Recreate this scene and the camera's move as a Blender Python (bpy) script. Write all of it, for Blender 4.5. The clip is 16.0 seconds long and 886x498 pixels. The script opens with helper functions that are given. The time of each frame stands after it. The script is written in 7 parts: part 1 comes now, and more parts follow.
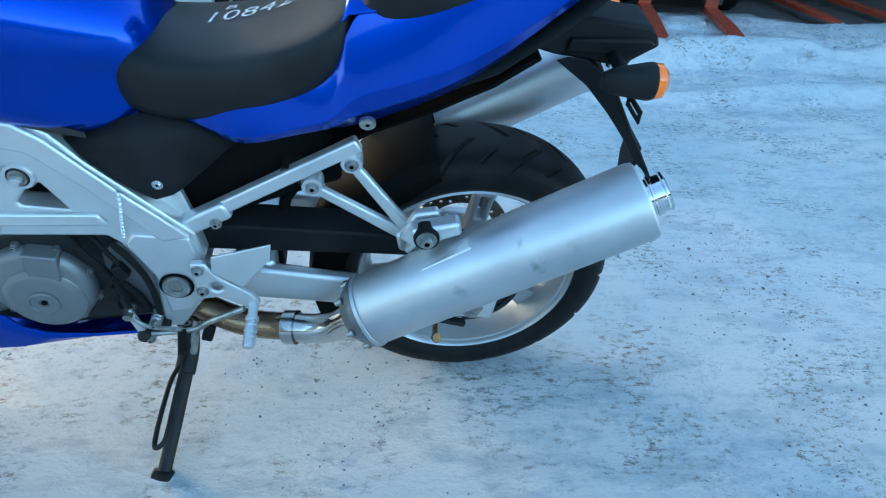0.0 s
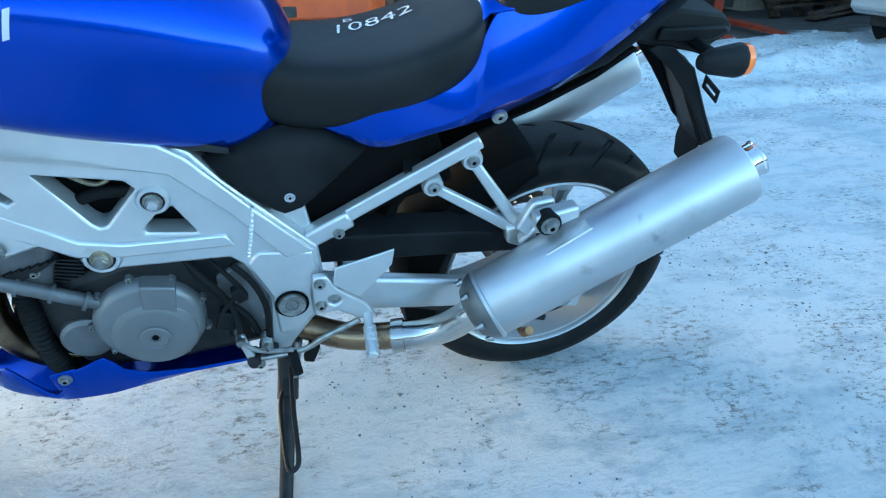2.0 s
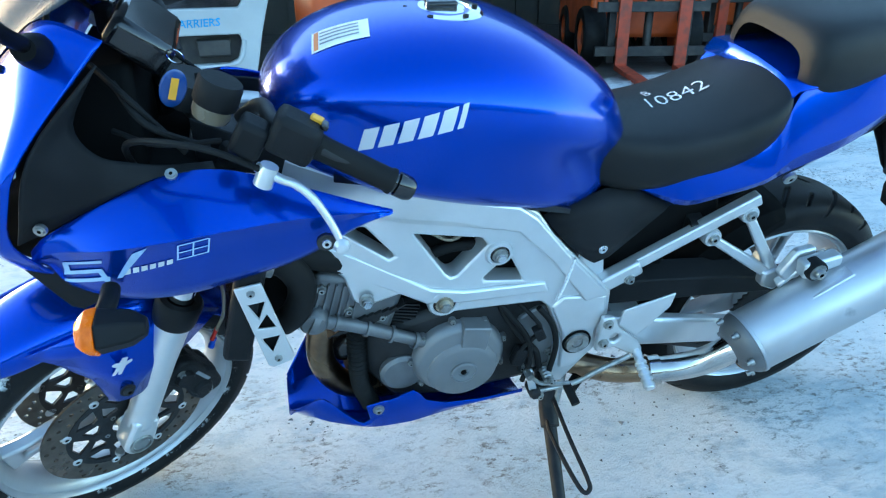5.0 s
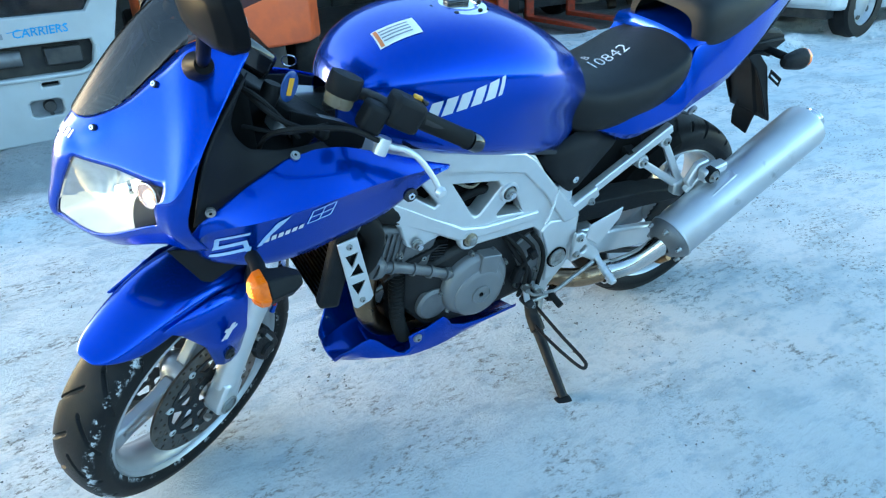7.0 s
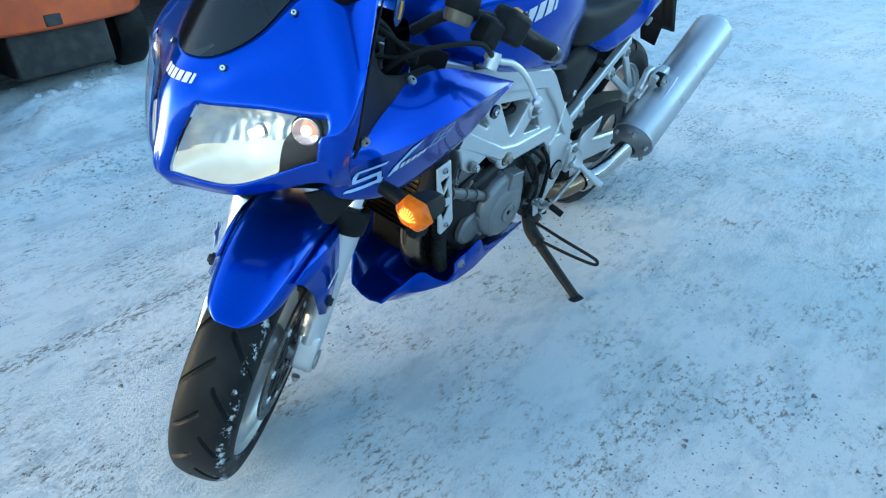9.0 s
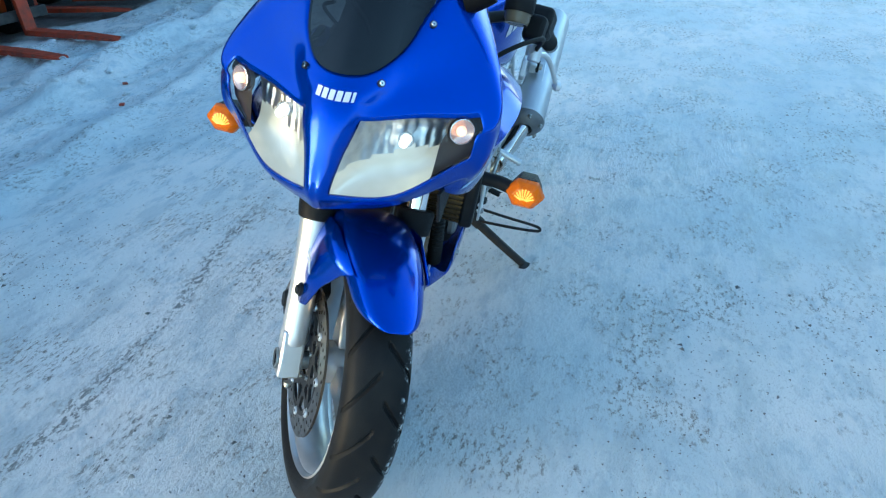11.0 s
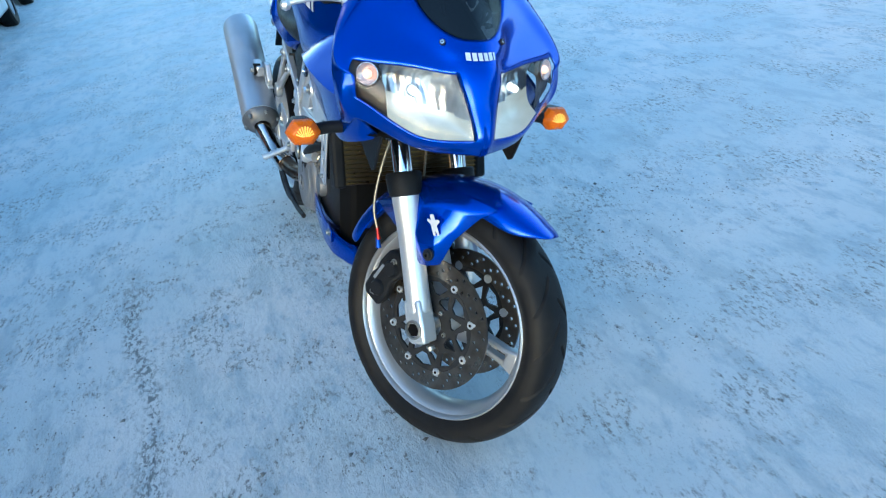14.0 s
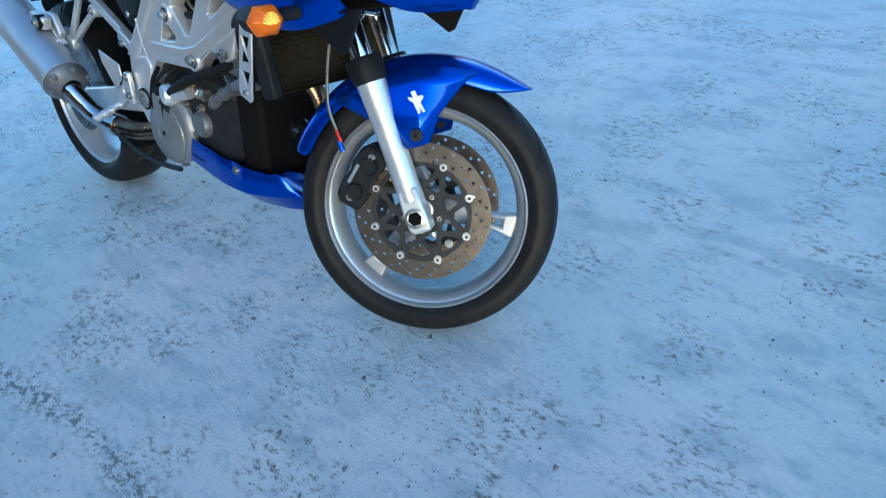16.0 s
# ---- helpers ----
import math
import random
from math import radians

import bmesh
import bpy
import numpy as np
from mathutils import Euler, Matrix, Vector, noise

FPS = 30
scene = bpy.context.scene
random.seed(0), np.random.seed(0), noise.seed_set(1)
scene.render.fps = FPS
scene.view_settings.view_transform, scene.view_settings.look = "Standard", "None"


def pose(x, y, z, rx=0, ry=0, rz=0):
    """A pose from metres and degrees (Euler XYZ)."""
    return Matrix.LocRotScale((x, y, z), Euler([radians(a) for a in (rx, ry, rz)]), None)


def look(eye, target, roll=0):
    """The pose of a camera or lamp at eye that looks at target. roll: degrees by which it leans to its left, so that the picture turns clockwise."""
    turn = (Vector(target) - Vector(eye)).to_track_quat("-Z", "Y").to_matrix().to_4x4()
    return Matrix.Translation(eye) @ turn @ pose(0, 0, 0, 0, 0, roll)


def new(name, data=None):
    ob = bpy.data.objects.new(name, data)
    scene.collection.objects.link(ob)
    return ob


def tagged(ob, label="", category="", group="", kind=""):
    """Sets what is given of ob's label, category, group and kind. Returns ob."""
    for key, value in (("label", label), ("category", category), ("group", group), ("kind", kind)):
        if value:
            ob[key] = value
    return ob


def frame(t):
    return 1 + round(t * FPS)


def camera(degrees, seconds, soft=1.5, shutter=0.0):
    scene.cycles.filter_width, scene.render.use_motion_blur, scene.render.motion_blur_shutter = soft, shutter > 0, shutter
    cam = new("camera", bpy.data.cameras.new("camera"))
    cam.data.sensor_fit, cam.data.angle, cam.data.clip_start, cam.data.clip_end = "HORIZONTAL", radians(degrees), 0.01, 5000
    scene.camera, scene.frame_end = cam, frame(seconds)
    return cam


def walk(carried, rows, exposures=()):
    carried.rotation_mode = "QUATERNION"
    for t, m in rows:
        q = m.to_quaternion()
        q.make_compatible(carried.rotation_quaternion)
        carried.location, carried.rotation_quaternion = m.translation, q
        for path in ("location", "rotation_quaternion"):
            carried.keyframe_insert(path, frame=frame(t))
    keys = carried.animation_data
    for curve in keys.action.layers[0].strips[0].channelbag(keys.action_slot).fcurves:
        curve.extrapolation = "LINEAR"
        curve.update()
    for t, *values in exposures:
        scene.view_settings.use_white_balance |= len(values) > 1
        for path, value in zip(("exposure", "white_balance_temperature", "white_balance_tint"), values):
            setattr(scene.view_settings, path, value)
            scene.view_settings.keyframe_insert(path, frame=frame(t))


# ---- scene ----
from mathutils.bvhtree import BVHTree
from mathutils.geometry import delaunay_2d_cdt

cam = camera(67.2, 16.0, soft=1.2)
PATH = [
    (0, (-0.186, -1.312, 1.052), (0.007, 0.415, 0.060), 2.5),
    (0.5, (-0.307, -1.367, 1.029), (0.026, 0.382, 0.116), 2.7),
    (1, (-0.413, -1.393, 1.013), (-0.053, 0.365, 0.131), 0.9),
    (1.5, (-0.476, -1.366, 0.995), (-0.072, 0.390, 0.129), 0.5),
    (2, (-0.561, -1.328, 0.988), (-0.092, 0.410, 0.114), -0.0),
    (2.5, (-0.635, -1.303, 0.995), (-0.231, 0.435, 0.092), -0.9),
    (3, (-0.713, -1.274, 0.976), (-0.345, 0.470, 0.070), 0.6),
    (3.5, (-0.811, -1.253, 0.967), (-0.439, 0.491, 0.061), 2.0),
    (4, (-0.909, -1.252, 0.984), (-0.583, 0.503, 0.083), 1.0),
    (4.5, (-1.001, -1.276, 1.033), (-0.630, 0.497, 0.186), 0.3),
    (4.7, (-1.036, -1.287, 1.062), (-0.641, 0.495, 0.245), -0.2),
    (6.8, (-1.525, -1.440, 1.153), (-0.666, 0.141, 0.280), -2.0),
    (7, (-1.574, -1.439, 1.164), (-0.678, 0.119, 0.285), -3.0),
    (7.5, (-1.701, -1.382, 1.129), (-0.709, 0.076, 0.185), -3.0),
    (8, (-1.834, -1.303, 1.110), (-0.711, 0.012, 0.105), -2.8),
    (8.2, (-1.875, -1.288, 1.113), (-0.736, 0.012, 0.108), -3.9),
    (10.3, (-2.322, -0.770, 1.177), (-0.744, -0.132, 0.128), -3.2),
    (10.5, (-2.340, -0.722, 1.182), (-0.746, -0.157, 0.115), -3.9),
    (11, (-2.465, -0.599, 1.191), (-0.805, -0.144, 0.173), -4.7),
    (11.5, (-2.651, -0.466, 1.245), (-0.916, -0.142, 0.305), -7.7),
    (12, (-2.686, -0.355, 1.247), (-0.917, -0.135, 0.339), -10.1),
    (12.5, (-2.676, -0.198, 1.258), (-0.921, -0.149, 0.300), -11.7),
    (13, (-2.666, -0.066, 1.259), (-0.935, -0.120, 0.257), -11.9),
    (13.5, (-2.695, 0.127, 1.249), (-1.010, -0.188, 0.217), -11.9),
    (14, (-2.680, 0.278, 1.243), (-1.046, -0.225, 0.203), -10.4),
    (14.5, (-2.575, 0.380, 1.211), (-1.062, -0.297, 0.093), -10.9),
    (15, (-2.489, 0.470, 1.191), (-1.111, -0.337, -0.014), -11.0),
    (15.5, (-2.436, 0.640, 1.164), (-1.165, -0.311, -0.053), -11.3),
    (16, (-2.398, 0.800, 1.146), (-1.262, -0.299, -0.080), -10.9),
]
EXPOSURES = [(0, 2.42, 5650, -4), (3.5, 2.74, 5650, -4), (7, 2.66, 5850, -5), (11, 2.04, 5500, -5), (12.5, 2.00, 5400, -4), (16, 1.76, 4850, -3)]
walk(cam, [(t, look(e, g, r)) for t, e, g, r in PATH], EXPOSURES)

# ---- light: clear cold evening in open shade, the low sun hidden behind the shed ----
SUN_YAW = 135.0
world = bpy.data.worlds.new("evening_sky")
scene.world = world
world.use_nodes = True
wt = world.node_tree
sky = wt.nodes.new("ShaderNodeTexSky")
sky.sky_type = "NISHITA"
sky.sun_disc = False
sky.sun_elevation = radians(11.0)
sky.sun_rotation = radians(90.0 - SUN_YAW)
sky.air_density, sky.dust_density, sky.ozone_density = 1.0, 0.6, 1.4
wt.nodes["Background"].inputs["Strength"].default_value = 0.15
wt.links.new(sky.outputs[0], wt.nodes["Background"].inputs["Color"])
sun = new("sun", bpy.data.lights.new("sun", "SUN"))
sun.data.energy, sun.data.angle, sun.data.color = 0.36, radians(28), (1.0, 0.60, 0.33)
a = radians(SUN_YAW)
sun.matrix_world = look((20 * math.cos(a), 20 * math.sin(a), 3.9), (0, 0, 0))


# ---- materials ----
def material(name, base, rough=0.5, metal=0.0, coat=0.0, second=None, scale=8.0, spread=0.25, bump=0.0, bscale=200.0,
             fine=None, emit=None, power=0.0, rvar=0.12, aniso=0.0, spec=0.5):
    m = bpy.data.materials.new(name)
    m.use_nodes = True
    nt = m.node_tree
    p = nt.nodes["Principled BSDF"]
    co = nt.nodes.new("ShaderNodeTexCoord")
    p.inputs["Metallic"].default_value = metal
    p.inputs["Coat Weight"].default_value = coat
    p.inputs["Coat Roughness"].default_value = 0.06
    p.inputs["Anisotropic"].default_value = aniso
    p.inputs["Specular IOR Level"].default_value = spec
    p.inputs["Coat IOR"].default_value = 1.4
    n1 = nt.nodes.new("ShaderNodeTexNoise")
    n1.inputs["Scale"].default_value, n1.inputs["Detail"].default_value = scale, 6.0
    nt.links.new(co.outputs["Object"], n1.inputs["Vector"])
    mix = nt.nodes.new("ShaderNodeMix")
    mix.data_type = "RGBA"
    sec = second or tuple(c * (1 - spread) for c in base)
    mix.inputs["A"].default_value, mix.inputs["B"].default_value = (*base, 1), (*sec, 1)
    ramp = nt.nodes.new("ShaderNodeMapRange")
    ramp.inputs["From Min"].default_value, ramp.inputs["From Max"].default_value = 0.42, 0.68
    nt.links.new(n1.outputs["Fac"], ramp.inputs["Value"])
    nt.links.new(ramp.outputs["Result"], mix.inputs["Factor"])
    nt.links.new(mix.outputs["Result"], p.inputs["Base Color"])
    n2 = nt.nodes.new("ShaderNodeTexNoise")
    n2.inputs["Scale"].default_value, n2.inputs["Detail"].default_value = bscale, 3.0
    nt.links.new(co.outputs["Object"], n2.inputs["Vector"])
    rr = nt.nodes.new("ShaderNodeMapRange")
    rr.inputs["To Min"].default_value = max(0.02, rough - rvar)
    rr.inputs["To Max"].default_value = min(1.0, rough + rvar)
    nt.links.new(n1.outputs["Fac"], rr.inputs["Value"])
    nt.links.new(rr.outputs["Result"], p.inputs["Roughness"])
    if bump:
        b = nt.nodes.new("ShaderNodeBump")
        b.inputs["Strength"].default_value, b.inputs["Distance"].default_value = bump, 0.002
        nt.links.new(n2.outputs["Fac"], b.inputs["Height"])
        nt.links.new(b.outputs["Normal"], p.inputs["Normal"])
    if emit:
        p.inputs["Emission Color"].default_value = (*emit, 1)
        p.inputs["Emission Strength"].default_value = power
    return m


def glass(name, tint=(1, 1, 1), rough=0.02, ior=1.3, clear=0.85, sheen=0.75):
    m = bpy.data.materials.new(name)
    m.use_nodes = True
    nt = m.node_tree
    nt.nodes.remove(nt.nodes["Principled BSDF"])
    tr, gl, mx, fr = (nt.nodes.new("ShaderNode" + k) for k in ("BsdfTransparent", "BsdfGlossy", "MixShader", "LayerWeight"))
    pw, ma = nt.nodes.new("ShaderNodeMath"), nt.nodes.new("ShaderNodeMath")
    tr.inputs["Color"].default_value = (*[c * clear for c in tint], 1)
    gl.inputs["Roughness"].default_value = rough
    f0 = ((ior - 1) / (ior + 1)) ** 2
    pw.operation, ma.operation = "POWER", "MULTIPLY_ADD"
    pw.inputs[1].default_value = 4.5
    ma.inputs[1].default_value, ma.inputs[2].default_value = sheen, f0
    nt.links.new(fr.outputs["Facing"], pw.inputs[0])
    nt.links.new(pw.outputs[0], ma.inputs[0])
    nt.links.new(ma.outputs[0], mx.inputs[0])
    nt.links.new(tr.outputs[0], mx.inputs[1])
    nt.links.new(gl.outputs[0], mx.inputs[2])
    nt.links.new(mx.outputs[0], nt.nodes["Material Output"].inputs["Surface"])
    return m


def fluted_reflector():
    """Bright metal pressed into upright flutes with small facets."""
    m = material("fluted_reflector", (0.60, 0.61, 0.62), 0.36, 1.0, spread=0.2, scale=45)
    nt = m.node_tree
    co, wv, vo, ad, bp = (nt.nodes.new("ShaderNode" + k) for k in ("TexCoord", "TexWave", "TexVoronoi", "Math", "Bump"))
    wv.bands_direction = "Y"
    wv.inputs["Scale"].default_value, wv.inputs["Distortion"].default_value = 20.0, 3.5
    vo.inputs["Scale"].default_value = 42.0
    bp.inputs["Strength"].default_value, bp.inputs["Distance"].default_value = 0.55, 0.0028
    nt.links.new(co.outputs["Object"], wv.inputs["Vector"])
    nt.links.new(co.outputs["Object"], vo.inputs["Vector"])
    nt.links.new(wv.outputs["Fac"], ad.inputs[0])
    nt.links.new(vo.outputs["Distance"], ad.inputs[1])
    nt.links.new(ad.outputs[0], bp.inputs["Height"])
    nt.links.new(bp.outputs["Normal"], nt.nodes["Principled BSDF"].inputs["Normal"])
    return m


BLUE = material("blue_metallic_paint", (0.0001, 0.043, 0.425), 0.24, 0.72, 0.6, spread=0.10, scale=3.0, rvar=0.03, spec=0.2)
FRAME_SILVER = material("satin_silver_paint", (0.66, 0.665, 0.67), 0.34, 0.68, spread=0.12, scale=9, bump=0.05, bscale=500)
CAN = material("brushed_aluminium", (0.58, 0.59, 0.61), 0.47, 0.9, spread=0.14, scale=7, aniso=0.5, rvar=0.06)
POLISHED = material("polished_steel", (0.62, 0.60, 0.57), 0.12, 1.0, spread=0.3, scale=14)
HEAT = material("heat_browned_steel", (0.30, 0.20, 0.12), 0.28, 1.0, second=(0.10, 0.07, 0.05), scale=12)
CHROME = material("chrome", (0.75, 0.75, 0.76), 0.08, 1.0, spread=0.1)
BOLT = material("zinc_bolt", (0.40, 0.40, 0.38), 0.35, 0.9, spread=0.4, scale=60)
COVER = material("pale_engine_cover_paint", (0.205, 0.208, 0.214), 0.40, 0.45, spread=0.12, scale=10, bump=0.12, bscale=500)
BRASSY = material("yellowed_zinc", (0.44, 0.39, 0.30), 0.35, 0.9, spread=0.4, scale=60)
BRASS = material("dull_brass", (0.36, 0.20, 0.09), 0.4, 0.9, spread=0.4, scale=60)
ENGINE = material("grey_engine_casting", (0.165, 0.167, 0.172), 0.46, 0.5, spread=0.3, scale=14, bump=0.3, bscale=420)
DARKMETAL = material("dark_engine_casting", (0.025, 0.025, 0.026), 0.55, 0.5, spread=0.4, scale=18, bump=0.3, bscale=350)
RUBBER = material("tyre_rubber", (0.011, 0.011, 0.0115), 0.46, second=(0.017, 0.016, 0.015), scale=22, bump=0.2, bscale=380, spec=0.10)
HOSE = material("black_rubber_hose", (0.012, 0.012, 0.012), 0.55, spread=0.3, spec=0.10)
PLASTIC = material("black_grained_plastic", (0.008, 0.0085, 0.0095), 0.5, second=(0.015, 0.0155, 0.017), scale=10, bump=0.35, bscale=900, spec=0.13)
GLOSSBLACK = material("gloss_black_plastic", (0.008, 0.008, 0.009), 0.18, coat=0.4)
VINYL = material("black_seat_vinyl", (0.010, 0.0105, 0.011), 0.38, second=(0.018, 0.018, 0.019), scale=7, bump=0.5, bscale=700, spec=0.20)
# near black for plastic bodies, and for the shade painted in holes and gaps
CAVITY = material("shade_and_plastic_black", (0.006, 0.006, 0.006), 0.7, spread=0.3, spec=0.05)
RIM = material("silver_wheel_paint", (0.43, 0.44, 0.455), 0.35, 0.6, spread=0.14, scale=12)
DISC = material("brake_disc_steel", (0.17, 0.145, 0.12), 0.30, 0.95, second=(0.10, 0.085, 0.07), scale=26)
STAND = material("black_stand_paint", (0.012, 0.012, 0.013), 0.45, second=(0.022, 0.021, 0.020), scale=30, bump=0.2, spec=0.2)
FLUTED = fluted_reflector()
REFLECTOR = material("lamp_reflector", (0.74, 0.75, 0.76), 0.27, 1.0, spread=0.30, scale=45)
LAMP = material("lit_bulb", (1, 0.95, 0.85), 0.3, emit=(1.0, 0.93, 0.78), power=0.5)
# the bulb's light on this reflector is put in as its own glow
LITBOWL = material("self_lit_lower_reflector", (0.40, 0.40, 0.36), 0.42, 0.9, emit=(1.0, 0.96, 0.80), power=0.105, spread=0.15, scale=30)
SMOKE = material("smoked_lamp_corner", (0.050, 0.041, 0.036), 0.35, spec=0.3)
SHELL = material("dull_black_shell", (0.006, 0.006, 0.007), 0.42, spec=0.05)
# the side bulb's light, given to its bowl as emission
SIDEBOWL = material("self_lit_side_bowl", (0.42, 0.34, 0.32), 0.2, 0.9, emit=(1.0, 0.62, 0.50), power=0.07, spread=0.2, scale=60)
POSITION = material("lit_side_bulb", (1, 0.8, 0.6), 0.3, emit=(1.0, 0.40, 0.20), power=0.30)
AMBER = material("amber_lens", (0.75, 0.17, 0.01), 0.16, coat=0.8, emit=(1.0, 0.24, 0.01), power=0.04, scale=40)
AMBERGLOW = material("lit_amber_lens", (0.50, 0.105, 0.002), 0.28, coat=0.1, spec=0.2, second=(0.36, 0.066, 0.001), emit=(1.0, 0.24, 0.003), power=0.030, scale=60)
AMBERHOT = material("amber_lens_glow", (0.9, 0.35, 0.03), 0.3, emit=(1.0, 0.55, 0.08), power=0.24)
LENS = glass("clear_lens", ior=1.35, clear=0.96)
TINT = glass("smoked_screen", (0.085, 0.080, 0.076), 0.24, 1.62, 1.0, 0.12)
DECAL = material("silver_decal", (0.62, 0.64, 0.67), 0.4, 0.2, spread=0.1)
PALEDECAL = material("pale_blue_decal", (0.35, 0.52, 0.78), 0.4, spread=0.15, scale=60)
CHALK = material("white_chalk", (0.75, 0.76, 0.76), 0.8, second=(0.35, 0.36, 0.37), scale=120)
PAPER = material("white_label", (0.78, 0.78, 0.76), 0.5, spread=0.1)
ORANGEPRINT = material("orange_print", (0.7, 0.22, 0.05), 0.5)
GREYPRINT = material("grey_print", (0.25, 0.26, 0.28), 0.6)
YELLOW = material("yellow_plastic", (0.85, 0.42, 0.03), 0.4)
REDANO = material("red_anodised", (0.55, 0.03, 0.02), 0.3, 0.6)
BLUEANO = material("blue_anodised", (0.02, 0.10, 0.60), 0.3, 0.6)
BRAID = material("braided_line", (0.30, 0.27, 0.20), 0.35, 0.7, spread=0.5, scale=300)
CORE = material("radiator_core", (0.040, 0.026, 0.012), 0.4, 0.8, spread=0.2, scale=50)
CORETUBE = material("radiator_tube", (0.066, 0.042, 0.017), 0.30, 1.0, spread=0.35, scale=90)

def snowy_rubber():
    m = RUBBER.copy()
    m.name = "tyre_rubber_with_snow_traces"
    nt = m.node_tree
    p = nt.nodes["Principled BSDF"]
    co = nt.nodes.new("ShaderNodeTexCoord")
    n = nt.nodes.new("ShaderNodeTexNoise")
    n.inputs["Scale"].default_value, n.inputs["Detail"].default_value, n.inputs["Roughness"].default_value = 42.0, 7.0, 0.75
    r = nt.nodes.new("ShaderNodeMapRange")
    r.inputs["From Min"].default_value, r.inputs["From Max"].default_value = 0.53, 0.58
    mx = nt.nodes.new("ShaderNodeMix")
    mx.data_type = "RGBA"
    mx.inputs["B"].default_value = (0.65, 0.67, 0.68, 1)
    nt.links.new(co.outputs["Object"], n.inputs["Vector"])
    nt.links.new(n.outputs["Fac"], r.inputs["Value"])
    dot = nt.nodes.new("ShaderNodeVectorMath")
    dot.operation = "DOT_PRODUCT"
    dot.inputs[1].default_value = (-0.468, 0.864, 0.185)
    rim = nt.nodes.new("ShaderNodeMapRange")
    for k, x in (("From Min", 0.699), ("From Max", 0.692), ("To Min", 0.0), ("To Max", 0.8)):
        rim.inputs[k].default_value = x
    outer = nt.nodes.new("ShaderNodeMapRange")
    for k, x in (("From Min", 0.680), ("From Max", 0.686)):
        outer.inputs[k].default_value = x
    band = nt.nodes.new("ShaderNodeMath")
    band.operation = "MULTIPLY"
    both = nt.nodes.new("ShaderNodeMath")
    both.operation = "MULTIPLY"
    nt.links.new(co.outputs["Object"], dot.inputs[0])
    nt.links.new(dot.outputs["Value"], rim.inputs["Value"])
    nt.links.new(dot.outputs["Value"], outer.inputs["Value"])
    nt.links.new(rim.outputs["Result"], band.inputs[0])
    nt.links.new(outer.outputs["Result"], band.inputs[1])
    nt.links.new(band.outputs[0], both.inputs[0])
    nt.links.new(r.outputs["Result"], both.inputs[1])
    nt.links.new(both.outputs[0], mx.inputs["Factor"])
    nt.links.new(p.inputs["Base Color"].links[0].from_socket, mx.inputs["A"])
    nt.links.new(mx.outputs["Result"], p.inputs["Base Color"])
    return m


SNOWYRUBBER = snowy_rubber()


def smudged_can(spots):
    """The left silencer's metal with its few dull smudges."""
    m = CAN.copy()
    m.name = "brushed_aluminium_with_smudges"
    nt = m.node_tree
    p = nt.nodes["Principled BSDF"]
    co = nt.nodes.new("ShaderNodeTexCoord")
    last = p.inputs["Base Color"].links[0].from_socket
    for at, size, dark in spots:
        d = nt.nodes.new("ShaderNodeVectorMath")
        d.operation = "DISTANCE"
        d.inputs[1].default_value = at
        n = nt.nodes.new("ShaderNodeTexNoise")
        n.inputs["Scale"].default_value = 70.0
        r = nt.nodes.new("ShaderNodeMapRange")
        for k, x in (("From Min", size), ("From Max", size * 0.35), ("To Min", 0.0), ("To Max", dark)):
            r.inputs[k].default_value = x
        add = nt.nodes.new("ShaderNodeMath")
        add.operation = "MULTIPLY_ADD"
        add.inputs[1].default_value, add.inputs[2].default_value = size * 1.2, 0.0
        tot = nt.nodes.new("ShaderNodeMath")
        tot.operation = "ADD"
        mx = nt.nodes.new("ShaderNodeMix")
        mx.data_type = "RGBA"
        mx.inputs["B"].default_value = (0.16, 0.16, 0.17, 1)
        nt.links.new(co.outputs["Object"], d.inputs[0])
        nt.links.new(co.outputs["Object"], n.inputs["Vector"])
        nt.links.new(n.outputs["Fac"], add.inputs[0])
        nt.links.new(d.outputs["Value"], tot.inputs[0])
        nt.links.new(add.outputs[0], tot.inputs[1])
        nt.links.new(tot.outputs[0], r.inputs["Value"])
        nt.links.new(r.outputs["Result"], mx.inputs["Factor"])
        nt.links.new(last, mx.inputs["A"])
        last = mx.outputs["Result"]
    nt.links.new(last, p.inputs["Base Color"])
    return m


SMUDGED = smudged_can((((0.031, -0.275, 0.621), 0.036, 0.8), ((0.070, -0.285, 0.590), 0.040, 0.85), ((-0.055, -0.288, 0.530), 0.034, 0.6), ((0.12, -0.288, 0.63), 0.04, 0.3)))

# ---- mesh helpers ----
def loft(rings, closed=True, caps=True):
    bm = bmesh.new()
    vs = [[bm.verts.new(p) for p in r] for r in rings]
    n = len(rings[0])
    for a, b in zip(vs, vs[1:]):
        for i in range(n if closed else n - 1):
            j = (i + 1) % n
            bm.faces.new((a[i], a[j], b[j], b[i]))
    if closed and caps:
        bm.faces.new(list(reversed(vs[0])))
        bm.faces.new(vs[-1])
    return bm


def smooth_path(pts, k=6):
    pts = [Vector(p) for p in pts]
    ext = [2 * pts[0] - pts[1]] + pts + [2 * pts[-1] - pts[-2]]
    out = []
    for i in range(1, len(ext) - 2):
        a, b, c, d = ext[i - 1:i + 3]
        for s in range(k):
            t = s / k
            out.append(0.5 * (2 * b + (c - a) * t + (2 * a - 5 * b + 4 * c - d) * t * t + (3 * b - a - 3 * c + d) * t ** 3))
    return out + [pts[-1]]


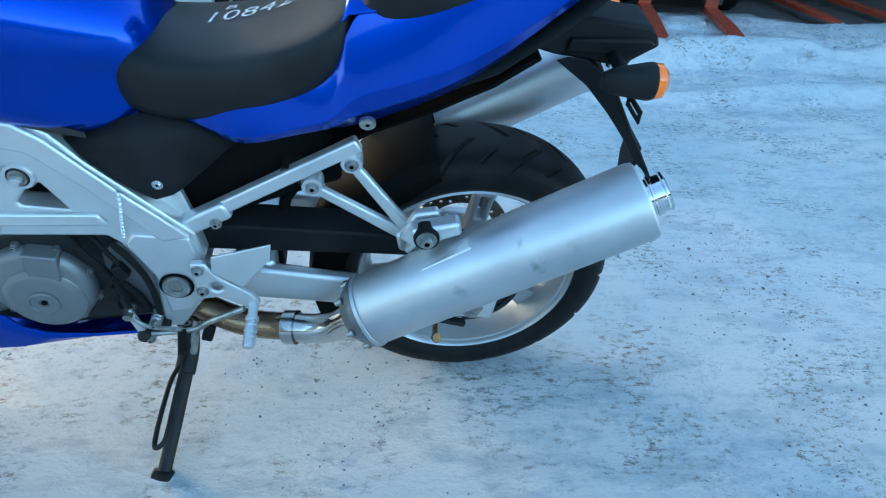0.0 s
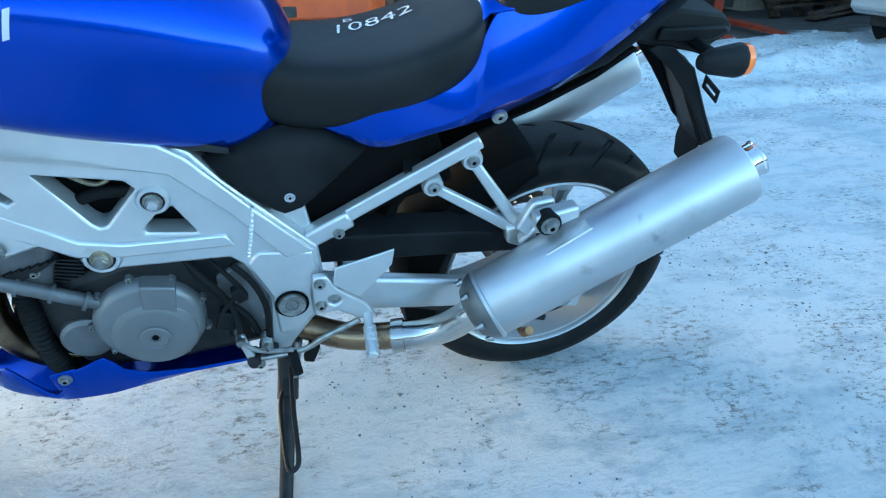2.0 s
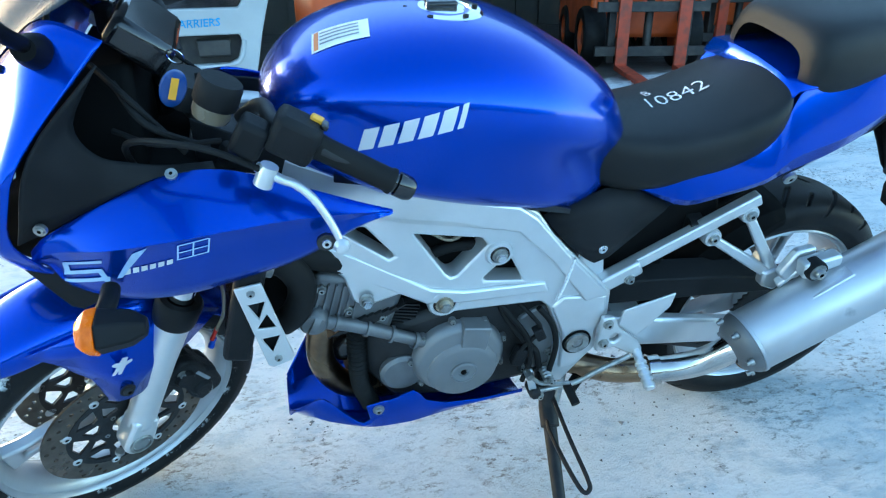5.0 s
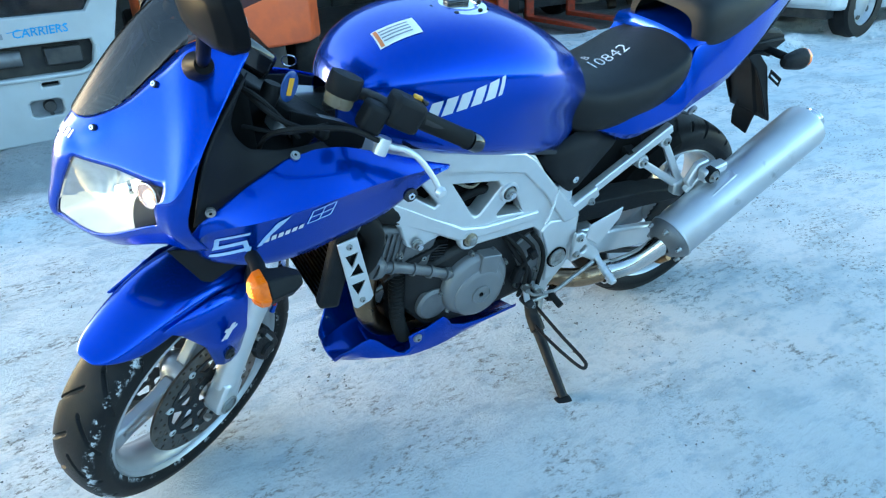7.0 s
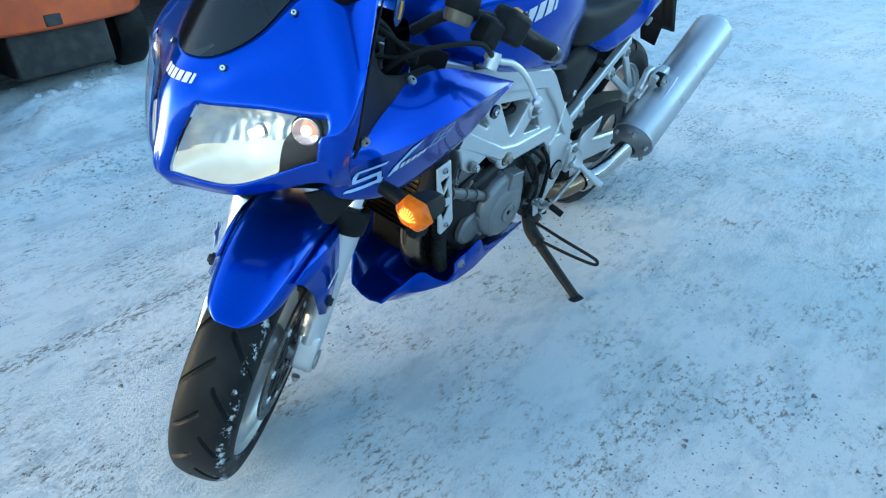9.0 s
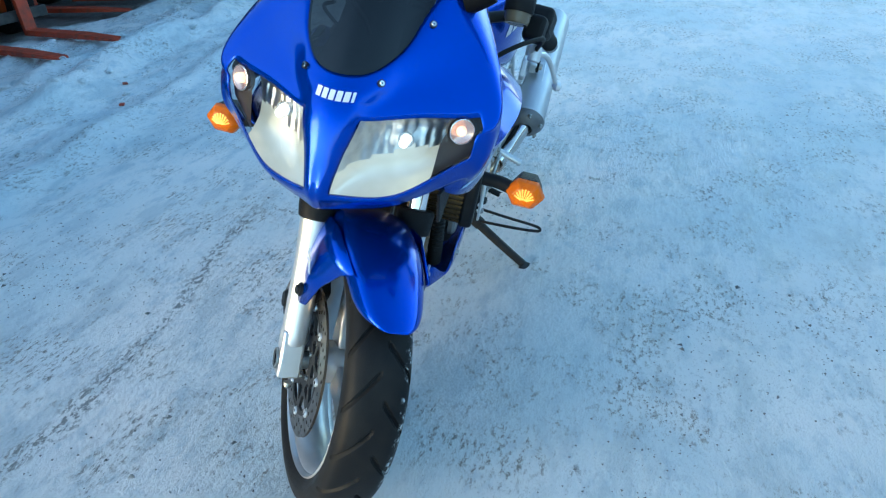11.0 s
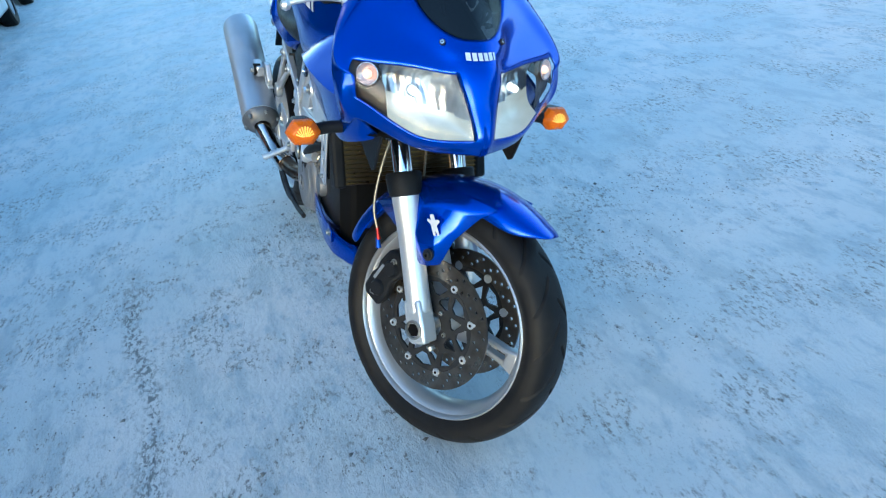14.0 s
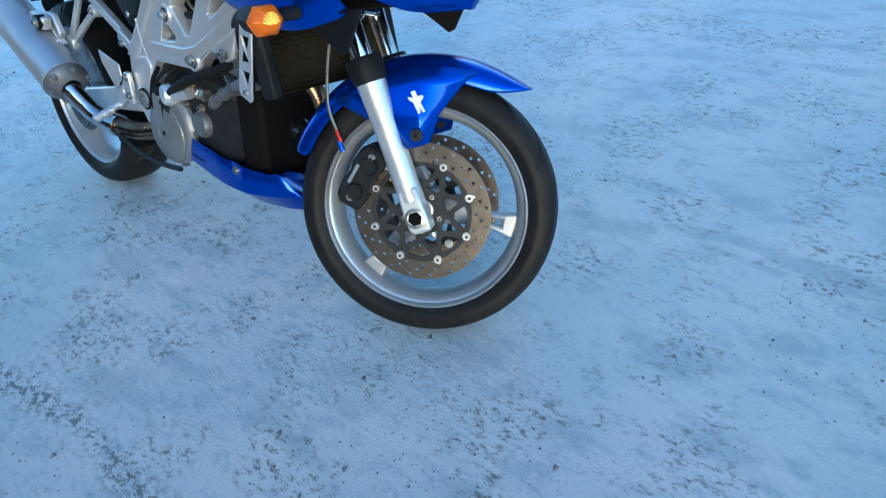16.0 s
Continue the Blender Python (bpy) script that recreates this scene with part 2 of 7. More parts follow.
def tube(pts, r, n=12, k=6, caps=True, flat=1.0):
    path = smooth_path(pts, k) if k > 1 else [Vector(p) for p in pts]
    m = len(path)
    rad = r if callable(r) else (lambda s: r)
    rings, nrm = [], None
    for i, p in enumerate(path):
        d = (path[min(i + 1, m - 1)] - path[max(i - 1, 0)]).normalized()
        if nrm is None:
            nrm = d.orthogonal().normalized() if abs(d.y) > 0.95 else d.cross(Vector((0, 1, 0))).normalized()
        nrm = (nrm - d * nrm.dot(d)).normalized()
        bi = d.cross(nrm)
        q = rad(i / (m - 1))
        rings.append([p + q * (math.cos(2 * math.pi * j / n) * nrm + flat * math.sin(2 * math.pi * j / n) * bi) for j in range(n)])
    return loft(rings, True, caps)


def lathe(profile, n=48, closed=False, m=None):
    """Revolves (radius, y) about the y axis."""
    bm = bmesh.new()
    prof = list(profile)
    vs = []
    for r, y in prof:
        if r < 1e-6:
            vs.append([bm.verts.new((0, y, 0))])
        else:
            vs.append([bm.verts.new((r * math.cos(2 * math.pi * i / n), y, r * math.sin(2 * math.pi * i / n))) for i in range(n)])
    pairs = list(zip(vs, vs[1:])) + ([(vs[-1], vs[0])] if closed else [])
    for a, b in pairs:
        for i in range(n):
            j = (i + 1) % n
            q = [a[i % len(a)], a[j % len(a)], b[j % len(b)], b[i % len(b)]]
            q = [v for k, v in enumerate(q) if v not in q[:k]]
            if len(q) > 2:
                bm.faces.new(q)
    if m:
        bm.transform(m)
    return bm


def plate(outline, y0, y1, holes=(), m=None):
    """A flat plate in the xz plane from y0 to y1, with holes."""
    loops = [list(outline)] + [list(h) for h in holes]
    pts, edges, start = [], [], 0
    for lp in loops:
        k = len(lp)
        pts += [Vector(p) for p in lp]
        edges += [(start + i, start + (i + 1) % k) for i in range(k)]
        start += k
    bm = bmesh.new()
    if holes:
        loops_at, at = [], 0
        for lp in loops:
            loops_at.append(list(range(at, at + len(lp))))
            at += len(lp)
        v2, _, f2, _, _, _ = delaunay_2d_cdt(pts, [], loops_at, 2, 1e-6)
    else:
        v2, f2 = pts, [list(range(len(pts)))]
    a = [bm.verts.new((p[0], y0, p[1])) for p in v2]
    b = [bm.verts.new((p[0], y1, p[1])) for p in v2]
    use = {}
    for f in f2:
        bm.faces.new([a[i] for i in f])
        bm.faces.new([b[i] for i in reversed(f)])
        for i, j in zip(f, list(f[1:]) + [f[0]]):
            e = (min(i, j), max(i, j))
            use[e] = use.get(e, 0) + 1
    for (i, j), c in use.items():
        if c == 1:
            bm.faces.new((a[i], a[j], b[j], b[i]))
    bmesh.ops.recalc_face_normals(bm, faces=bm.faces)
    if m:
        bm.transform(m)
    return bm


def box(sx, sy, sz, m=None, taper=1.0):
    bm = bmesh.new()
    bmesh.ops.create_cube(bm, size=1.0)
    for v in bm.verts:
        k = taper if v.co.z > 0 else 1.0
        v.co = Vector((v.co.x * sx * k, v.co.y * sy * k, v.co.z * sz))
    if m:
        bm.transform(m)
    return bm


def grid(rows):
    bm = bmesh.new()
    vs = [[bm.verts.new(p) for p in r] for r in rows]
    for a, b in zip(vs, vs[1:]):
        for i in range(len(a) - 1):
            bm.faces.new((a[i], a[i + 1], b[i + 1], b[i]))
    return bm


def spline_net(rows, k=5):
    """Every row and column of points drawn out into a smooth curve through them."""
    wide = [smooth_path(r, k) for r in rows]
    cols = [smooth_path(c, k) for c in zip(*wide)]
    return [list(r) for r in zip(*cols)]


def join(*bms):
    out = bms[0]
    for b in bms[1:]:
        me = bpy.data.meshes.new("tmp")
        b.to_mesh(me)
        out.from_mesh(me)
        bpy.data.meshes.remove(me)
        b.free()
    return out


def circle(cx, cz, r, n=24, a0=0.0):
    return [(cx + r * math.cos(a0 + 2 * math.pi * i / n), cz + r * math.sin(a0 + 2 * math.pi * i / n)) for i in range(n)]


def aim(p, d):
    """A pose at p whose y axis points along d."""
    return Matrix.Translation(p) @ Vector(d).to_track_quat("Y", "Z").to_matrix().to_4x4()


def part(name, bm, mat, parent, label="", sub=0, thick=0.0, bevel=0.0, angle=40, flip=True):
    if flip:
        bmesh.ops.recalc_face_normals(bm, faces=bm.faces)
    me = bpy.data.meshes.new(name)
    bm.to_mesh(me)
    bm.free()
    me.materials.append(mat)
    me.polygons.foreach_set("use_smooth", [True] * len(me.polygons))
    if not sub:
        me.set_sharp_from_angle(angle=radians(angle))
    ob = new(name, me)
    ob.parent = parent
    if thick:
        s = ob.modifiers.new("solid", "SOLIDIFY")
        s.thickness, s.offset = thick, -1.0
    if bevel:
        b = ob.modifiers.new("bevel", "BEVEL")
        b.width, b.segments, b.limit_method, b.angle_limit = bevel, 2, "ANGLE", radians(30)
        b.harden_normals = False
    if sub:
        s = ob.modifiers.new("subd", "SUBSURF")
        s.levels = s.render_levels = sub
    return tagged(ob, label) if label else ob


def bolt(name, p, d, r, parent, mat=None, h=0.008, washer=1.5, label=""):
    prof = [(0, -0.004), (r * washer, -0.004), (r * washer, 0.002), (r, 0.002), (r, h * 0.8), (r * 0.9, h), (r * 0.42, h), (r * 0.42, h * 0.4), (0, h * 0.4)]
    ob = part(name, lathe(prof, 12, m=aim(p, d)), mat or BOLT, parent, label)
    # socket faces are black: the hole's shade is in their colour
    ob.data.materials.append(CAVITY)
    for f in list(ob.data.polygons)[-24:]:
        f.material_index = 1
    return ob


def bar(a, b, w, h, w2=None, h2=None, up=(0, 0, 1)):
    """A straight bar of rectangular section from a to b, w wide across and h high."""
    a, b = Vector(a), Vector(b)
    d = (b - a).normalized()
    s = d.cross(Vector(up)).normalized()
    u = s.cross(d)
    rings = []
    for p, ww, hh in ((a, w, h), (b, w2 or w, h2 or h)):
        rings.append([p + s * ww / 2 + u * hh / 2, p - s * ww / 2 + u * hh / 2, p - s * ww / 2 - u * hh / 2, p + s * ww / 2 - u * hh / 2])
    return loft(rings)

# ---- ground: packed snow and ice, rougher where it was cleared aside ----
def snow_material():
    m = bpy.data.materials.new("packed_snow")
    m.use_nodes = True
    nt = m.node_tree
    p = nt.nodes["Principled BSDF"]
    geo = nt.nodes.new("ShaderNodeNewGeometry")

    def tex(scale, detail, rough=0.55, stretch=None):
        n = nt.nodes.new("ShaderNodeTexNoise")
        n.inputs["Scale"].default_value, n.inputs["Detail"].default_value, n.inputs["Roughness"].default_value = scale, detail, rough
        if stretch:
            mp = nt.nodes.new("ShaderNodeMapping")
            mp.inputs["Scale"].default_value = stretch
            mp.inputs["Rotation"].default_value = (0, 0, radians(20))
            nt.links.new(geo.outputs["Position"], mp.inputs["Vector"])
            nt.links.new(mp.outputs[0], n.inputs["Vector"])
        else:
            nt.links.new(geo.outputs["Position"], n.inputs["Vector"])
        return n.outputs["Fac"]

    def ranged(v, lo, hi, a=0.0, b=1.0):
        r = nt.nodes.new("ShaderNodeMapRange")
        for k, x in (("From Min", lo), ("From Max", hi), ("To Min", a), ("To Max", b)):
            r.inputs[k].default_value = x
        nt.links.new(v, r.inputs["Value"])
        return r.outputs["Result"]

    def math_node(op, a, b):
        n = nt.nodes.new("ShaderNodeMath")
        n.operation = op
        for k, x in enumerate((a, b)):
            if isinstance(x, float):
                n.inputs[k].default_value = x
            else:
                nt.links.new(x, n.inputs[k])
        return n.outputs[0]

    def blend(f, a, b):
        n = nt.nodes.new("ShaderNodeMix")
        n.data_type = "RGBA"
        nt.links.new(f, n.inputs["Factor"])
        for k, x in (("A", a), ("B", b)):
            if isinstance(x, tuple):
                n.inputs[k].default_value = (*x, 1)
            else:
                nt.links.new(x, n.inputs[k])
        return n.outputs["Result"]

    large = tex(1.1, 5)
    streak = tex(3.0, 6, 0.6, (1.0, 2.6, 1.0))
    grit = tex(34.0, 10, 0.80, (1.0, 1.8, 1.0))
    fine = tex(120.0, 5, 0.75, (1.0, 1.5, 1.0))
    # large pinkish and cyan tones put warm glow and shade into the snow's colour
    base = blend(ranged(large, 0.38, 0.62), (0.74, 0.82, 0.865), (0.935, 0.925, 0.93))
    mid = tex(9.0, 8, 0.68, (1.0, 1.7, 1.0))
    base = blend(ranged(mid, 0.52, 0.66, 0.0, 0.75), base, (0.56, 0.65, 0.72))
    base = blend(ranged(streak, 0.52, 0.62, 0.0, 0.55), base, (0.52, 0.61, 0.68))
    dirt = math_node("MULTIPLY", ranged(grit, 0.51, 0.59), ranged(tex(3.4, 7, 0.68), 0.48, 0.58))
    base = blend(ranged(dirt, 0.0, 1.0, 0.0, 0.9), base, (0.17, 0.165, 0.155))
    crumb = tex(62.0, 8, 0.75, (1.0, 1.3, 1.0))
    base = blend(math_node("MULTIPLY", ranged(crumb, 0.55, 0.64, 0.0, 0.60), ranged(tex(2.6, 7, 0.68), 0.44, 0.60)), base, (0.34, 0.38, 0.41))
    specks = math_node("MULTIPLY", ranged(fine, 0.60, 0.67), ranged(tex(3.1, 6, 0.62), 0.50, 0.62))
    base = blend(ranged(specks, 0.0, 1.0, 0.0, 0.8), base, (0.16, 0.15, 0.14))
    sep = nt.nodes.new("ShaderNodeSeparateXYZ")
    nt.links.new(geo.outputs["Position"], sep.inputs[0])
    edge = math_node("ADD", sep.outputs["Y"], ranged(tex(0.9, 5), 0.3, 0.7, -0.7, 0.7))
    # two old wheel marks across the yard
    wob = math_node("ADD", sep.outputs["Y"], ranged(tex(2.2, 4), 0.3, 0.7, -0.06, 0.06))
    for at, half, x0, x1, fac, tint, size in ((0.74, 0.028, -0.10, -0.45, 0.85, (0.17, 0.18, 0.19), 38.0), (1.88, 0.075, 0.7, 1.1, 0.5, (0.45, 0.52, 0.58), 26.0)):
        off = math_node("ABSOLUTE", math_node("SUBTRACT", wob, at), 0.0)
        band = math_node("MULTIPLY", ranged(off, half * 1.7, half * 0.6), ranged(sep.outputs["X"], x0, x1))
        base = blend(math_node("MULTIPLY", band, ranged(tex(size, 8, 0.75, (1.0, 1.5, 1.0)), 0.49, 0.55, 0.0, fac)), base, tint)
    # a darker patch of ground where the white machine stands
    dx = math_node("MULTIPLY", math_node("ADD", sep.outputs["X"], 1.95), 0.75)
    dy = math_node("MULTIPLY", math_node("SUBTRACT", sep.outputs["Y"], 2.95), 1.35)
    spot = math_node("ADD", math_node("ADD", math_node("MULTIPLY", dx, dx), math_node("MULTIPLY", dy, dy)), ranged(tex(3.0, 6), 0.3, 0.7, -0.3, 0.3))
    base = blend(ranged(spot, 0.85, 0.35, 0.0, 0.8), base, (0.16, 0.18, 0.19))
    # bare slab past the snow's edge, its grey darkened for the shed's shade
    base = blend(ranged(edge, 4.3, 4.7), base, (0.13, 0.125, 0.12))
    nt.links.new(base, p.inputs["Base Color"])
    nt.links.new(ranged(streak, 0.35, 0.7, 0.62, 0.36), p.inputs["Roughness"])
    h = math_node("ADD", math_node("ADD", math_node("MULTIPLY", grit, 1.0), math_node("MULTIPLY", mid, 1.6)), math_node("ADD", math_node("MULTIPLY", fine, 0.35), math_node("MULTIPLY", crumb, 0.8)))
    b = nt.nodes.new("ShaderNodeBump")
    b.inputs["Strength"].default_value, b.inputs["Distance"].default_value = 0.95, 0.02
    nt.links.new(h, b.inputs["Height"])
    nt.links.new(b.outputs["Normal"], p.inputs["Normal"])
    return m


SNOW = snow_material()


def ground_height(x, y):
    near = math.exp(-((x + 0.2) ** 2 + (y - 0.1) ** 2) / 0.8)
    z = 0.012 * near
    q = Vector((x, y, 0))
    z += 0.006 * noise.noise(q * 2.1) + 0.003 * noise.noise(q * 7.0)
    rough = max(0.0, min(1.0, (y - 1.2) / 1.3)) * max(0.0, min(1.0, (5.2 - y) / 0.9))
    if rough > 0:
        w = y + 0.12 * noise.noise(Vector((x * 0.8, y, 5))) - 0.05 * x
        for c, h, s in ((2.05, 0.060, 0.11), (2.75, 0.120, 0.17), (3.25, 0.060, 0.11), (3.9, 0.05, 0.14)):
            gap = 0.35 + 0.65 * max(0.0, min(1.0, 0.75 + 1.4 * noise.noise(Vector((x * 1.6, c * 5, 2)))))
            z += 1.35 * h * gap * math.exp(-((w - c) / s) ** 2)
        z += 1.3 * rough * (0.030 * noise.noise(Vector((x * 1.5, y * 4.2, 7))) + 0.022 * abs(noise.noise(Vector((x * 4.0, y * 7.0, 1)))) + 0.014 * abs(noise.noise(q * 13.0)))
    return z


def spaced(near0, near1, step, far):
    mid = list(np.arange(near0, near1, step))
    lo, hi, d = [], [], step
    x, y = near0, mid[-1]
    while y < far:
        d *= 1.35
        x, y = x - d, y + d
        lo.append(x)
        hi.append(y)
    return lo[::-1] + mid + hi


def build_ground():
    xs, ys = spaced(-3.4, 5.6, 0.035, 900.0), spaced(-2.6, 5.4, 0.035, 900.0)
    nx, ny = len(xs), len(ys)
    verts = [(x, y, ground_height(x, y)) for y in ys for x in xs]
    faces = [(j * nx + i, j * nx + i + 1, (j + 1) * nx + i + 1, (j + 1) * nx + i) for j in range(ny - 1) for i in range(nx - 1)]
    me = bpy.data.meshes.new("ground")
    me.from_pydata(verts, [], faces)
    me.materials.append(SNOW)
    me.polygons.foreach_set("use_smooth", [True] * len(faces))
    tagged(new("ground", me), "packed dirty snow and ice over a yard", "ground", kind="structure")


build_ground()


def scatter_grit():
    """Sand and stone chips frozen into the ice."""
    rnd = random.Random(11)
    verts, faces = [], []
    while len(faces) < 4 * 6000:
        x, y = rnd.uniform(-3.0, 3.4), rnd.uniform(-2.0, 2.2)
        if noise.noise(Vector((x * 1.7, y * 1.7, 9))) + 0.5 * noise.noise(Vector((x * 5, y * 5, 4))) < rnd.uniform(0.05, 0.50):
            continue
        r = rnd.uniform(0.0015, 0.0050) * (2.0 if rnd.random() < 0.05 else 1.0)
        a, z, n = rnd.uniform(0, 6.28), ground_height(x, y), len(verts)
        for k in range(3):
            verts.append((x + r * rnd.uniform(0.7, 1.5) * math.cos(a + 2.1 * k), y + r * rnd.uniform(0.7, 1.5) * math.sin(a + 2.1 * k), z - 0.001))
        verts.append((x, y, z + r * rnd.uniform(0.4, 0.9)))
        faces += [(n, n + 1, n + 3), (n + 1, n + 2, n + 3), (n + 2, n, n + 3), (n, n + 2, n + 1)]
    me = bpy.data.meshes.new("grit")
    me.from_pydata(verts, [], faces)
    me.materials.append(material("dark_grit", (0.10, 0.105, 0.11), 0.8, second=(0.22, 0.23, 0.24), scale=40))
    tagged(new("grit", me), "dark sand and stone chips frozen into the ice", "grit", kind="stuff")


scatter_grit()

# ---- the motorcycle, upright in its own axes (x to its rear, y to its right), leaning on its stand ----
LEAN = 13.5
bike = new("motorcycle")
bike.empty_display_size = 0.2
bike.matrix_world = pose(0, 0, 0, LEAN, 0, 0)
tagged(bike, "blue half-faired sports motorcycle leaning on its side stand on snow", "motorcycle")

# the steered front end: origin at the axle, z up along the fork, y to the right
FZ = Vector((0.40, 0.02, 0.916)).normalized()
FY = Vector((-0.468, 0.864, 0.185))
FY = (FY - FZ * FY.dot(FZ)).normalized()
FX = FY.cross(FZ)
FRONT = Matrix(((FX.x, FY.x, FZ.x, -1.47), (FX.y, FY.y, FZ.y, -0.008), (FX.z, FY.z, FZ.z, 0.298), (0, 0, 0, 1)))
REAR = Matrix.Translation((0.0, 0.026, 0.316))


def tyre(radius, half, bead, m, pitch, turn):
    """A road tyre whose grooves sweep back from near the middle to the shoulder."""
    n, rows = 1100, 60 if half < 0.08 else 84
    prof = []
    for i in range(rows + 1):
        u = -1 + 2 * i / rows
        y = half * math.sin(u * math.pi / 2 * 0.98)
        drop = (radius - bead - 0.012) * (abs(u) ** 3.0) * 0.62
        prof.append((radius - drop - 0.10 * half * abs(u) ** 1.5, y))
    side = [(bead + 0.018, half * 0.93), (bead + 0.004, half * 0.80), (bead, half * 0.72)]
    prof = [(r, -y) for r, y in reversed(side)] + prof + side
    long = 2 * math.pi * radius / pitch
    bm = bmesh.new()
    vs = []
    for r, y in prof:
        ay = abs(y) / half
        tread = r > bead + 0.03
        au = math.asin(min(1.0, ay)) / (math.pi * 0.49)
        fade = max(0.0, min(1.0, (au - 0.05) / 0.04, (0.86 - au) / 0.05)) if tread else 0.0
        fade2 = max(0.0, min(1.0, (au - 0.26) / 0.05, (0.62 - au) / 0.06)) if tread else 0.0
        bend = turn * (1.15 * au - 0.25 * au * au)
        slope = turn * (1.15 - 0.5 * au) * long / (half * 1.5)
        wide = (0.0042 if half < 0.08 else 0.0055) * math.hypot(1.0, slope)
        ring = []
        for i in range(n):
            a = 2 * math.pi * i / n
            rr = r
            if fade > 0:
                ph = a * pitch / (2 * math.pi) + (0.5 if y > 0 else 0.0) - bend
                d = abs((ph % 1.0) - 0.5) * long
                cut = fade * max(0.0, 1 - (d / wide) ** 2)
                d2 = abs(((ph + 0.5) % 1.0) - 0.5) * long
                cut = max(cut, (0.0 if half < 0.08 else 1.0) * fade2 * max(0.0, 1 - (d2 / (0.75 * wide)) ** 2))
                rr -= 0.0055 * min(1.0, cut * 1.8)
            ring.append(bm.verts.new((rr * math.cos(a), y, rr * math.sin(a))))
        vs.append(ring)
    for a, b in zip(vs, vs[1:]):
        for i in range(n):
            j = (i + 1) % n
            bm.faces.new((a[i], a[j], b[j], b[i]))
    bm.transform(m)
    return bm


def wheel_rim(half, m):
    q = half
    prof = [(0.233, q + 0.004), (0.2295, q + 0.007), (0.2265, q + 0.004), (0.2235, q - 0.004), (0.219, q - 0.006), (0.207, q * 0.45), (0.203, 0), (0.207, -q * 0.45), (0.219, -q + 0.006), (0.2235, -q + 0.004),
            (0.2265, -q - 0.004), (0.2295, -q - 0.007), (0.233, -q - 0.004), (0.232, -q + 0.002), (0.222, -q + 0.006), (0.214, 0), (0.222, q - 0.006), (0.232, q - 0.002)]
    return lathe(prof, 96, True, m)


def spoke(angle, m, w0, w1, thick, r0=0.038, r1=0.209):
    slot = [(r1 * 0.58, 0.007), (r1 * 0.58, -0.007), (r1 * 0.84, -0.008), (r1 * 0.84, 0.008)]
    out = [(r0, w0), (r0, -w0), (r1 * 0.45, -w1 * 1.05), (r1 * 0.8, -w1), (r1, -w1 * 1.5), (r1, w1 * 1.5), (r1 * 0.8, w1), (r1 * 0.45, w1 * 1.05)]
    return plate(out, -thick, thick, [slot], m @ Matrix.Rotation(angle, 4, "Y"))


def brake_disc(y, r1, r0, m, holes, n_bob):
    drill = []
    for k in range(holes):
        a = 2 * math.pi * k / holes
        rr = r0 + (r1 - r0) * (0.22, 0.5, 0.78)[k % 3]
        drill.append(circle(rr * math.cos(a), rr * math.sin(a), 0.0042, 8))
    return plate(circle(0, 0, r1, 72), y - 0.0025, y + 0.0025, [circle(0, 0, r0, 60)] + drill, m)


def disc_carrier(y, r0, m, arms, parent):
    """A pierced black spider between the hub and the floating disc."""
    holes = []
    for k in range(arms):
        a = 2 * math.pi * k / arms
        b = a + math.pi / arms
        holes.append([(q * math.cos(b + w), q * math.sin(b + w)) for q, w in ((0.074, -0.10), (0.100, -0.27), (0.105, 0.0), (0.100, 0.27), (0.074, 0.10))])
        holes.append([(q * math.cos(a + w), q * math.sin(a + w)) for q, w in ((0.056, -0.20), (0.064, -0.24), (0.088, 0.0), (0.064, 0.24), (0.056, 0.20))])
    part("disc_carrier", plate(circle(0, 0, r0 - 0.003, 64), y - 0.004, y + 0.002, [circle(0, 0, 0.030, 36)] + holes, m), DARKMETAL, parent, "black pierced disc carrier")
    for k in range(5):
        a = 2 * math.pi * k / 5
        bolt("carrier_bolt", m @ Vector((0.043 * math.cos(a), y, 0.043 * math.sin(a))), m.to_3x3() @ Vector((0, 1 if y > 0 else -1, 0)), 0.005, parent, BOLT, 0.006, 1.3)


def build_wheel(name, m, tyre_r, half, spokes, a0, thick, rim_half, label, turn):
    rim = part(name, wheel_rim(rim_half, m), RIM, bike, label)
    part("tyre", tyre(tyre_r, half, 0.226, m, 18 if half < 0.08 else 14, turn), SNOWYRUBBER if half < 0.08 else RUBBER, rim, "black road tyre with sweeping grooves and traces of snow", flip=False, angle=30)
    for k in range(spokes):
        part("spoke", spoke(a0 + 2 * math.pi * k / spokes, m, 0.034, 0.020, thick), RIM, rim, bevel=0.006)
    part("hub", lathe([(0, -0.055), (0.022, -0.055), (0.030, -0.05), (0.045, -0.03), (0.045, 0.03), (0.030, 0.05), (0.022, 0.055), (0, 0.055)], 36, m=m), RIM, rim)
    return rim


front = build_wheel("front_wheel", FRONT, 0.295, 0.061, 3, radians(31), 0.015, 0.046, "silver three-spoke cast wheel turned to the left", 1.0)
for s in (-1, 1):
    disc = part("brake_disc", brake_disc(s * 0.066, 0.155, 0.113, FRONT, 60, 8), DISC, front, "drilled steel brake disc")
    disc_carrier(s * 0.066, 0.116, FRONT, 8, front)
    for k in range(8):
        a = 2 * math.pi * k / 8
        p = FRONT @ Vector((0.1135 * math.cos(a), s * 0.066, 0.1135 * math.sin(a)))
        bolt("disc_bobbin", p, FY * s, 0.0085, front, FRAME_SILVER, 0.006, 1.25)
rear = build_wheel("rear_wheel", REAR, 0.310, 0.087, 3, radians(40), 0.020, 0.068, "silver cast rear wheel with a wide tyre", 0.8)
part("brake_disc", brake_disc(0.085, 0.110, 0.078, REAR, 30, 6), DISC, rear)
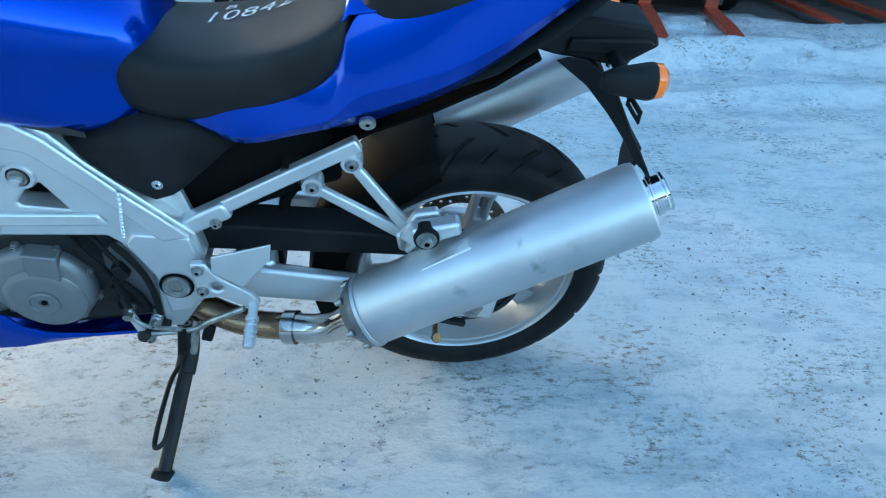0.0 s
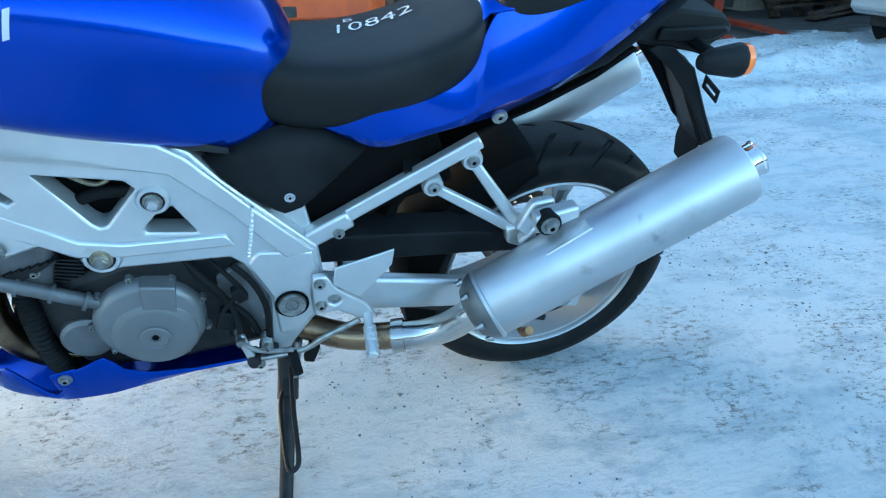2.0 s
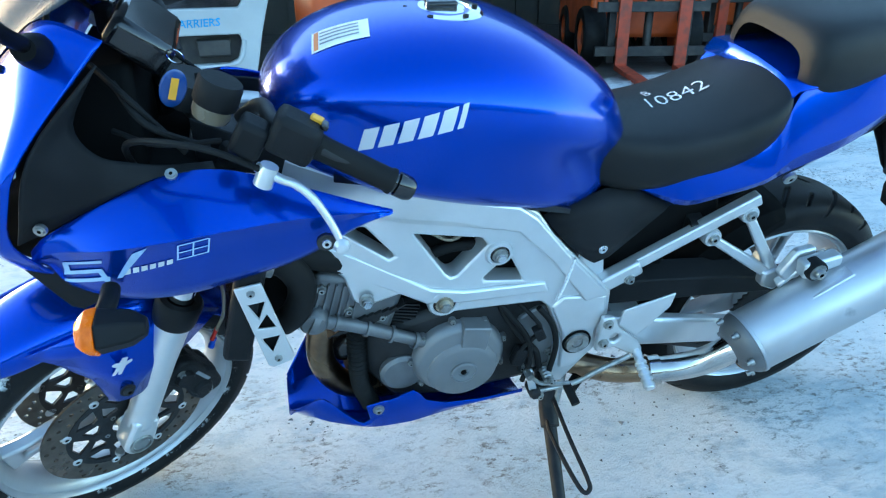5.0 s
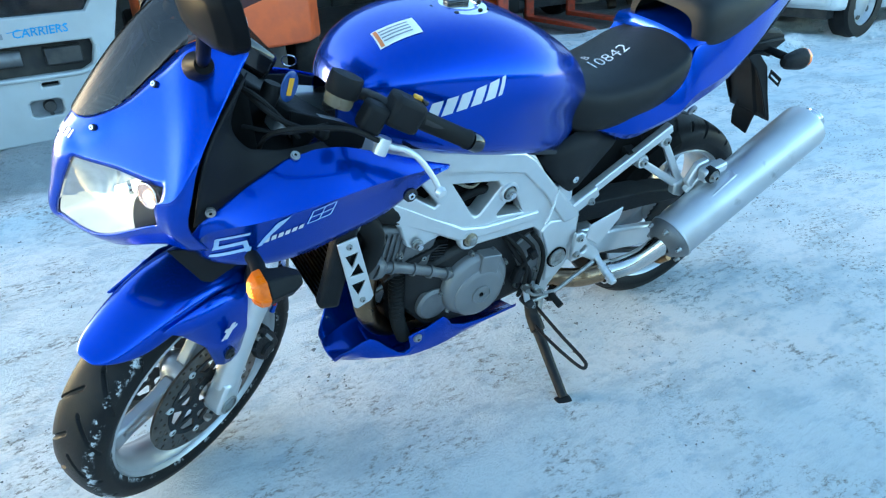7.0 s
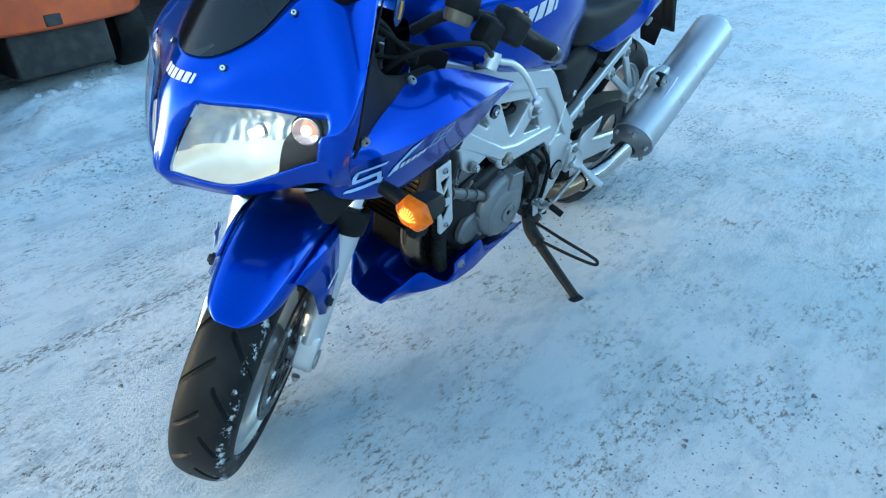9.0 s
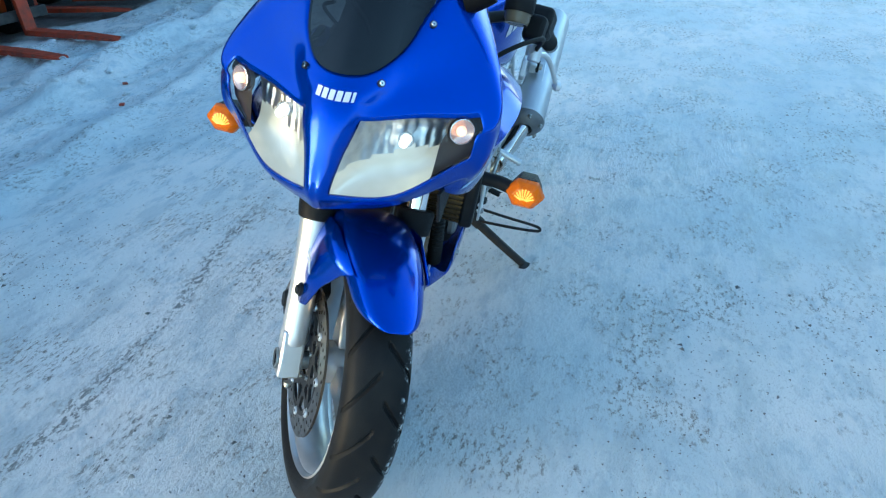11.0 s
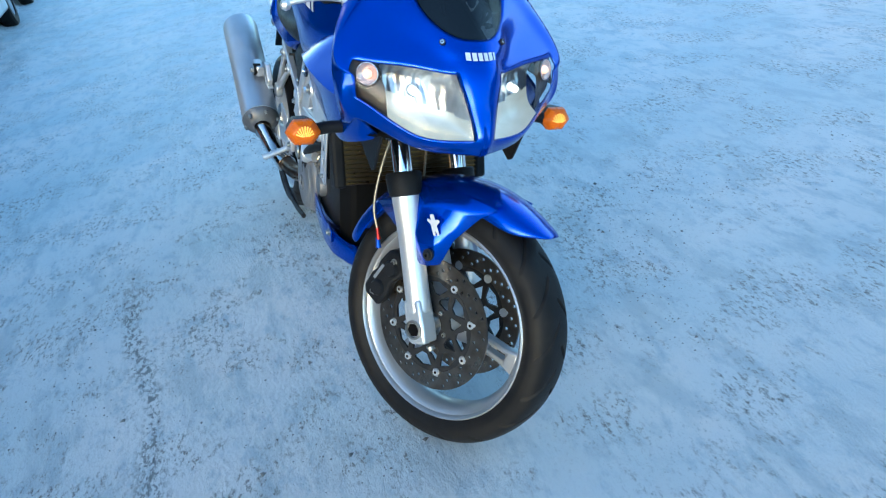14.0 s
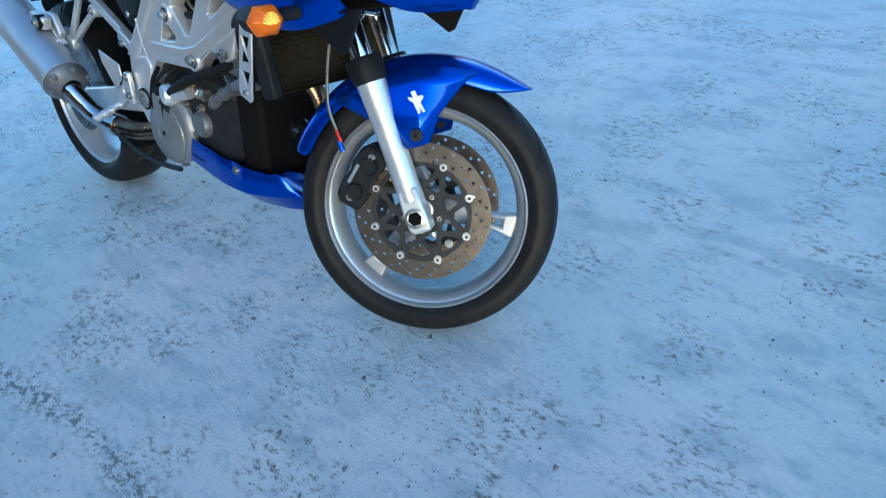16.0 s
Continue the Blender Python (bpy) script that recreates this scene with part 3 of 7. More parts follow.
part("sprocket", plate([(r * math.cos(a), r * math.sin(a)) for k in range(42) for a, r in ((2 * math.pi * k / 42, 0.100), (2 * math.pi * (k + 0.5) / 42, 0.108))],
                       -0.088, -0.082, [circle(0, 0, 0.055, 30)], REAR), DARKMETAL, rear, "dark toothed chain sprocket")
part("chain", join(*[plate([(0.104 * math.cos(a), 0.104 * math.sin(a)) for a in np.linspace(-1.6, 1.6, 40)]
                           + [(0.115 * math.cos(a), 0.115 * math.sin(a)) for a in np.linspace(1.6, -1.6, 40)], -0.092, -0.078, m=REAR),
                     bar((0.0, -0.085, 0.432), (-0.60, -0.085, 0.50), 0.014, 0.012), bar((0.0, -0.085, 0.212), (-0.60, -0.085, 0.40), 0.014, 0.012)]), DARKMETAL, bike, "oily drive chain")
part("tyre_valve", tube([(-0.062, -0.07, 0.205), (-0.066, -0.11, 0.205), (-0.066, -0.135, 0.215)], 0.006, 10), BRASS, rear, "brass valve stem")
part("valve_cap", lathe([(0, 0.02), (0.010, 0.02), (0.011, -0.018), (0.006, -0.02), (0, -0.02)], 8, m=aim((-0.066, -0.14, 0.232), (0, -0.5, 0.6))), BRASS, rear, "brass valve cap")

# ---- fork, fender, calipers ----
for s in (-1, 1):
    y = s * 0.101
    leg = part("fork_leg", lathe([(0, 0.035), (0.026, 0.035), (0.0285, 0.042), (0.0275, 0.06), (0.0275, 0.21), (0.031, 0.284), (0.032, 0.308), (0, 0.308)], 32,
                                 m=FRONT @ Matrix.Translation((0, y, 0)) @ Matrix.Rotation(radians(90), 4, "X")), FRAME_SILVER, bike, "silver fork slider")
    part("fork_tube", lathe([(0, 0.28), (0.0215, 0.28), (0.0215, 0.66), (0, 0.66)], 28, m=FRONT @ Matrix.Translation((0, y, 0)) @ Matrix.Rotation(radians(90), 4, "X")), CHROME, leg, "chrome fork tube")
    part("fork_guard", lathe([(0.030, 0.294), (0.036, 0.298), (0.0385, 0.314), (0.040, 0.342), (0.036, 0.348), (0.024, 0.348), (0.024, 0.318), (0.030, 0.302)], 28, True,
                             m=FRONT @ Matrix.Translation((0, y, 0)) @ Matrix.Rotation(radians(90), 4, "X")), PLASTIC, leg, "black fork dust guard")
    foot = [(-0.022, 0.066), (0.022, 0.066), (0.024, 0.0), (0.022, -0.026), (0.014, -0.034), (-0.026, -0.034), (-0.026, 0.0)]
    if s < 0:
        foot = [(-0.025, 0.060), (0.025, 0.060)] + [(0.029 * math.cos(a), -0.004 + 0.029 * math.sin(a)) for a in np.linspace(0, -math.pi, 12)]
    part("axle_clamp", plate(foot, s * 0.080, s * 0.127, m=FRONT), FRAME_SILVER, leg, bevel=0.007)
    part("axle_nut", lathe([(0.022, -0.001), (0.022, 0.003), (0.017, 0.004), (0.0165, -0.004), (0, -0.004)], 24, m=FRONT @ aim((0, s * 0.1285, 0), (0, s, 0))), BOLT, leg)
    part("axle_recess", lathe([(0, 0.0015), (0.0155, 0.0015), (0.0155, -0.003), (0, -0.003)], 6, m=FRONT @ aim((0, s * 0.1285, 0), (0, s, 0))), CAVITY if s > 0 else BOLT, leg)
    bolt("pinch_bolt", FRONT @ Vector((-0.020, s * 0.101, -0.046)), -FZ, 0.006, leg)
    part("axle_spacer", lathe([(0, 0), (0.019, 0), (0.019, 0.04), (0, 0.04)], 24, m=FRONT @ aim((0, s * 0.05, 0), (0, s, 0))), BOLT, leg)
    cm = FRONT @ Matrix.Rotation(radians(-50), 4, "Y") @ Matrix.Translation((0.148, s * 0.070, 0.004))
    lobes = [(-0.030, -0.070), (0.016, -0.074), (0.030, -0.060), (0.034, -0.020), (0.028, 0.0), (0.034, 0.020), (0.030, 0.060), (0.016, 0.074), (-0.030, 0.070), (-0.034, 0.040), (-0.024, 0.0), (-0.034, -0.040)]
    cal = part("brake_caliper", join(plate(lobes, s * 0.010, s * 0.036, m=cm), plate(lobes, -s * 0.034, -s * 0.010, m=cm), box(0.020, 0.030, 0.12, cm @ Matrix.Translation((0.022, 0, 0)))), PLASTIC, bike, "black four-piston brake caliper", bevel=0.006)
    for dz in (-0.033, 0.033):
        part("piston_boss", lathe([(0, 0.044), (0.016, 0.044), (0.020, 0.038), (0.021, 0.03), (0, 0.03)], 24, m=cm @ aim((-0.004, 0, dz), (0, s, 0))), PLASTIC, cal)
    part("lettering_bar", box(0.007, 0.0015, 0.046, cm @ Matrix.Translation((0.018, s * 0.0372, 0))), GREYPRINT, cal, "worn maker's mark")
    part("caliper_bracket", bar(FRONT @ Vector((0.02, s * 0.09, 0.13)), FRONT @ Vector((0.10, s * 0.075, 0.13)), 0.012, 0.03), FRAME_SILVER, cal)
    for dz in (-0.05, 0.05):
        bolt("caliper_bolt", cm @ Vector((0.0, s * 0.035, dz)), FY * s, 0.006, cal)
    bolt("fitting_red", FRONT @ Vector((0.115, s * 0.083, 0.205)), FZ, 0.0042, cal, REDANO, 0.026, 1.2, "red anodised hose fitting")
    bolt("fitting_blue", FRONT @ Vector((0.118, s * 0.083, 0.185)), FZ, 0.0055, cal, BLUEANO, 0.02, 1.2, "blue anodised banjo fitting")
    part("brake_hose", tube([FRONT @ Vector((0.115, s * 0.083, 0.22)), FRONT @ Vector((0.112, s * 0.088, 0.28)), FRONT @ Vector((0.085, s * 0.080, 0.36)), FRONT @ Vector((0.04, s * 0.06, 0.46))], 0.0034, 8), BRAID, cal, "braided brake hose")
part("front_axle", lathe([(0, -0.115), (0.012, -0.115), (0.012, 0.115), (0, 0.115)], 20, m=FRONT), BOLT, bike)
part("lower_fork_clamp", join(box(0.075, 0.27, 0.05, FRONT @ Matrix.Translation((0.02, 0, 0.46))), lathe([(0.034, 0.42), (0.034, 0.50), (0.022, 0.50), (0.022, 0.42)], 20, True, FRONT @ Matrix.Translation((0, 0.101, 0)) @ Matrix.Rotation(radians(90), 4, "X"))), GLOSSBLACK, bike, "black fork clamp", bevel=0.01)
part("upper_fork_clamp", box(0.09, 0.26, 0.03, FRONT @ Matrix.Translation((0.02, 0, 0.655))), DARKMETAL, bike, bevel=0.01)


def fender_rows():
    rows = []
    spec = [(150, 0.352, 0.020), (147, 0.348, 0.046), (140, 0.346, 0.064), (128, 0.345, 0.074), (115, 0.344, 0.080), (100, 0.343, 0.084), (84, 0.341, 0.084), (68, 0.338, 0.080), (52, 0.335, 0.074), (42, 0.333, 0.066)]
    for deg, r, w in spec:
        a = radians(deg)
        row = []
        for u, dr in ((-1, 0.052), (-0.97, 0.030), (-0.8, 0.012), (-0.42, 0.003), (0, 0), (0.42, 0.003), (0.8, 0.012), (0.97, 0.030), (1, 0.052)):
            k = min(1.0, (150 - deg) / 12 + 0.1)
            q = r - dr * k
            row.append(FRONT @ Vector((q * math.cos(a), u * w, q * math.sin(a))))
        rows.append(row)
    return rows


fender = part("front_fender", grid(fender_rows()), BLUE, bike, "glossy blue front fender", sub=2, thick=0.004)
for s in (-1, 1):
    rows = [[(-0.215, 0.070, 0.245), (-0.10, 0.082, 0.305), (0.02, 0.086, 0.315), (0.10, 0.084, 0.290)],
            [(-0.175, 0.082, 0.230), (-0.09, 0.098, 0.262), (0.00, 0.102, 0.270), (0.07, 0.094, 0.262)],
            [(-0.115, 0.098, 0.190), (-0.075, 0.112, 0.205), (-0.03, 0.114, 0.210), (0.02, 0.108, 0.215)],
            [(-0.082, 0.112, 0.142), (-0.07, 0.120, 0.142), (-0.05, 0.120, 0.142), (-0.03, 0.116, 0.145)]]
    part("fender_flap", grid([[FRONT @ Vector((x, s * y, z)) for x, y, z in r] for r in rows]), BLUE, fender, thick=0.004, angle=13)
    bolt("fender_bolt", FRONT @ Vector((-0.060, s * 0.121, 0.165)), FY * s, 0.009, fender, DARKMETAL)
    mark = [(1.3 * a, 1.3 * b) for a, b in [(-0.006, 0.0), (-0.004, 0.016), (-0.012, 0.022), (-0.010, 0.026), (-0.003, 0.026), (-0.002, 0.036), (0.005, 0.036), (0.005, 0.026), (0.012, 0.030), (0.013, 0.026), (0.007, 0.019), (0.006, 0.0), (0.002, 0.0), (0.0, 0.010), (-0.002, 0.0)]]
    part("fender_emblem", plate(mark, 0, s * 0.0015, m=FRONT @ Matrix.Translation((-0.085, s * 0.1145, 0.205)) @ Matrix.Rotation(radians(s * -8), 4, "X")), DECAL, fender, "small silver emblem")

# ---- silencers and exhaust ----
def silencer(s):
    f, b = Vector((-0.215, s * 0.228, 0.417)), Vector((0.245, s * 0.222, 0.672))
    if s > 0:
        f, b = f + Vector((0, -0.004, 0.008)), b + Vector((0, 0.002, 0.016))
    d = (b - f).normalized()
    ln = (b - f).length
    m = aim(f, d)
    can = part("silencer", lathe([(0.048, -0.012), (0.058, 0.0), (0.0635, 0.006), (0.0655, 0.012), (0.067, ln - 0.012), (0.064, ln - 0.002), (0.056, ln + 0.002), (0.030, ln - 0.006), (0.0, ln - 0.006)], 56, m=m), SMUDGED if s < 0 else CAN, bike,
               "brushed aluminium silencer with smudges")
    part("front_cap", lathe([(0.030, -0.028), (0.046, -0.022), (0.060, -0.006), (0.0660, 0.004), (0.0668, 0.014), (0.064, 0.015), (0.05, -0.004), (0.03, -0.02)], 48, True, m), ENGINE, can, "dull steel silencer end cap")
    part("can_band", lathe([(0.0662, 0.010), (0.0684, 0.011), (0.0684, 0.017), (0.0662, 0.018)], 56, True, m), CAN, can)
    part("tail_pipe", lathe([(0.031, ln - 0.012), (0.031, ln + 0.028), (0.033, ln + 0.030), (0.033, ln + 0.034), (0.028, ln + 0.036), (0.027, ln - 0.012)], 36, True, m), CHROME, can, "chrome outlet")
    part("outlet_ring", lathe([(0.031, ln + 0.008), (0.034, ln + 0.009), (0.034, ln + 0.013), (0.031, ln + 0.014)], 36, True, m), CHROME, can)
    part("outlet_hole", lathe([(0, ln - 0.008), (0.027, ln - 0.008), (0.027, ln - 0.006), (0, ln - 0.006)], 24, m=m), CAVITY, can)
    for k in range(6):
        a = 2 * math.pi * k / 6 + 0.3
        bolt("cap_bolt", m @ Vector((0.058 * math.cos(a), -0.012, 0.058 * math.sin(a))), -d, 0.005, can, BOLT, 0.010)
    part("hanger_rail", bar((-0.115, s * 0.236, 0.540), (-0.035, s * 0.232, 0.588), 0.030, 0.008), FRAME_SILVER, can, bevel=0.003)
    part("hanger_lug", join(bar((-0.128, s * 0.205, 0.584), (-0.050, s * 0.205, 0.606), 0.030, 0.040, 0.030, 0.026), ), FRAME_SILVER, can, bevel=0.006)
    bolt("hanger_bolt", (-0.107, s * 0.226, 0.590), (0, s, 0), 0.011, can, BOLT, 0.012, 1.6)
    part("hanger_bush", lathe([(0.010, -0.02), (0.021, -0.02), (0.022, 0), (0.021, 0.005), (0.010, 0.005)], 20, True, aim((-0.107, s * 0.222, 0.590), (0, s, 0))), HOSE, can)
    pipe = part("link_pipe", tube([(-0.36, s * 0.165, 0.307), (-0.31, s * 0.178, 0.316), (-0.265, s * 0.197, 0.345), (-0.225, s * 0.222, 0.402), (-0.205, s * 0.228, 0.425)], 0.029, 24), POLISHED, bike, "polished exhaust pipe")
    part("pipe_clamp", lathe([(0.030, -0.012), (0.034, -0.012), (0.034, 0.012), (0.030, 0.012)], 28, True, aim((-0.357, s * 0.166, 0.307), (1, s * 0.22, 0.15))), POLISHED, pipe)
    part("collector_pipe", tube([(-0.62, s * 0.06, 0.33), (-0.54, s * 0.11, 0.318), (-0.45, s * 0.145, 0.302), (-0.36, s * 0.165, 0.307)], 0.027, 20), HEAT, pipe, "heat-browned exhaust pipe")
    return can


for s in (-1, 1):
    silencer(s)

# ---- frame ----
def spar_y(x):
    return 0.150 - 0.36 * max(0.0, -0.98 - x) ** 1.0 * 1.0 if x < -0.98 else 0.150


OUT = [(-1.20, 0.905), (-1.13, 0.885), (-0.941, 0.823), (-0.858, 0.802), (-0.776, 0.783), (-0.712, 0.768), (-0.676, 0.742), (-0.640, 0.691), (-0.593, 0.640), (-0.499, 0.539),
       (-0.493, 0.481), (-0.509, 0.445), (-0.505, 0.386), (-0.535, 0.345), (-0.565, 0.300), (-0.600, 0.300), (-0.591, 0.437), (-0.627, 0.520), (-0.645, 0.537), (-0.810, 0.540),
       (-0.836, 0.535), (-0.858, 0.560), (-0.917, 0.598), (-0.977, 0.578), (-0.999, 0.592), (-1.012, 0.640), (-1.08, 0.690), (-1.16, 0.715), (-1.22, 0.75)]
HOLES = [[(-1.030, 0.745), (-0.975, 0.748), (-0.925, 0.683), (-0.936, 0.677)],
         [(-0.895, 0.725), (-0.775, 0.702), (-0.762, 0.686), (-0.815, 0.624), (-0.826, 0.622), (-0.835, 0.630)],
         [(-0.735, 0.645), (-0.716, 0.650), (-0.686, 0.594), (-0.762, 0.604), (-0.765, 0.612)]]
frame_ob = part("main_frame", box(0.10, 0.07, 0.15, pose(-1.20, 0, 0.80, 0, 24, 0)), FRAME_SILVER, bike, "silver cast aluminium truss frame", bevel=0.015)
for s in (-1, 1):
    bm = plate(OUT, -0.022, 0.022, HOLES)
    for v in bm.verts:
        v.co.y += s * spar_y(v.co.x) - s * 0.022
    part("frame_spar", bm, FRAME_SILVER, frame_ob, bevel=0.007)
    # raised upper beam and pivot plate on the spar's outer face
    up = [(-1.14, 0.880), (-0.941, 0.818), (-0.776, 0.778), (-0.716, 0.764), (-0.682, 0.738), (-0.600, 0.640), (-0.505, 0.538), (-0.555, 0.530), (-0.640, 0.640), (-0.712, 0.712), (-0.75, 0.722), (-0.92, 0.760), (-1.12, 0.800)]
    bm = plate(up, -0.006, 0.006)
    for v in bm.verts:
        v.co.y += s * (spar_y(v.co.x) + 0.004)
    part("spar_face", bm, FRAME_SILVER, frame_ob, bevel=0.004)
    # added black plate lays the dark beside the steering head over the spar
    bm = plate([(-1.215, 0.925), (-1.120, 0.897), (-1.085, 0.880), (-1.095, 0.845), (-1.215, 0.840)], -0.003, 0.003)
    for v in bm.verts:
        v.co.y += s * (spar_y(v.co.x) + 0.018)
    part("headstock_mask", bm, PLASTIC, frame_ob, "added black plate darkening the spar beside the steering head", bevel=0.002)
    part("weld_seam", tube([(-0.597, s * 0.1595, 0.642), (-0.603, s * 0.1600, 0.605), (-0.608, s * 0.1600, 0.575), (-0.615, s * 0.1560, 0.542)], lambda q: 0.0030 + 0.0007 * math.sin(q * 190), 8, 24), FRAME_SILVER, frame_ob, "rippled weld across the spar")
    low = [(-1.16, 0.752), (-1.02, 0.700), (-0.86, 0.605), (-0.80, 0.592), (-0.645, 0.590), (-0.632, 0.566), (-0.80, 0.566), (-0.87, 0.574), (-1.04, 0.668), (-1.16, 0.722)]
    bm = plate(low, -0.005, 0.005)
    for v in bm.verts:
        v.co.y += s * (spar_y(v.co.x) + 0.003)
    part("spar_rib", bm, FRAME_SILVER, frame_ob, bevel=0.004)
    piv = [(-0.600, 0.545), (-0.51, 0.535), (-0.500, 0.482), (-0.515, 0.445), (-0.512, 0.388), (-0.54, 0.350), (-0.580, 0.345), (-0.586, 0.44), (-0.620, 0.520)]
    part("pivot_plate", plate(piv, s * 0.140, s * 0.156), FRAME_SILVER, frame_ob, bevel=0.005)
    part("pivot_boss", lathe([(0.012, 0.0), (0.012, 0.004), (0.024, 0.006), (0.026, 0), (0.026, -0.01), (0.012, -0.01)], 32, True, aim((-0.553, s * 0.158, 0.42), (0, s, 0))), BOLT, frame_ob)
    part("pivot_ring", lathe([(0.0265, -0.004), (0.0265, 0.0012), (0.0305, 0.0012), (0.0305, -0.004)], 36, True, aim((-0.553, s * 0.158, 0.42), (0, s, 0))), CAVITY, frame_ob)
    part("pivot_axle", lathe([(0, 0.003), (0.012, 0.003), (0.012, -0.02), (0, -0.02)], 6, m=aim((-0.553, s * 0.158, 0.42), (0, s, 0))), BOLT, frame_ob)
    for x, z, r in ((-0.836, 0.567, 0.013), (-0.741, 0.666, 0.011), (-0.976, 0.598, 0.010)):
        if r > 0.0105:
            part("frame_boss", lathe([(0.0, 0.001), (r * 1.62, 0.001), (r * 1.75, -0.001), (r * 1.75, -0.012), (0, -0.012)], 28, m=aim((x, s * 0.152, z), (0, s, 0))), DARKMETAL, frame_ob)
            part("boss_rim", lathe([(r * 1.62, 0.004), (r * 2.05, 0.004), (r * 2.35, -0.001), (r * 2.35, -0.010), (r * 1.62, -0.010)], 32, True, aim((x, s * 0.152, z), (0, s, 0))), FRAME_SILVER, frame_ob)
        bolt("frame_bolt", (x, s * 0.156, z), (0, s, 0), r, frame_ob, BRASSY if r > 0.012 and s < 0 else BOLT, 0.010, 1.34)
        part("bolt_head", lathe([(0, 0.013), (r * 0.72, 0.013), (r * 0.82, 0.011), (r * 0.82, 0.0), (0, 0.0)], 6, m=aim((x, s * 0.157, z), (0, s, 0))), CHROME if r < 0.012 else BOLT, frame_ob)

# ---- subframe, pegs ----
sub = part("rear_subframe", bar((-0.33, -0.128, 0.648), (-0.29, 0.128, 0.67), 0.03, 0.03), DARKMETAL, bike, "silver tubular rear subframe")
for s in (-1, 1):
    y = s * 0.126
    part("rail", bar((-0.505, y, 0.553), (-0.215, y, 0.712), 0.022, 0.026), FRAME_SILVER, sub, bevel=0.004)
    part("rail_lug", bar((-0.515, y + s * 0.004, 0.545), (-0.44, y + s * 0.004, 0.585), 0.030, 0.034), FRAME_SILVER, sub, bevel=0.006)
    bolt("rail_bolt", (-0.462, y + s * 0.020, 0.560), (0, s, 0), 0.007, sub)
    part("frame_foot", plate([(-0.585, 0.61), (-0.52, 0.635), (-0.505, 0.56), (-0.46, 0.56), (-0.50, 0.52), (-0.57, 0.56)], s * 0.105, s * 0.122), FRAME_SILVER, sub, bevel=0.004)
    part("peg_arm", bar((-0.228, s * 0.130, 0.675), (-0.130, s * 0.140, 0.535), 0.014, 0.018, 0.016, 0.024), FRAME_SILVER, sub, bevel=0.004)
    part("peg_arm", bar((-0.295, s * 0.130, 0.628), (-0.135, s * 0.140, 0.525), 0.014, 0.018, 0.016, 0.024), FRAME_SILVER, sub, bevel=0.004)
    part("peg_bracket", plate([(-0.155, 0.535), (-0.12, 0.545), (-0.09, 0.510), (-0.115, 0.485), (-0.150, 0.500)], s * 0.130, s * 0.155), FRAME_SILVER, sub, bevel=0.005)
    part("pillion_peg", bar((-0.135, s * 0.172, 0.520), (-0.070, s * 0.190, 0.612), 0.024, 0.012, 0.012, 0.008), FRAME_SILVER, sub, bevel=0.004)
    part("silencer_hanger", plate([(-0.13, 0.535), (-0.10, 0.54), (-0.075, 0.575), (-0.085, 0.615), (-0.125, 0.61), (-0.15, 0.555)], s * 0.165, s * 0.185), FRAME_SILVER, sub, bevel=0.005)
    for x, z in ((-0.228, 0.677), (-0.295, 0.630)):
        part("peg_lug", lathe([(0, 0.014), (0.017, 0.014), (0.019, 0.008), (0.019, -0.016), (0, -0.016)], 24, m=aim((x, s * 0.124, z), (0, s, 0))), FRAME_SILVER, sub)
        bolt("peg_bolt", (x, s * 0.139, z), (0, s, 0), 0.009, sub, BOLT, 0.006, 1.3)
    hang = part("footpeg_hanger", plate([(-0.515, 0.490), (-0.490, 0.490), (-0.470, 0.455), (-0.420, 0.412), (-0.405, 0.385), (-0.43, 0.375), (-0.475, 0.405), (-0.515, 0.400)], s * 0.160, s * 0.175, [circle(-0.478, 0.432, 0.012, 14)]), FRAME_SILVER, sub, "silver rider footpeg hanger", bevel=0.004)
    part("heel_guard", plate([(-0.475, 0.508), (-0.370, 0.536), (-0.374, 0.502), (-0.432, 0.432), (-0.480, 0.471)], s * 0.172, s * 0.177), FRAME_SILVER, sub, bevel=0.002)
    for x, z in ((-0.503, 0.476), (-0.503, 0.424)):
        bolt("hanger_bolt", (x, s * 0.176, z), (0, s, 0), 0.008, sub, BOLT, 0.008, 1.4)
    part("footpeg", tube([(-0.418, s * 0.170, 0.385), (-0.420, s * 0.205, 0.372), (-0.422, s * 0.255, 0.357)], lambda q: 0.009 + 0.001 * q, 12, 3), FRAME_SILVER, sub, "ribbed metal footpeg", bevel=0.002)
    for k in range(5):
        part("peg_rib", lathe([(0.008, -0.003), (0.0125, -0.003), (0.0125, 0.003), (0.008, 0.003)], 12, True, aim((-0.4195 - 0.0005 * k, s * (0.200 + 0.0115 * k), 0.3735 - 0.0037 * k), (0, s, -0.3))), FRAME_SILVER, sub)
part("gear_lever", tube([(-0.435, -0.180, 0.380), (-0.50, -0.178, 0.345), (-0.545, -0.172, 0.312), (-0.630, -0.170, 0.302)], 0.0058, 10), BOLT, bike, "gear lever")
part("lever_rubber", tube([(-0.562, -0.172, 0.310), (-0.556, -0.215, 0.296)], 0.0095, 12, 2), HOSE, bike, "rubber toe piece")

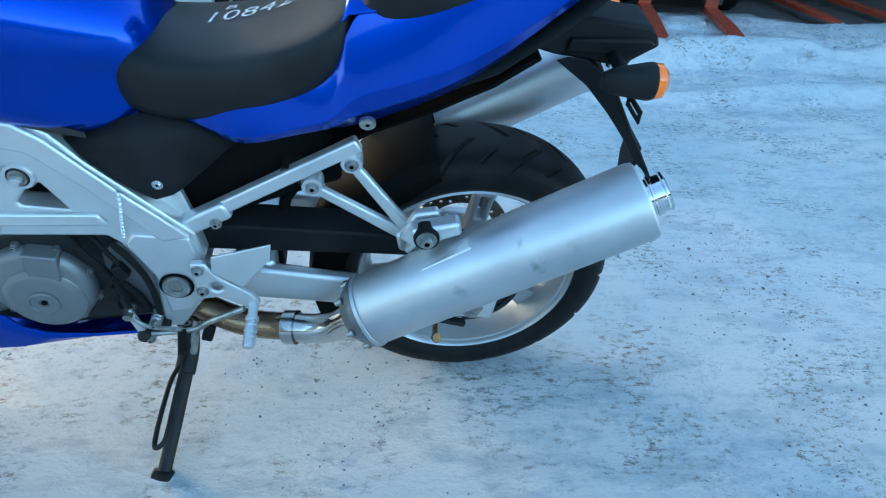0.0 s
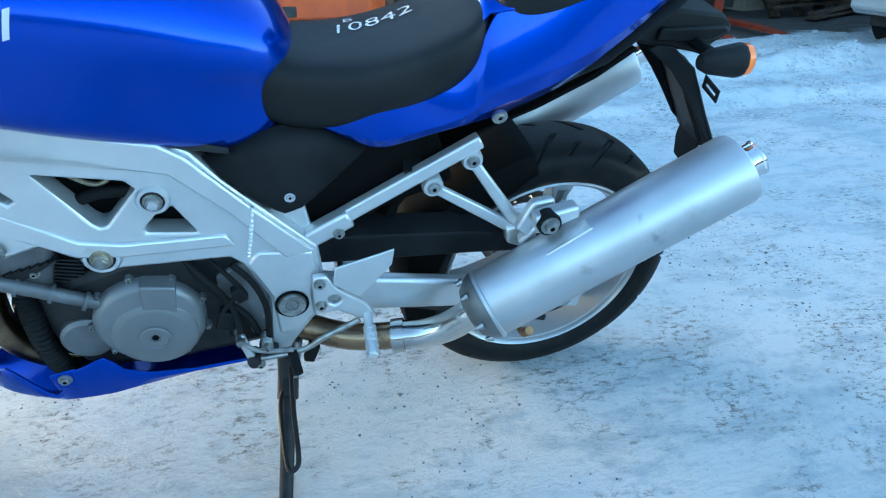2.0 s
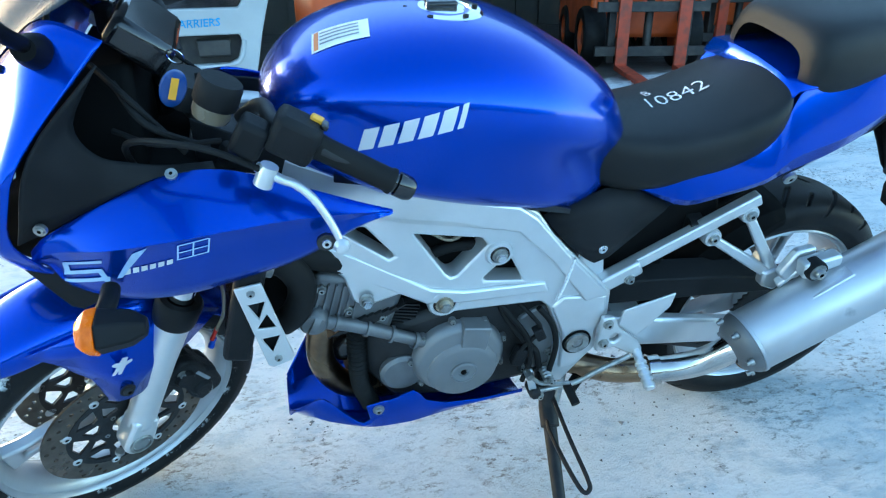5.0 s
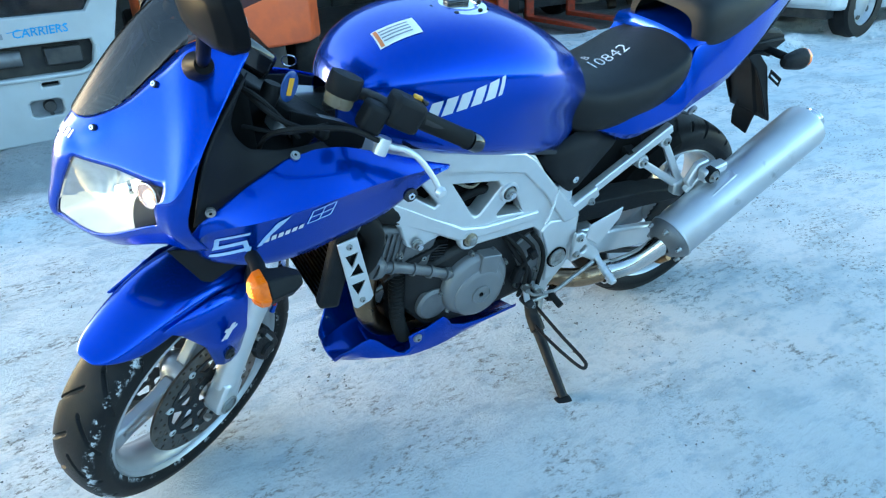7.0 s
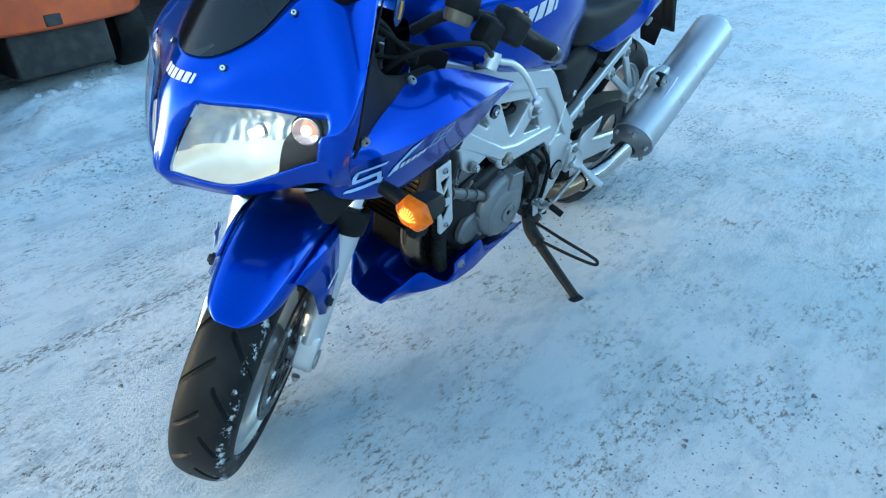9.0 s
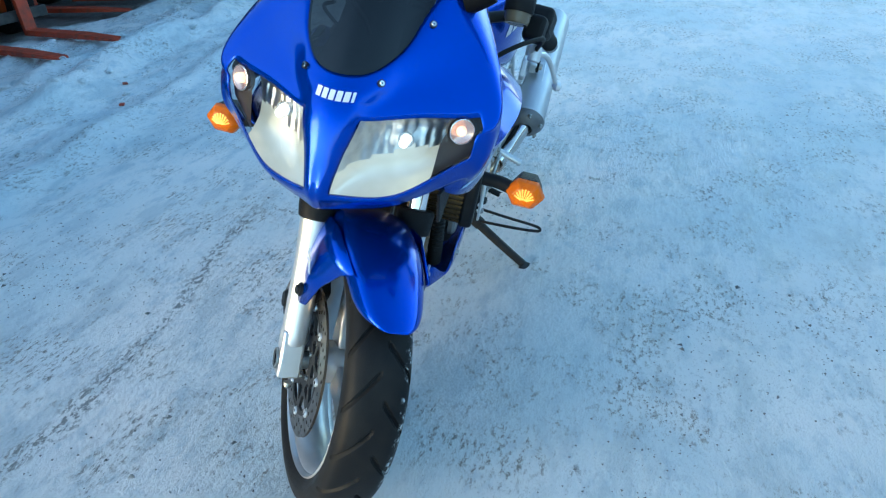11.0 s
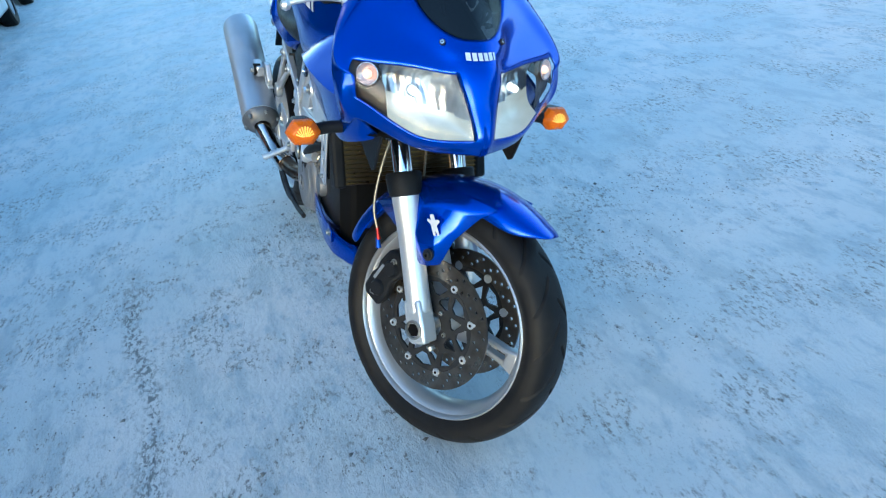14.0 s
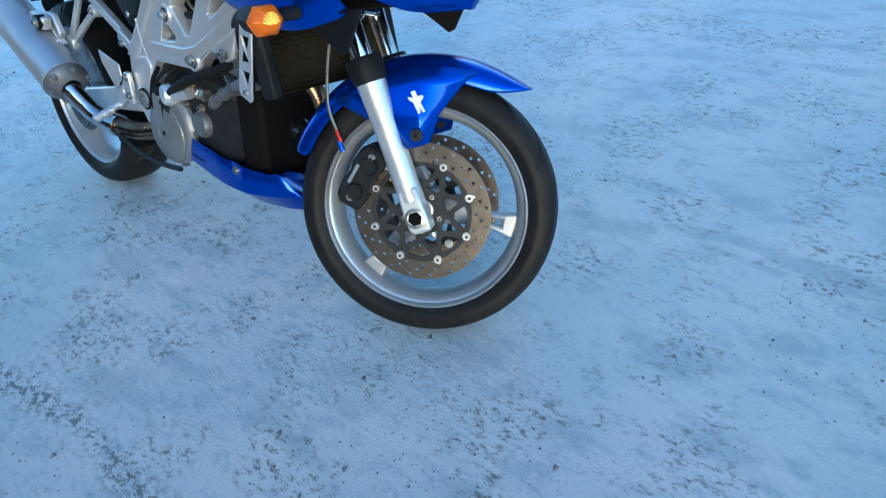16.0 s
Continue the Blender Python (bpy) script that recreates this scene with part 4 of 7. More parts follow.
# ---- swingarm ----
arm = part("swingarm", bar((-0.42, 0.115, 0.40), (-0.42, -0.115, 0.40), 0.08, 0.07), FRAME_SILVER, bike, "silver box-section swingarm", bevel=0.01)
for s in (-1, 1):
    part("arm_beam", bar((-0.54, s * 0.112, 0.41), (0.01, s * 0.122, 0.325), 0.030, 0.085, 0.024, 0.058), FRAME_SILVER, arm, bevel=0.008)
    part("axle_plate", bar((-0.05, s * 0.124, 0.332), (0.05, s * 0.124, 0.318), 0.030, 0.070), FRAME_SILVER, arm, bevel=0.008)
    part("axle_nut", lathe([(0, 0.012), (0.015, 0.012), (0.015, 0), (0.024, 0), (0.024, -0.004), (0, -0.004)], 6, m=aim((0.0, s * 0.142, 0.322), (0, s, 0))), BOLT, arm)
part("chain_guard", loft([[(-0.50, -0.115, 0.53), (-0.50, -0.06, 0.545), (-0.50, -0.06, 0.50), (-0.50, -0.113, 0.47)], [(-0.20, -0.112, 0.50), (-0.20, -0.065, 0.52), (-0.20, -0.065, 0.47), (-0.20, -0.112, 0.45)], [(0.02, -0.11, 0.452), (0.02, -0.07, 0.465), (0.02, -0.07, 0.44), (0.02, -0.11, 0.43)]]), PLASTIC, arm, "black chain guard", bevel=0.004)
rows = []
for deg in range(104, 206, 6):
    q = radians(deg)
    k = min(1.0, (deg - 100) / 18.0)
    rows.append([(r * math.cos(q), y + 0.026, 0.316 + r * math.sin(q)) for y, r in ((-0.098, 0.262 + 0.030 * (1 - k)), (-0.100, 0.300), (-0.088, 0.324), (-0.050, 0.331), (0.050, 0.331), (0.088, 0.324), (0.100, 0.300), (0.098, 0.262 + 0.030 * (1 - k)))])
part("rear_hugger", grid(rows), CAVITY, arm, "black plastic hugger over the rear tyre", thick=0.003, angle=30)
# shock, and added black bodies that give shape to the shade behind the frame
part("inner_filler", box(0.30, 0.19, 0.20, pose(-0.42, 0, 0.655, 0, -20, 0)), CAVITY, bike, "black filler put where shade falls", bevel=0.01)
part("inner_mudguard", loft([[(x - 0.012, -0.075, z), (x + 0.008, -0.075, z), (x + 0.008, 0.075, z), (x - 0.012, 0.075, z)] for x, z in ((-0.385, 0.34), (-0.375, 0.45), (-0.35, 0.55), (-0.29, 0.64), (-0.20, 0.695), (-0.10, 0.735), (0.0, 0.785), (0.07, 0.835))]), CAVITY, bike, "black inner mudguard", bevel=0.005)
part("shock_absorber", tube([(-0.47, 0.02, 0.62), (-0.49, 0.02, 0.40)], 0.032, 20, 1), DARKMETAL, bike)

# airbox and cylinder as one block, the gaps' shade in its black
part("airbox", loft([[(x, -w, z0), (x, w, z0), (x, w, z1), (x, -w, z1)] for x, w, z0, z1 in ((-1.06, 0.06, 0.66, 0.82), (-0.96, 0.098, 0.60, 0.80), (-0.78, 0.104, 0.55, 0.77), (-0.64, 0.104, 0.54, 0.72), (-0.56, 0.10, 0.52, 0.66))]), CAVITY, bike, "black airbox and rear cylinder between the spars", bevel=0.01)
for s in (-1, 1):
    bolt("clip", (-0.862, s * 0.108, 0.710), (0, s, 0), 0.010, bike, BOLT, 0.012, 1.2)
    part("throttle_hose", tube([(-0.88, s * 0.110, 0.64), (-0.82, s * 0.116, 0.665), (-0.76, s * 0.112, 0.66)], 0.010, 10), HOSE, bike)
    part("wiring", tube([(-0.86, s * 0.112, 0.70), (-0.82, s * 0.115, 0.68), (-0.785, s * 0.112, 0.70)], 0.004, 8), BRAID, bike)

# ---- engine ----
eng = part("crankcase", loft([[(x, y * w, z) for y, z in ((-1, z0), (-1, z1), (1, z1), (1, z0))] for x, w, z0, z1 in ((-0.98, 0.09, 0.36, 0.46), (-0.92, 0.125, 0.30, 0.50), (-0.80, 0.130, 0.285, 0.54), (-0.62, 0.125, 0.30, 0.53), (-0.53, 0.10, 0.33, 0.50))]), DARKMETAL, bike, "dark cast v-twin engine", bevel=0.015)
for s in (-1, 1):
    c = Vector((-0.795, s * 0.128, 0.408)) if s < 0 else Vector((-0.645, 0.128, 0.358))
    g = 1.0 if s < 0 else 1.2
    cov = part("clutch_cover" if s > 0 else "generator_cover", lathe([(q * g, y) for q, y in ((0.093, 0.0), (0.093, 0.010), (0.090, 0.016), (0.084, 0.024), (0.078, 0.027), (0.0, 0.030))], 72, m=aim(c, (0, s, 0))), COVER, eng, "pale grey round engine cover", angle=30)
    c2 = c + Vector((0.005, 0, -0.018))
    part("cover_face", lathe([(q * g, y) for q, y in ((0.076, 0.020), (0.070, 0.030), (0.062, 0.035), (0.056, 0.0365), (0.0, 0.037))], 64, m=aim(c2, (0, s, 0))), COVER, eng, angle=25)
    part("cover_plug", lathe([(0.0265, 0.034), (0.0265, 0.0405), (0.0235, 0.042), (0.0225, 0.0395), (0.010, 0.0395), (0.009, 0.036), (0, 0.036)], 40, m=aim(c2, (0, s, 0))), COVER, eng)
    part("plug_hole", lathe([(0, 0.0395), (0.006, 0.0395), (0.006, 0.036), (0, 0.036)], 6, m=aim(c2, (0, s, 0))), CAVITY, eng)
    part("cover_bridge", plate([(-0.005, 0.020), (0.047, 0.016), (0.056, 0.086), (0.0, 0.096)], -s * 0.020, s * 0.034, m=Matrix.Translation(c)), COVER, eng, bevel=0.003)
    for k in range(9):
        a = 2 * math.pi * k / 9 + 0.35
        q = c + Vector((0.096 * g * math.cos(a), 0, 0.096 * g * math.sin(a)))
        part("cover_lug", lathe([(0, 0.010), (0.0065, 0.010), (0.0075, 0.006), (0.0075, -0.005), (0, -0.005)], 14, m=aim(q, (0, s, 0))), ENGINE, eng)
        bolt("cover_bolt", q + Vector((0, s * 0.010, 0)), (0, s, 0), 0.0042, eng, BOLT, 0.006, 1.25)
    part("side_case", plate([(-0.675, 0.484), (-0.640, 0.505), (-0.606, 0.505), (-0.585, 0.45), (-0.585, 0.345), (-0.630, 0.333), (-0.640, 0.380), (-0.678, 0.449)], s * 0.118, s * 0.134), COVER, eng, bevel=0.005)
    if s < 0:
        part("starter_cover", lathe([(0.045, 0), (0.045, 0.012), (0.038, 0.018), (0, 0.018)], 36, m=aim((-0.905, s * 0.118, 0.375), (0, s, 0))), ENGINE, eng)
    # front cylinder, lying forward
    part("cylinder_head", bar((-0.915, s * 0.075, 0.545), (-1.075, s * 0.075, 0.590), 0.110, 0.135, 0.105, 0.115), ENGINE, eng, bevel=0.012)
    part("cam_cover", bar((-1.06, s * 0.075, 0.580), (-1.105, s * 0.075, 0.595), 0.095, 0.105, 0.075, 0.08), ENGINE, eng, bevel=0.014)
    part("coolant_pipe", tube([(-1.080, s * 0.135, 0.550), (-1.03, s * 0.138, 0.541), (-0.97, s * 0.138, 0.515), (-0.91, s * 0.138, 0.484), (-0.865, s * 0.135, 0.458)], lambda q: 0.0135 - 0.002 * q, 18, 2), ENGINE, eng, "cast coolant pipe")
    part("pipe_cap", lathe([(0, 0.022), (0.020, 0.022), (0.025, 0.016), (0.027, 0.0), (0.027, -0.02), (0, -0.02)], 28, m=aim((-1.068, s * 0.132, 0.553), (0, s, 0))), ENGINE, eng)
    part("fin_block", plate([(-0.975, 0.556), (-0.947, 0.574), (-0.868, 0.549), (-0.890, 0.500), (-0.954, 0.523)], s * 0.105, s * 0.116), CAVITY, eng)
    for k in range(7):
        part("block_fin", bar((-0.968 + 0.004 * k, s * 0.112, 0.562 - 0.0085 * k), (-0.872 - 0.002 * k, s * 0.112, 0.540 - 0.0075 * k), 0.018, 0.003), DARKMETAL, eng)
    for cx, cz in ((-1.030, 0.541), (-0.975, 0.517), (-0.930, 0.494), (-0.885, 0.469)):
        part("pipe_collar", lathe([(0.011, -0.003), (0.0165, -0.003), (0.0165, 0.003), (0.011, 0.003)], 18, True, aim((cx, s * 0.138, cz), (1, 0, -0.5))), ENGINE, eng)
    for cx, cz in ((-1.05, 0.615), (-1.005, 0.560), (-0.945, 0.535), (-1.075, 0.575)):
        bolt("head_bolt", (cx, s * 0.131, cz), (0, s, 0), 0.006, eng)
    for k in range(7):
        part("head_rib", bar((-1.062 + 0.013 * k, s * 0.130, 0.628 - 0.002 * k), (-1.078 + 0.013 * k, s * 0.130, 0.572 - 0.006 * k), 0.010, 0.0035), ENGINE, eng)
    part("water_outlet", tube([(-1.075, s * 0.12, 0.60), (-1.10, s * 0.14, 0.59), (-1.125, s * 0.145, 0.575)], 0.014, 12, 3), DARKMETAL, eng)
    part("pipe_flange", lathe([(0.016, -0.006), (0.027, -0.006), (0.027, 0.006), (0.016, 0.006)], 20, True, aim((-1.068, s * 0.135, 0.553), (1, 0, -0.5))), ENGINE, eng)
    for k in range(6):
        part("cooling_fin", bar((-0.905 - 0.014 * k, s * 0.062, 0.560 - 0.0035 * k), (-0.975 - 0.014 * k, s * 0.062, 0.520 - 0.0035 * k), 0.150, 0.0035), DARKMETAL, eng)
    part("wire_loom", tube([(-0.72, s * 0.125, 0.53), (-0.70, s * 0.145, 0.49), (-0.665, s * 0.150, 0.44), (-0.635, s * 0.150, 0.40), (-0.62, s * 0.145, 0.35)], 0.007, 8), HOSE, eng)
    part("wire_loom", tube([(-0.645, s * 0.148, 0.52), (-0.615, s * 0.156, 0.48), (-0.598, s * 0.158, 0.42), (-0.600, s * 0.155, 0.34)], 0.006, 8), HOSE, eng)
    part("radiator_hose", tube([(-1.16, s * 0.13, 0.705), (-1.10, s * 0.13, 0.70), (-1.03, s * 0.12, 0.675), (-0.97, s * 0.10, 0.63)], 0.026, 18), HOSE, eng, "black radiator hose")
for s in (-1, 1):
    part("thermostat_hose", tube([(-1.150, s * 0.150, 0.715), (-1.105, s * 0.155, 0.698), (-1.082, s * 0.155, 0.650), (-1.095, s * 0.150, 0.592), (-1.120, s * 0.140, 0.560)], 0.024, 16), HOSE, eng, "black coolant elbow hose")
for s in (-1, 1):
    # added black sheet stands for the darkness between guard and hose
    part("radiator_gap_sheet", plate([(-1.178, 0.712), (-1.070, 0.715), (-1.066, 0.640), (-1.090, 0.575), (-1.128, 0.545), (-1.140, 0.560)], s * 0.095, s * 0.101), CAVITY, eng, "added black sheet filling the dark gap by the radiator", bevel=0.002)
    part("hose_clamp", lathe([(0.0262, -0.006), (0.0280, -0.006), (0.0280, 0.006), (0.0262, 0.006)], 28, True, aim((-1.128, s * 0.153, 0.708), (1, 0, -0.35))), BOLT, eng, "steel hose clamp")
    part("wire_loom", tube([(-0.735, s * 0.120, 0.545), (-0.700, s * 0.150, 0.508), (-0.662, s * 0.158, 0.450), (-0.650, s * 0.160, 0.385), (-0.655, s * 0.150, 0.320)], 0.0055, 8), HOSE, eng)
    part("wire_loom", tube([(-0.690, s * 0.125, 0.53), (-0.655, s * 0.152, 0.50), (-0.640, s * 0.160, 0.47), (-0.672, s * 0.158, 0.42), (-0.668, s * 0.155, 0.36)], 0.0045, 8), HOSE, eng)
    part("connector", box(0.026, 0.022, 0.044, pose(-0.672, s * 0.152, 0.400, 0, 18, 0)), PLASTIC, eng, "black wiring connector", bevel=0.004)
    part("connector", box(0.020, 0.020, 0.030, pose(-0.640, s * 0.158, 0.462, 0, -25, 0)), PLASTIC, eng, "black wiring connector", bevel=0.003)
    part("sprocket_case", plate([(-0.700, 0.475), (-0.672, 0.470), (-0.645, 0.385), (-0.640, 0.315), (-0.690, 0.318), (-0.700, 0.360)], s * 0.112, s * 0.126), DARKMETAL, eng, bevel=0.004)
    for cx, cz in ((-0.604, 0.490), (-0.600, 0.380), (-0.655, 0.345)):
        bolt("case_bolt", (cx, s * 0.136, cz), (0, s, 0), 0.0055, eng)
part("front_header", tube([(-1.02, -0.04, 0.525), (-1.052, -0.06, 0.46), (-1.056, -0.065, 0.37), (-1.015, -0.06, 0.295), (-0.94, -0.05, 0.262), (-0.80, -0.04, 0.255), (-0.64, 0.0, 0.30)], 0.027, 20), HEAT, bike, "heat-browned front exhaust pipe")
part("oil_filter", lathe([(0, 0.09), (0.034, 0.09), (0.040, 0.075), (0.040, 0), (0, 0)], 32, m=aim((-0.945, -0.02, 0.40), (-1, 0, -0.4))), GLOSSBLACK, bike)
part("sump_shield", tube([(-0.985, -0.085, 0.50), (-0.99, -0.095, 0.42), (-0.985, -0.10, 0.33), (-0.965, -0.10, 0.262)], lambda q: 0.018 + 0.0022 * math.sin(q * 150), 14, 40), HOSE, bike, "black ribbed breather hose")
part("brake_pedal", tube([(-0.400, 0.185, 0.290), (-0.50, 0.185, 0.262), (-0.62, 0.182, 0.250), (-0.72, 0.178, 0.256)], 0.0075, 10, 4), DARKMETAL, bike, "dark rear brake pedal")
part("coolant_hose", tube([(-0.640, 0.150, 0.425), (-0.72, 0.160, 0.470), (-0.80, 0.158, 0.508), (-0.90, 0.135, 0.545), (-0.97, 0.12, 0.57)], 0.013, 14, 5), HOSE, bike, "black coolant hose")
pump = part("water_pump", join(lathe([(0, 0.03), (0.024, 0.028), (0.030, 0.018), (0.032, -0.03), (0, -0.03)], 24, m=aim((-0.690, 0.145, 0.455), (0.2, 1, 0))), tube([(-0.69, 0.150, 0.455), (-0.74, 0.156, 0.462), (-0.79, 0.150, 0.475)], 0.015, 14, 3)), FRAME_SILVER, bike, "bright cast water pump")
part("pump_union", lathe([(0.010, -0.018), (0.017, -0.018), (0.017, -0.006), (0.014, -0.004), (0.014, 0.006), (0.017, 0.008), (0.017, 0.018), (0.010, 0.018)], 6, True, aim((-0.835, 0.140, 0.478), (1, 0, 0.1))), BRASSY, pump, "yellowed union nut")
for q in ((-0.87, 0.135, 0.455), (-0.81, 0.135, 0.435), (-0.78, 0.135, 0.49)):
    bolt("pump_bolt", q, (0, 1, 0), 0.008, pump, BRASSY, 0.012, 1.5)
part("crank_plug", lathe([(0, 0.02), (0.030, 0.018), (0.036, 0.008), (0.036, -0.01), (0, -0.01)], 28, m=aim((-0.80, 0.130, 0.39), (0, 1, 0))), ENGINE, bike)
link = part("gear_linkage", bar((-0.652, -0.165, 0.366), (-0.634, -0.170, 0.302), 0.010, 0.016), FRAME_SILVER, bike, "silver gear linkage", bevel=0.003)
part("shift_rod", tube([(-0.650, -0.172, 0.355), (-0.620, -0.176, 0.330), (-0.560, -0.178, 0.322)], 0.0045, 8), BOLT, link)
part("rod_end", lathe([(0, 0.010), (0.008, 0.010), (0.009, 0.0), (0.009, -0.01), (0, -0.01)], 16, m=aim((-0.651, -0.170, 0.358), (0, -1, 0))), BOLT, link)
part("pivot_sleeve", lathe([(0, 0.016), (0.010, 0.016), (0.013, 0.010), (0.013, -0.02), (0, -0.02)], 20, m=aim((-0.633, -0.168, 0.303), (0, -1, 0))), DARKMETAL, link)
part("return_spring", lathe([(0.006, -0.016)] + [(0.0115 - 0.002 * (k % 2), -0.016 + 0.004 * k) for k in range(9)] + [(0.006, 0.016)], 18, True, aim((-0.606, -0.160, 0.336), (0, -1, 0))), BOLT, link, "coil spring")
part("spring_cup", box(0.034, 0.030, 0.022, pose(-0.604, -0.150, 0.312, 0, 15, 0)), DARKMETAL, link, bevel=0.004)
bolt("link_bolt", (-0.606, -0.180, 0.340), (0, -1, 0), 0.005, link)
bolt("link_bolt", (-0.622, -0.178, 0.296), (0, -1, 0), 0.006, link)
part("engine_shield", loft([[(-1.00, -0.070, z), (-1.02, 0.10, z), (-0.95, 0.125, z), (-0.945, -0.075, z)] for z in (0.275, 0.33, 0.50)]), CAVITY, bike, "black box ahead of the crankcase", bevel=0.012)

# ---- radiator ----
RM = pose(-1.175, 0, 0.640, 0, 14, 0)
rad = part("radiator", box(0.030, 0.36, 0.20, RM), CORE, bike, "radiator with fine tubes behind the front wheel", bevel=0.003)
for k in range(18):
    part("radiator_tube", box(0.006, 0.352, 0.0035, RM @ Matrix.Translation((-0.017, 0, -0.094 + 0.0109 * k))), CORETUBE, rad)
for s in (-1, 1):
    part("radiator_tank", box(0.045, 0.03, 0.21, RM @ Matrix.Translation((0, s * 0.185, 0))), PLASTIC, rad, bevel=0.008)
    tl, tr, br, bl = (Vector(c) for c in ((-1.184, 0.700), (-1.143, 0.707), (-1.106, 0.546), (-1.150, 0.530)))
    tri = [[tl.lerp(tr, u).lerp(bl.lerp(br, u), v) for u, v in t3] for t3 in (((0.22, 0.21), (0.86, 0.22), (0.40, 0.41)), ((0.18, 0.52), (0.72, 0.38), (0.84, 0.57)), ((0.16, 0.65), (0.84, 0.68), (0.34, 0.86)))]
    part("radiator_guard", plate([tl, tr, br, br + Vector((-0.006, -0.010)), bl + Vector((0.008, -0.006)), bl], s * 0.204, s * 0.209, tri), FRAME_SILVER, rad, "silver side guard with triangular cutouts", bevel=0.0015)
    part("guard_backing", plate([(-1.176, 0.692), (-1.150, 0.698), (-1.114, 0.552), (-1.144, 0.540)], s * 0.194, s * 0.198), CAVITY, rad)
    for x, z in ((-1.160, 0.690), (-1.132, 0.546)):
        bolt("guard_bolt", (x, s * 0.210, z), (0, s, 0), 0.005, rad, BOLT, 0.005, 1.3)

# ---- belly pan ----
PAN = [(-1.130, 0.220, 0.052, 0.200), (-1.114, 0.242, 0.066, 0.197), (-1.096, 0.268, 0.082, 0.195), (-1.078, 0.294, 0.096, 0.194), (-1.062, 0.308, 0.106, 0.193), (-1.046, 0.300, 0.114, 0.192),
       (-1.022, 0.276, 0.124, 0.192), (-1.000, 0.258, 0.133, 0.192), (-0.985, 0.252, 0.138, 0.192), (-0.972, 0.266, 0.142, 0.192), (-0.960, 0.300, 0.145, 0.193), (-0.945, 0.318, 0.147, 0.194),
       (-0.915, 0.332, 0.149, 0.196), (-0.887, 0.345, 0.150, 0.198), (-0.874, 0.332, 0.150, 0.200), (-0.860, 0.308, 0.149, 0.202), (-0.820, 0.288, 0.147, 0.208), (-0.740, 0.276, 0.142, 0.220), (-0.642, 0.272, 0.132, 0.236)]
rows = []
for x, z, w, zb in PAN:
    zc = min(z - 0.008, zb + 0.052)
    half = [(x, w, z), (x - 0.002, w + 0.002, 0.5 * (z + zc)), (x - 0.004, w - 0.002, zc), (x - 0.004, w * 0.62, zb + 0.008), (x - 0.004, w * 0.30, zb)]
    row = [(a, -b, c) for a, b, c in half] + [(x - 0.004, 0, zb - 0.001)]
    z = min(z, 0.240 + 1.6 * (x + 1.13)) if x < -1.06 else 0.300 + 0.045 * min(1.0, max(0.0, (x + 1.06) / 0.30)) - 0.32 * max(0.0, x + 0.74)
    zc = min(z - 0.008, zb + 0.052)
    half[:3] = [(x, w, z), (x - 0.002, w + 0.002, 0.5 * (z + zc)), (x - 0.004, w - 0.002, zc)]
    rows.append(row + half[::-1])
belly = part("belly_pan", grid(rows), BLUE, bike, "glossy blue belly pan", thick=0.004, angle=22, bevel=0.002)
part("pan_keel", loft([[(x, -w, zb), (x, -w * 0.5, zb - d), (x, w * 0.5, zb - d), (x, w, zb)] for x, w, zb, d in ((-1.02, 0.050, 0.198, 0.005), (-0.99, 0.062, 0.200, 0.024), (-0.93, 0.066, 0.202, 0.026), (-0.88, 0.060, 0.204, 0.005))]), BLUE, belly, angle=25)
for s in (-1, 1):
    part("pan_bracket", plate([(-0.982, 0.318), (-0.938, 0.326), (-0.936, 0.285), (-0.975, 0.278)], s * 0.149, s * 0.153), BLUE, belly, bevel=0.002)
    bolt("pan_bolt", (-0.958, s * 0.154, 0.305), (0, s, 0), 0.008, belly)

# ---- side stand ----
stand = part("side_stand", tube([(-0.570, -0.105, 0.285), (-0.574, -0.130, 0.215), (-0.590, -0.240, 0.148), (-0.606, -0.345, 0.094)], lambda q: 0.0165 - 0.0035 * q, 12), STAND, bike, "black steel side stand with ice on it")
part("stand_foot", bar((-0.632, -0.350, 0.084), (-0.588, -0.358, 0.090), 0.036, 0.018, 0.030, 0.014), STAND, stand, bevel=0.005)
part("stand_collar", tube([(-0.572, -0.118, 0.250), (-0.576, -0.140, 0.209), (-0.582, -0.180, 0.185)], 0.021, 12, 3), STAND, stand, bevel=0.002)
part("stand_bracket", plate([(-0.62, 0.33), (-0.54, 0.335), (-0.545, 0.255), (-0.595, 0.250)], -0.115, -0.090), STAND, stand, bevel=0.005)
part("stand_loop", tube([(-0.568, -0.125, 0.236), (-0.570, -0.160, 0.236), (-0.573, -0.250, 0.231), (-0.573, -0.345, 0.226), (-0.580, -0.367, 0.224), (-0.592, -0.362, 0.220), (-0.597, -0.300, 0.214), (-0.597, -0.215, 0.208), (-0.590, -0.175, 0.203), (-0.580, -0.150, 0.200)], 0.0048, 8), STAND, stand, "bent wire foot loop")
bolt("stand_pivot", (-0.570, -0.118, 0.280), (0, -1, 0), 0.010, stand)
part("stand_spring", tube([(-0.548, -0.125, 0.29), (-0.565, -0.15, 0.215)], 0.008, 10, 1), BOLT, stand)
part("stand_switch", box(0.022, 0.02, 0.045, pose(-0.525, -0.14, 0.270, 0, 20, 0)), HOSE, stand, bevel=0.004)

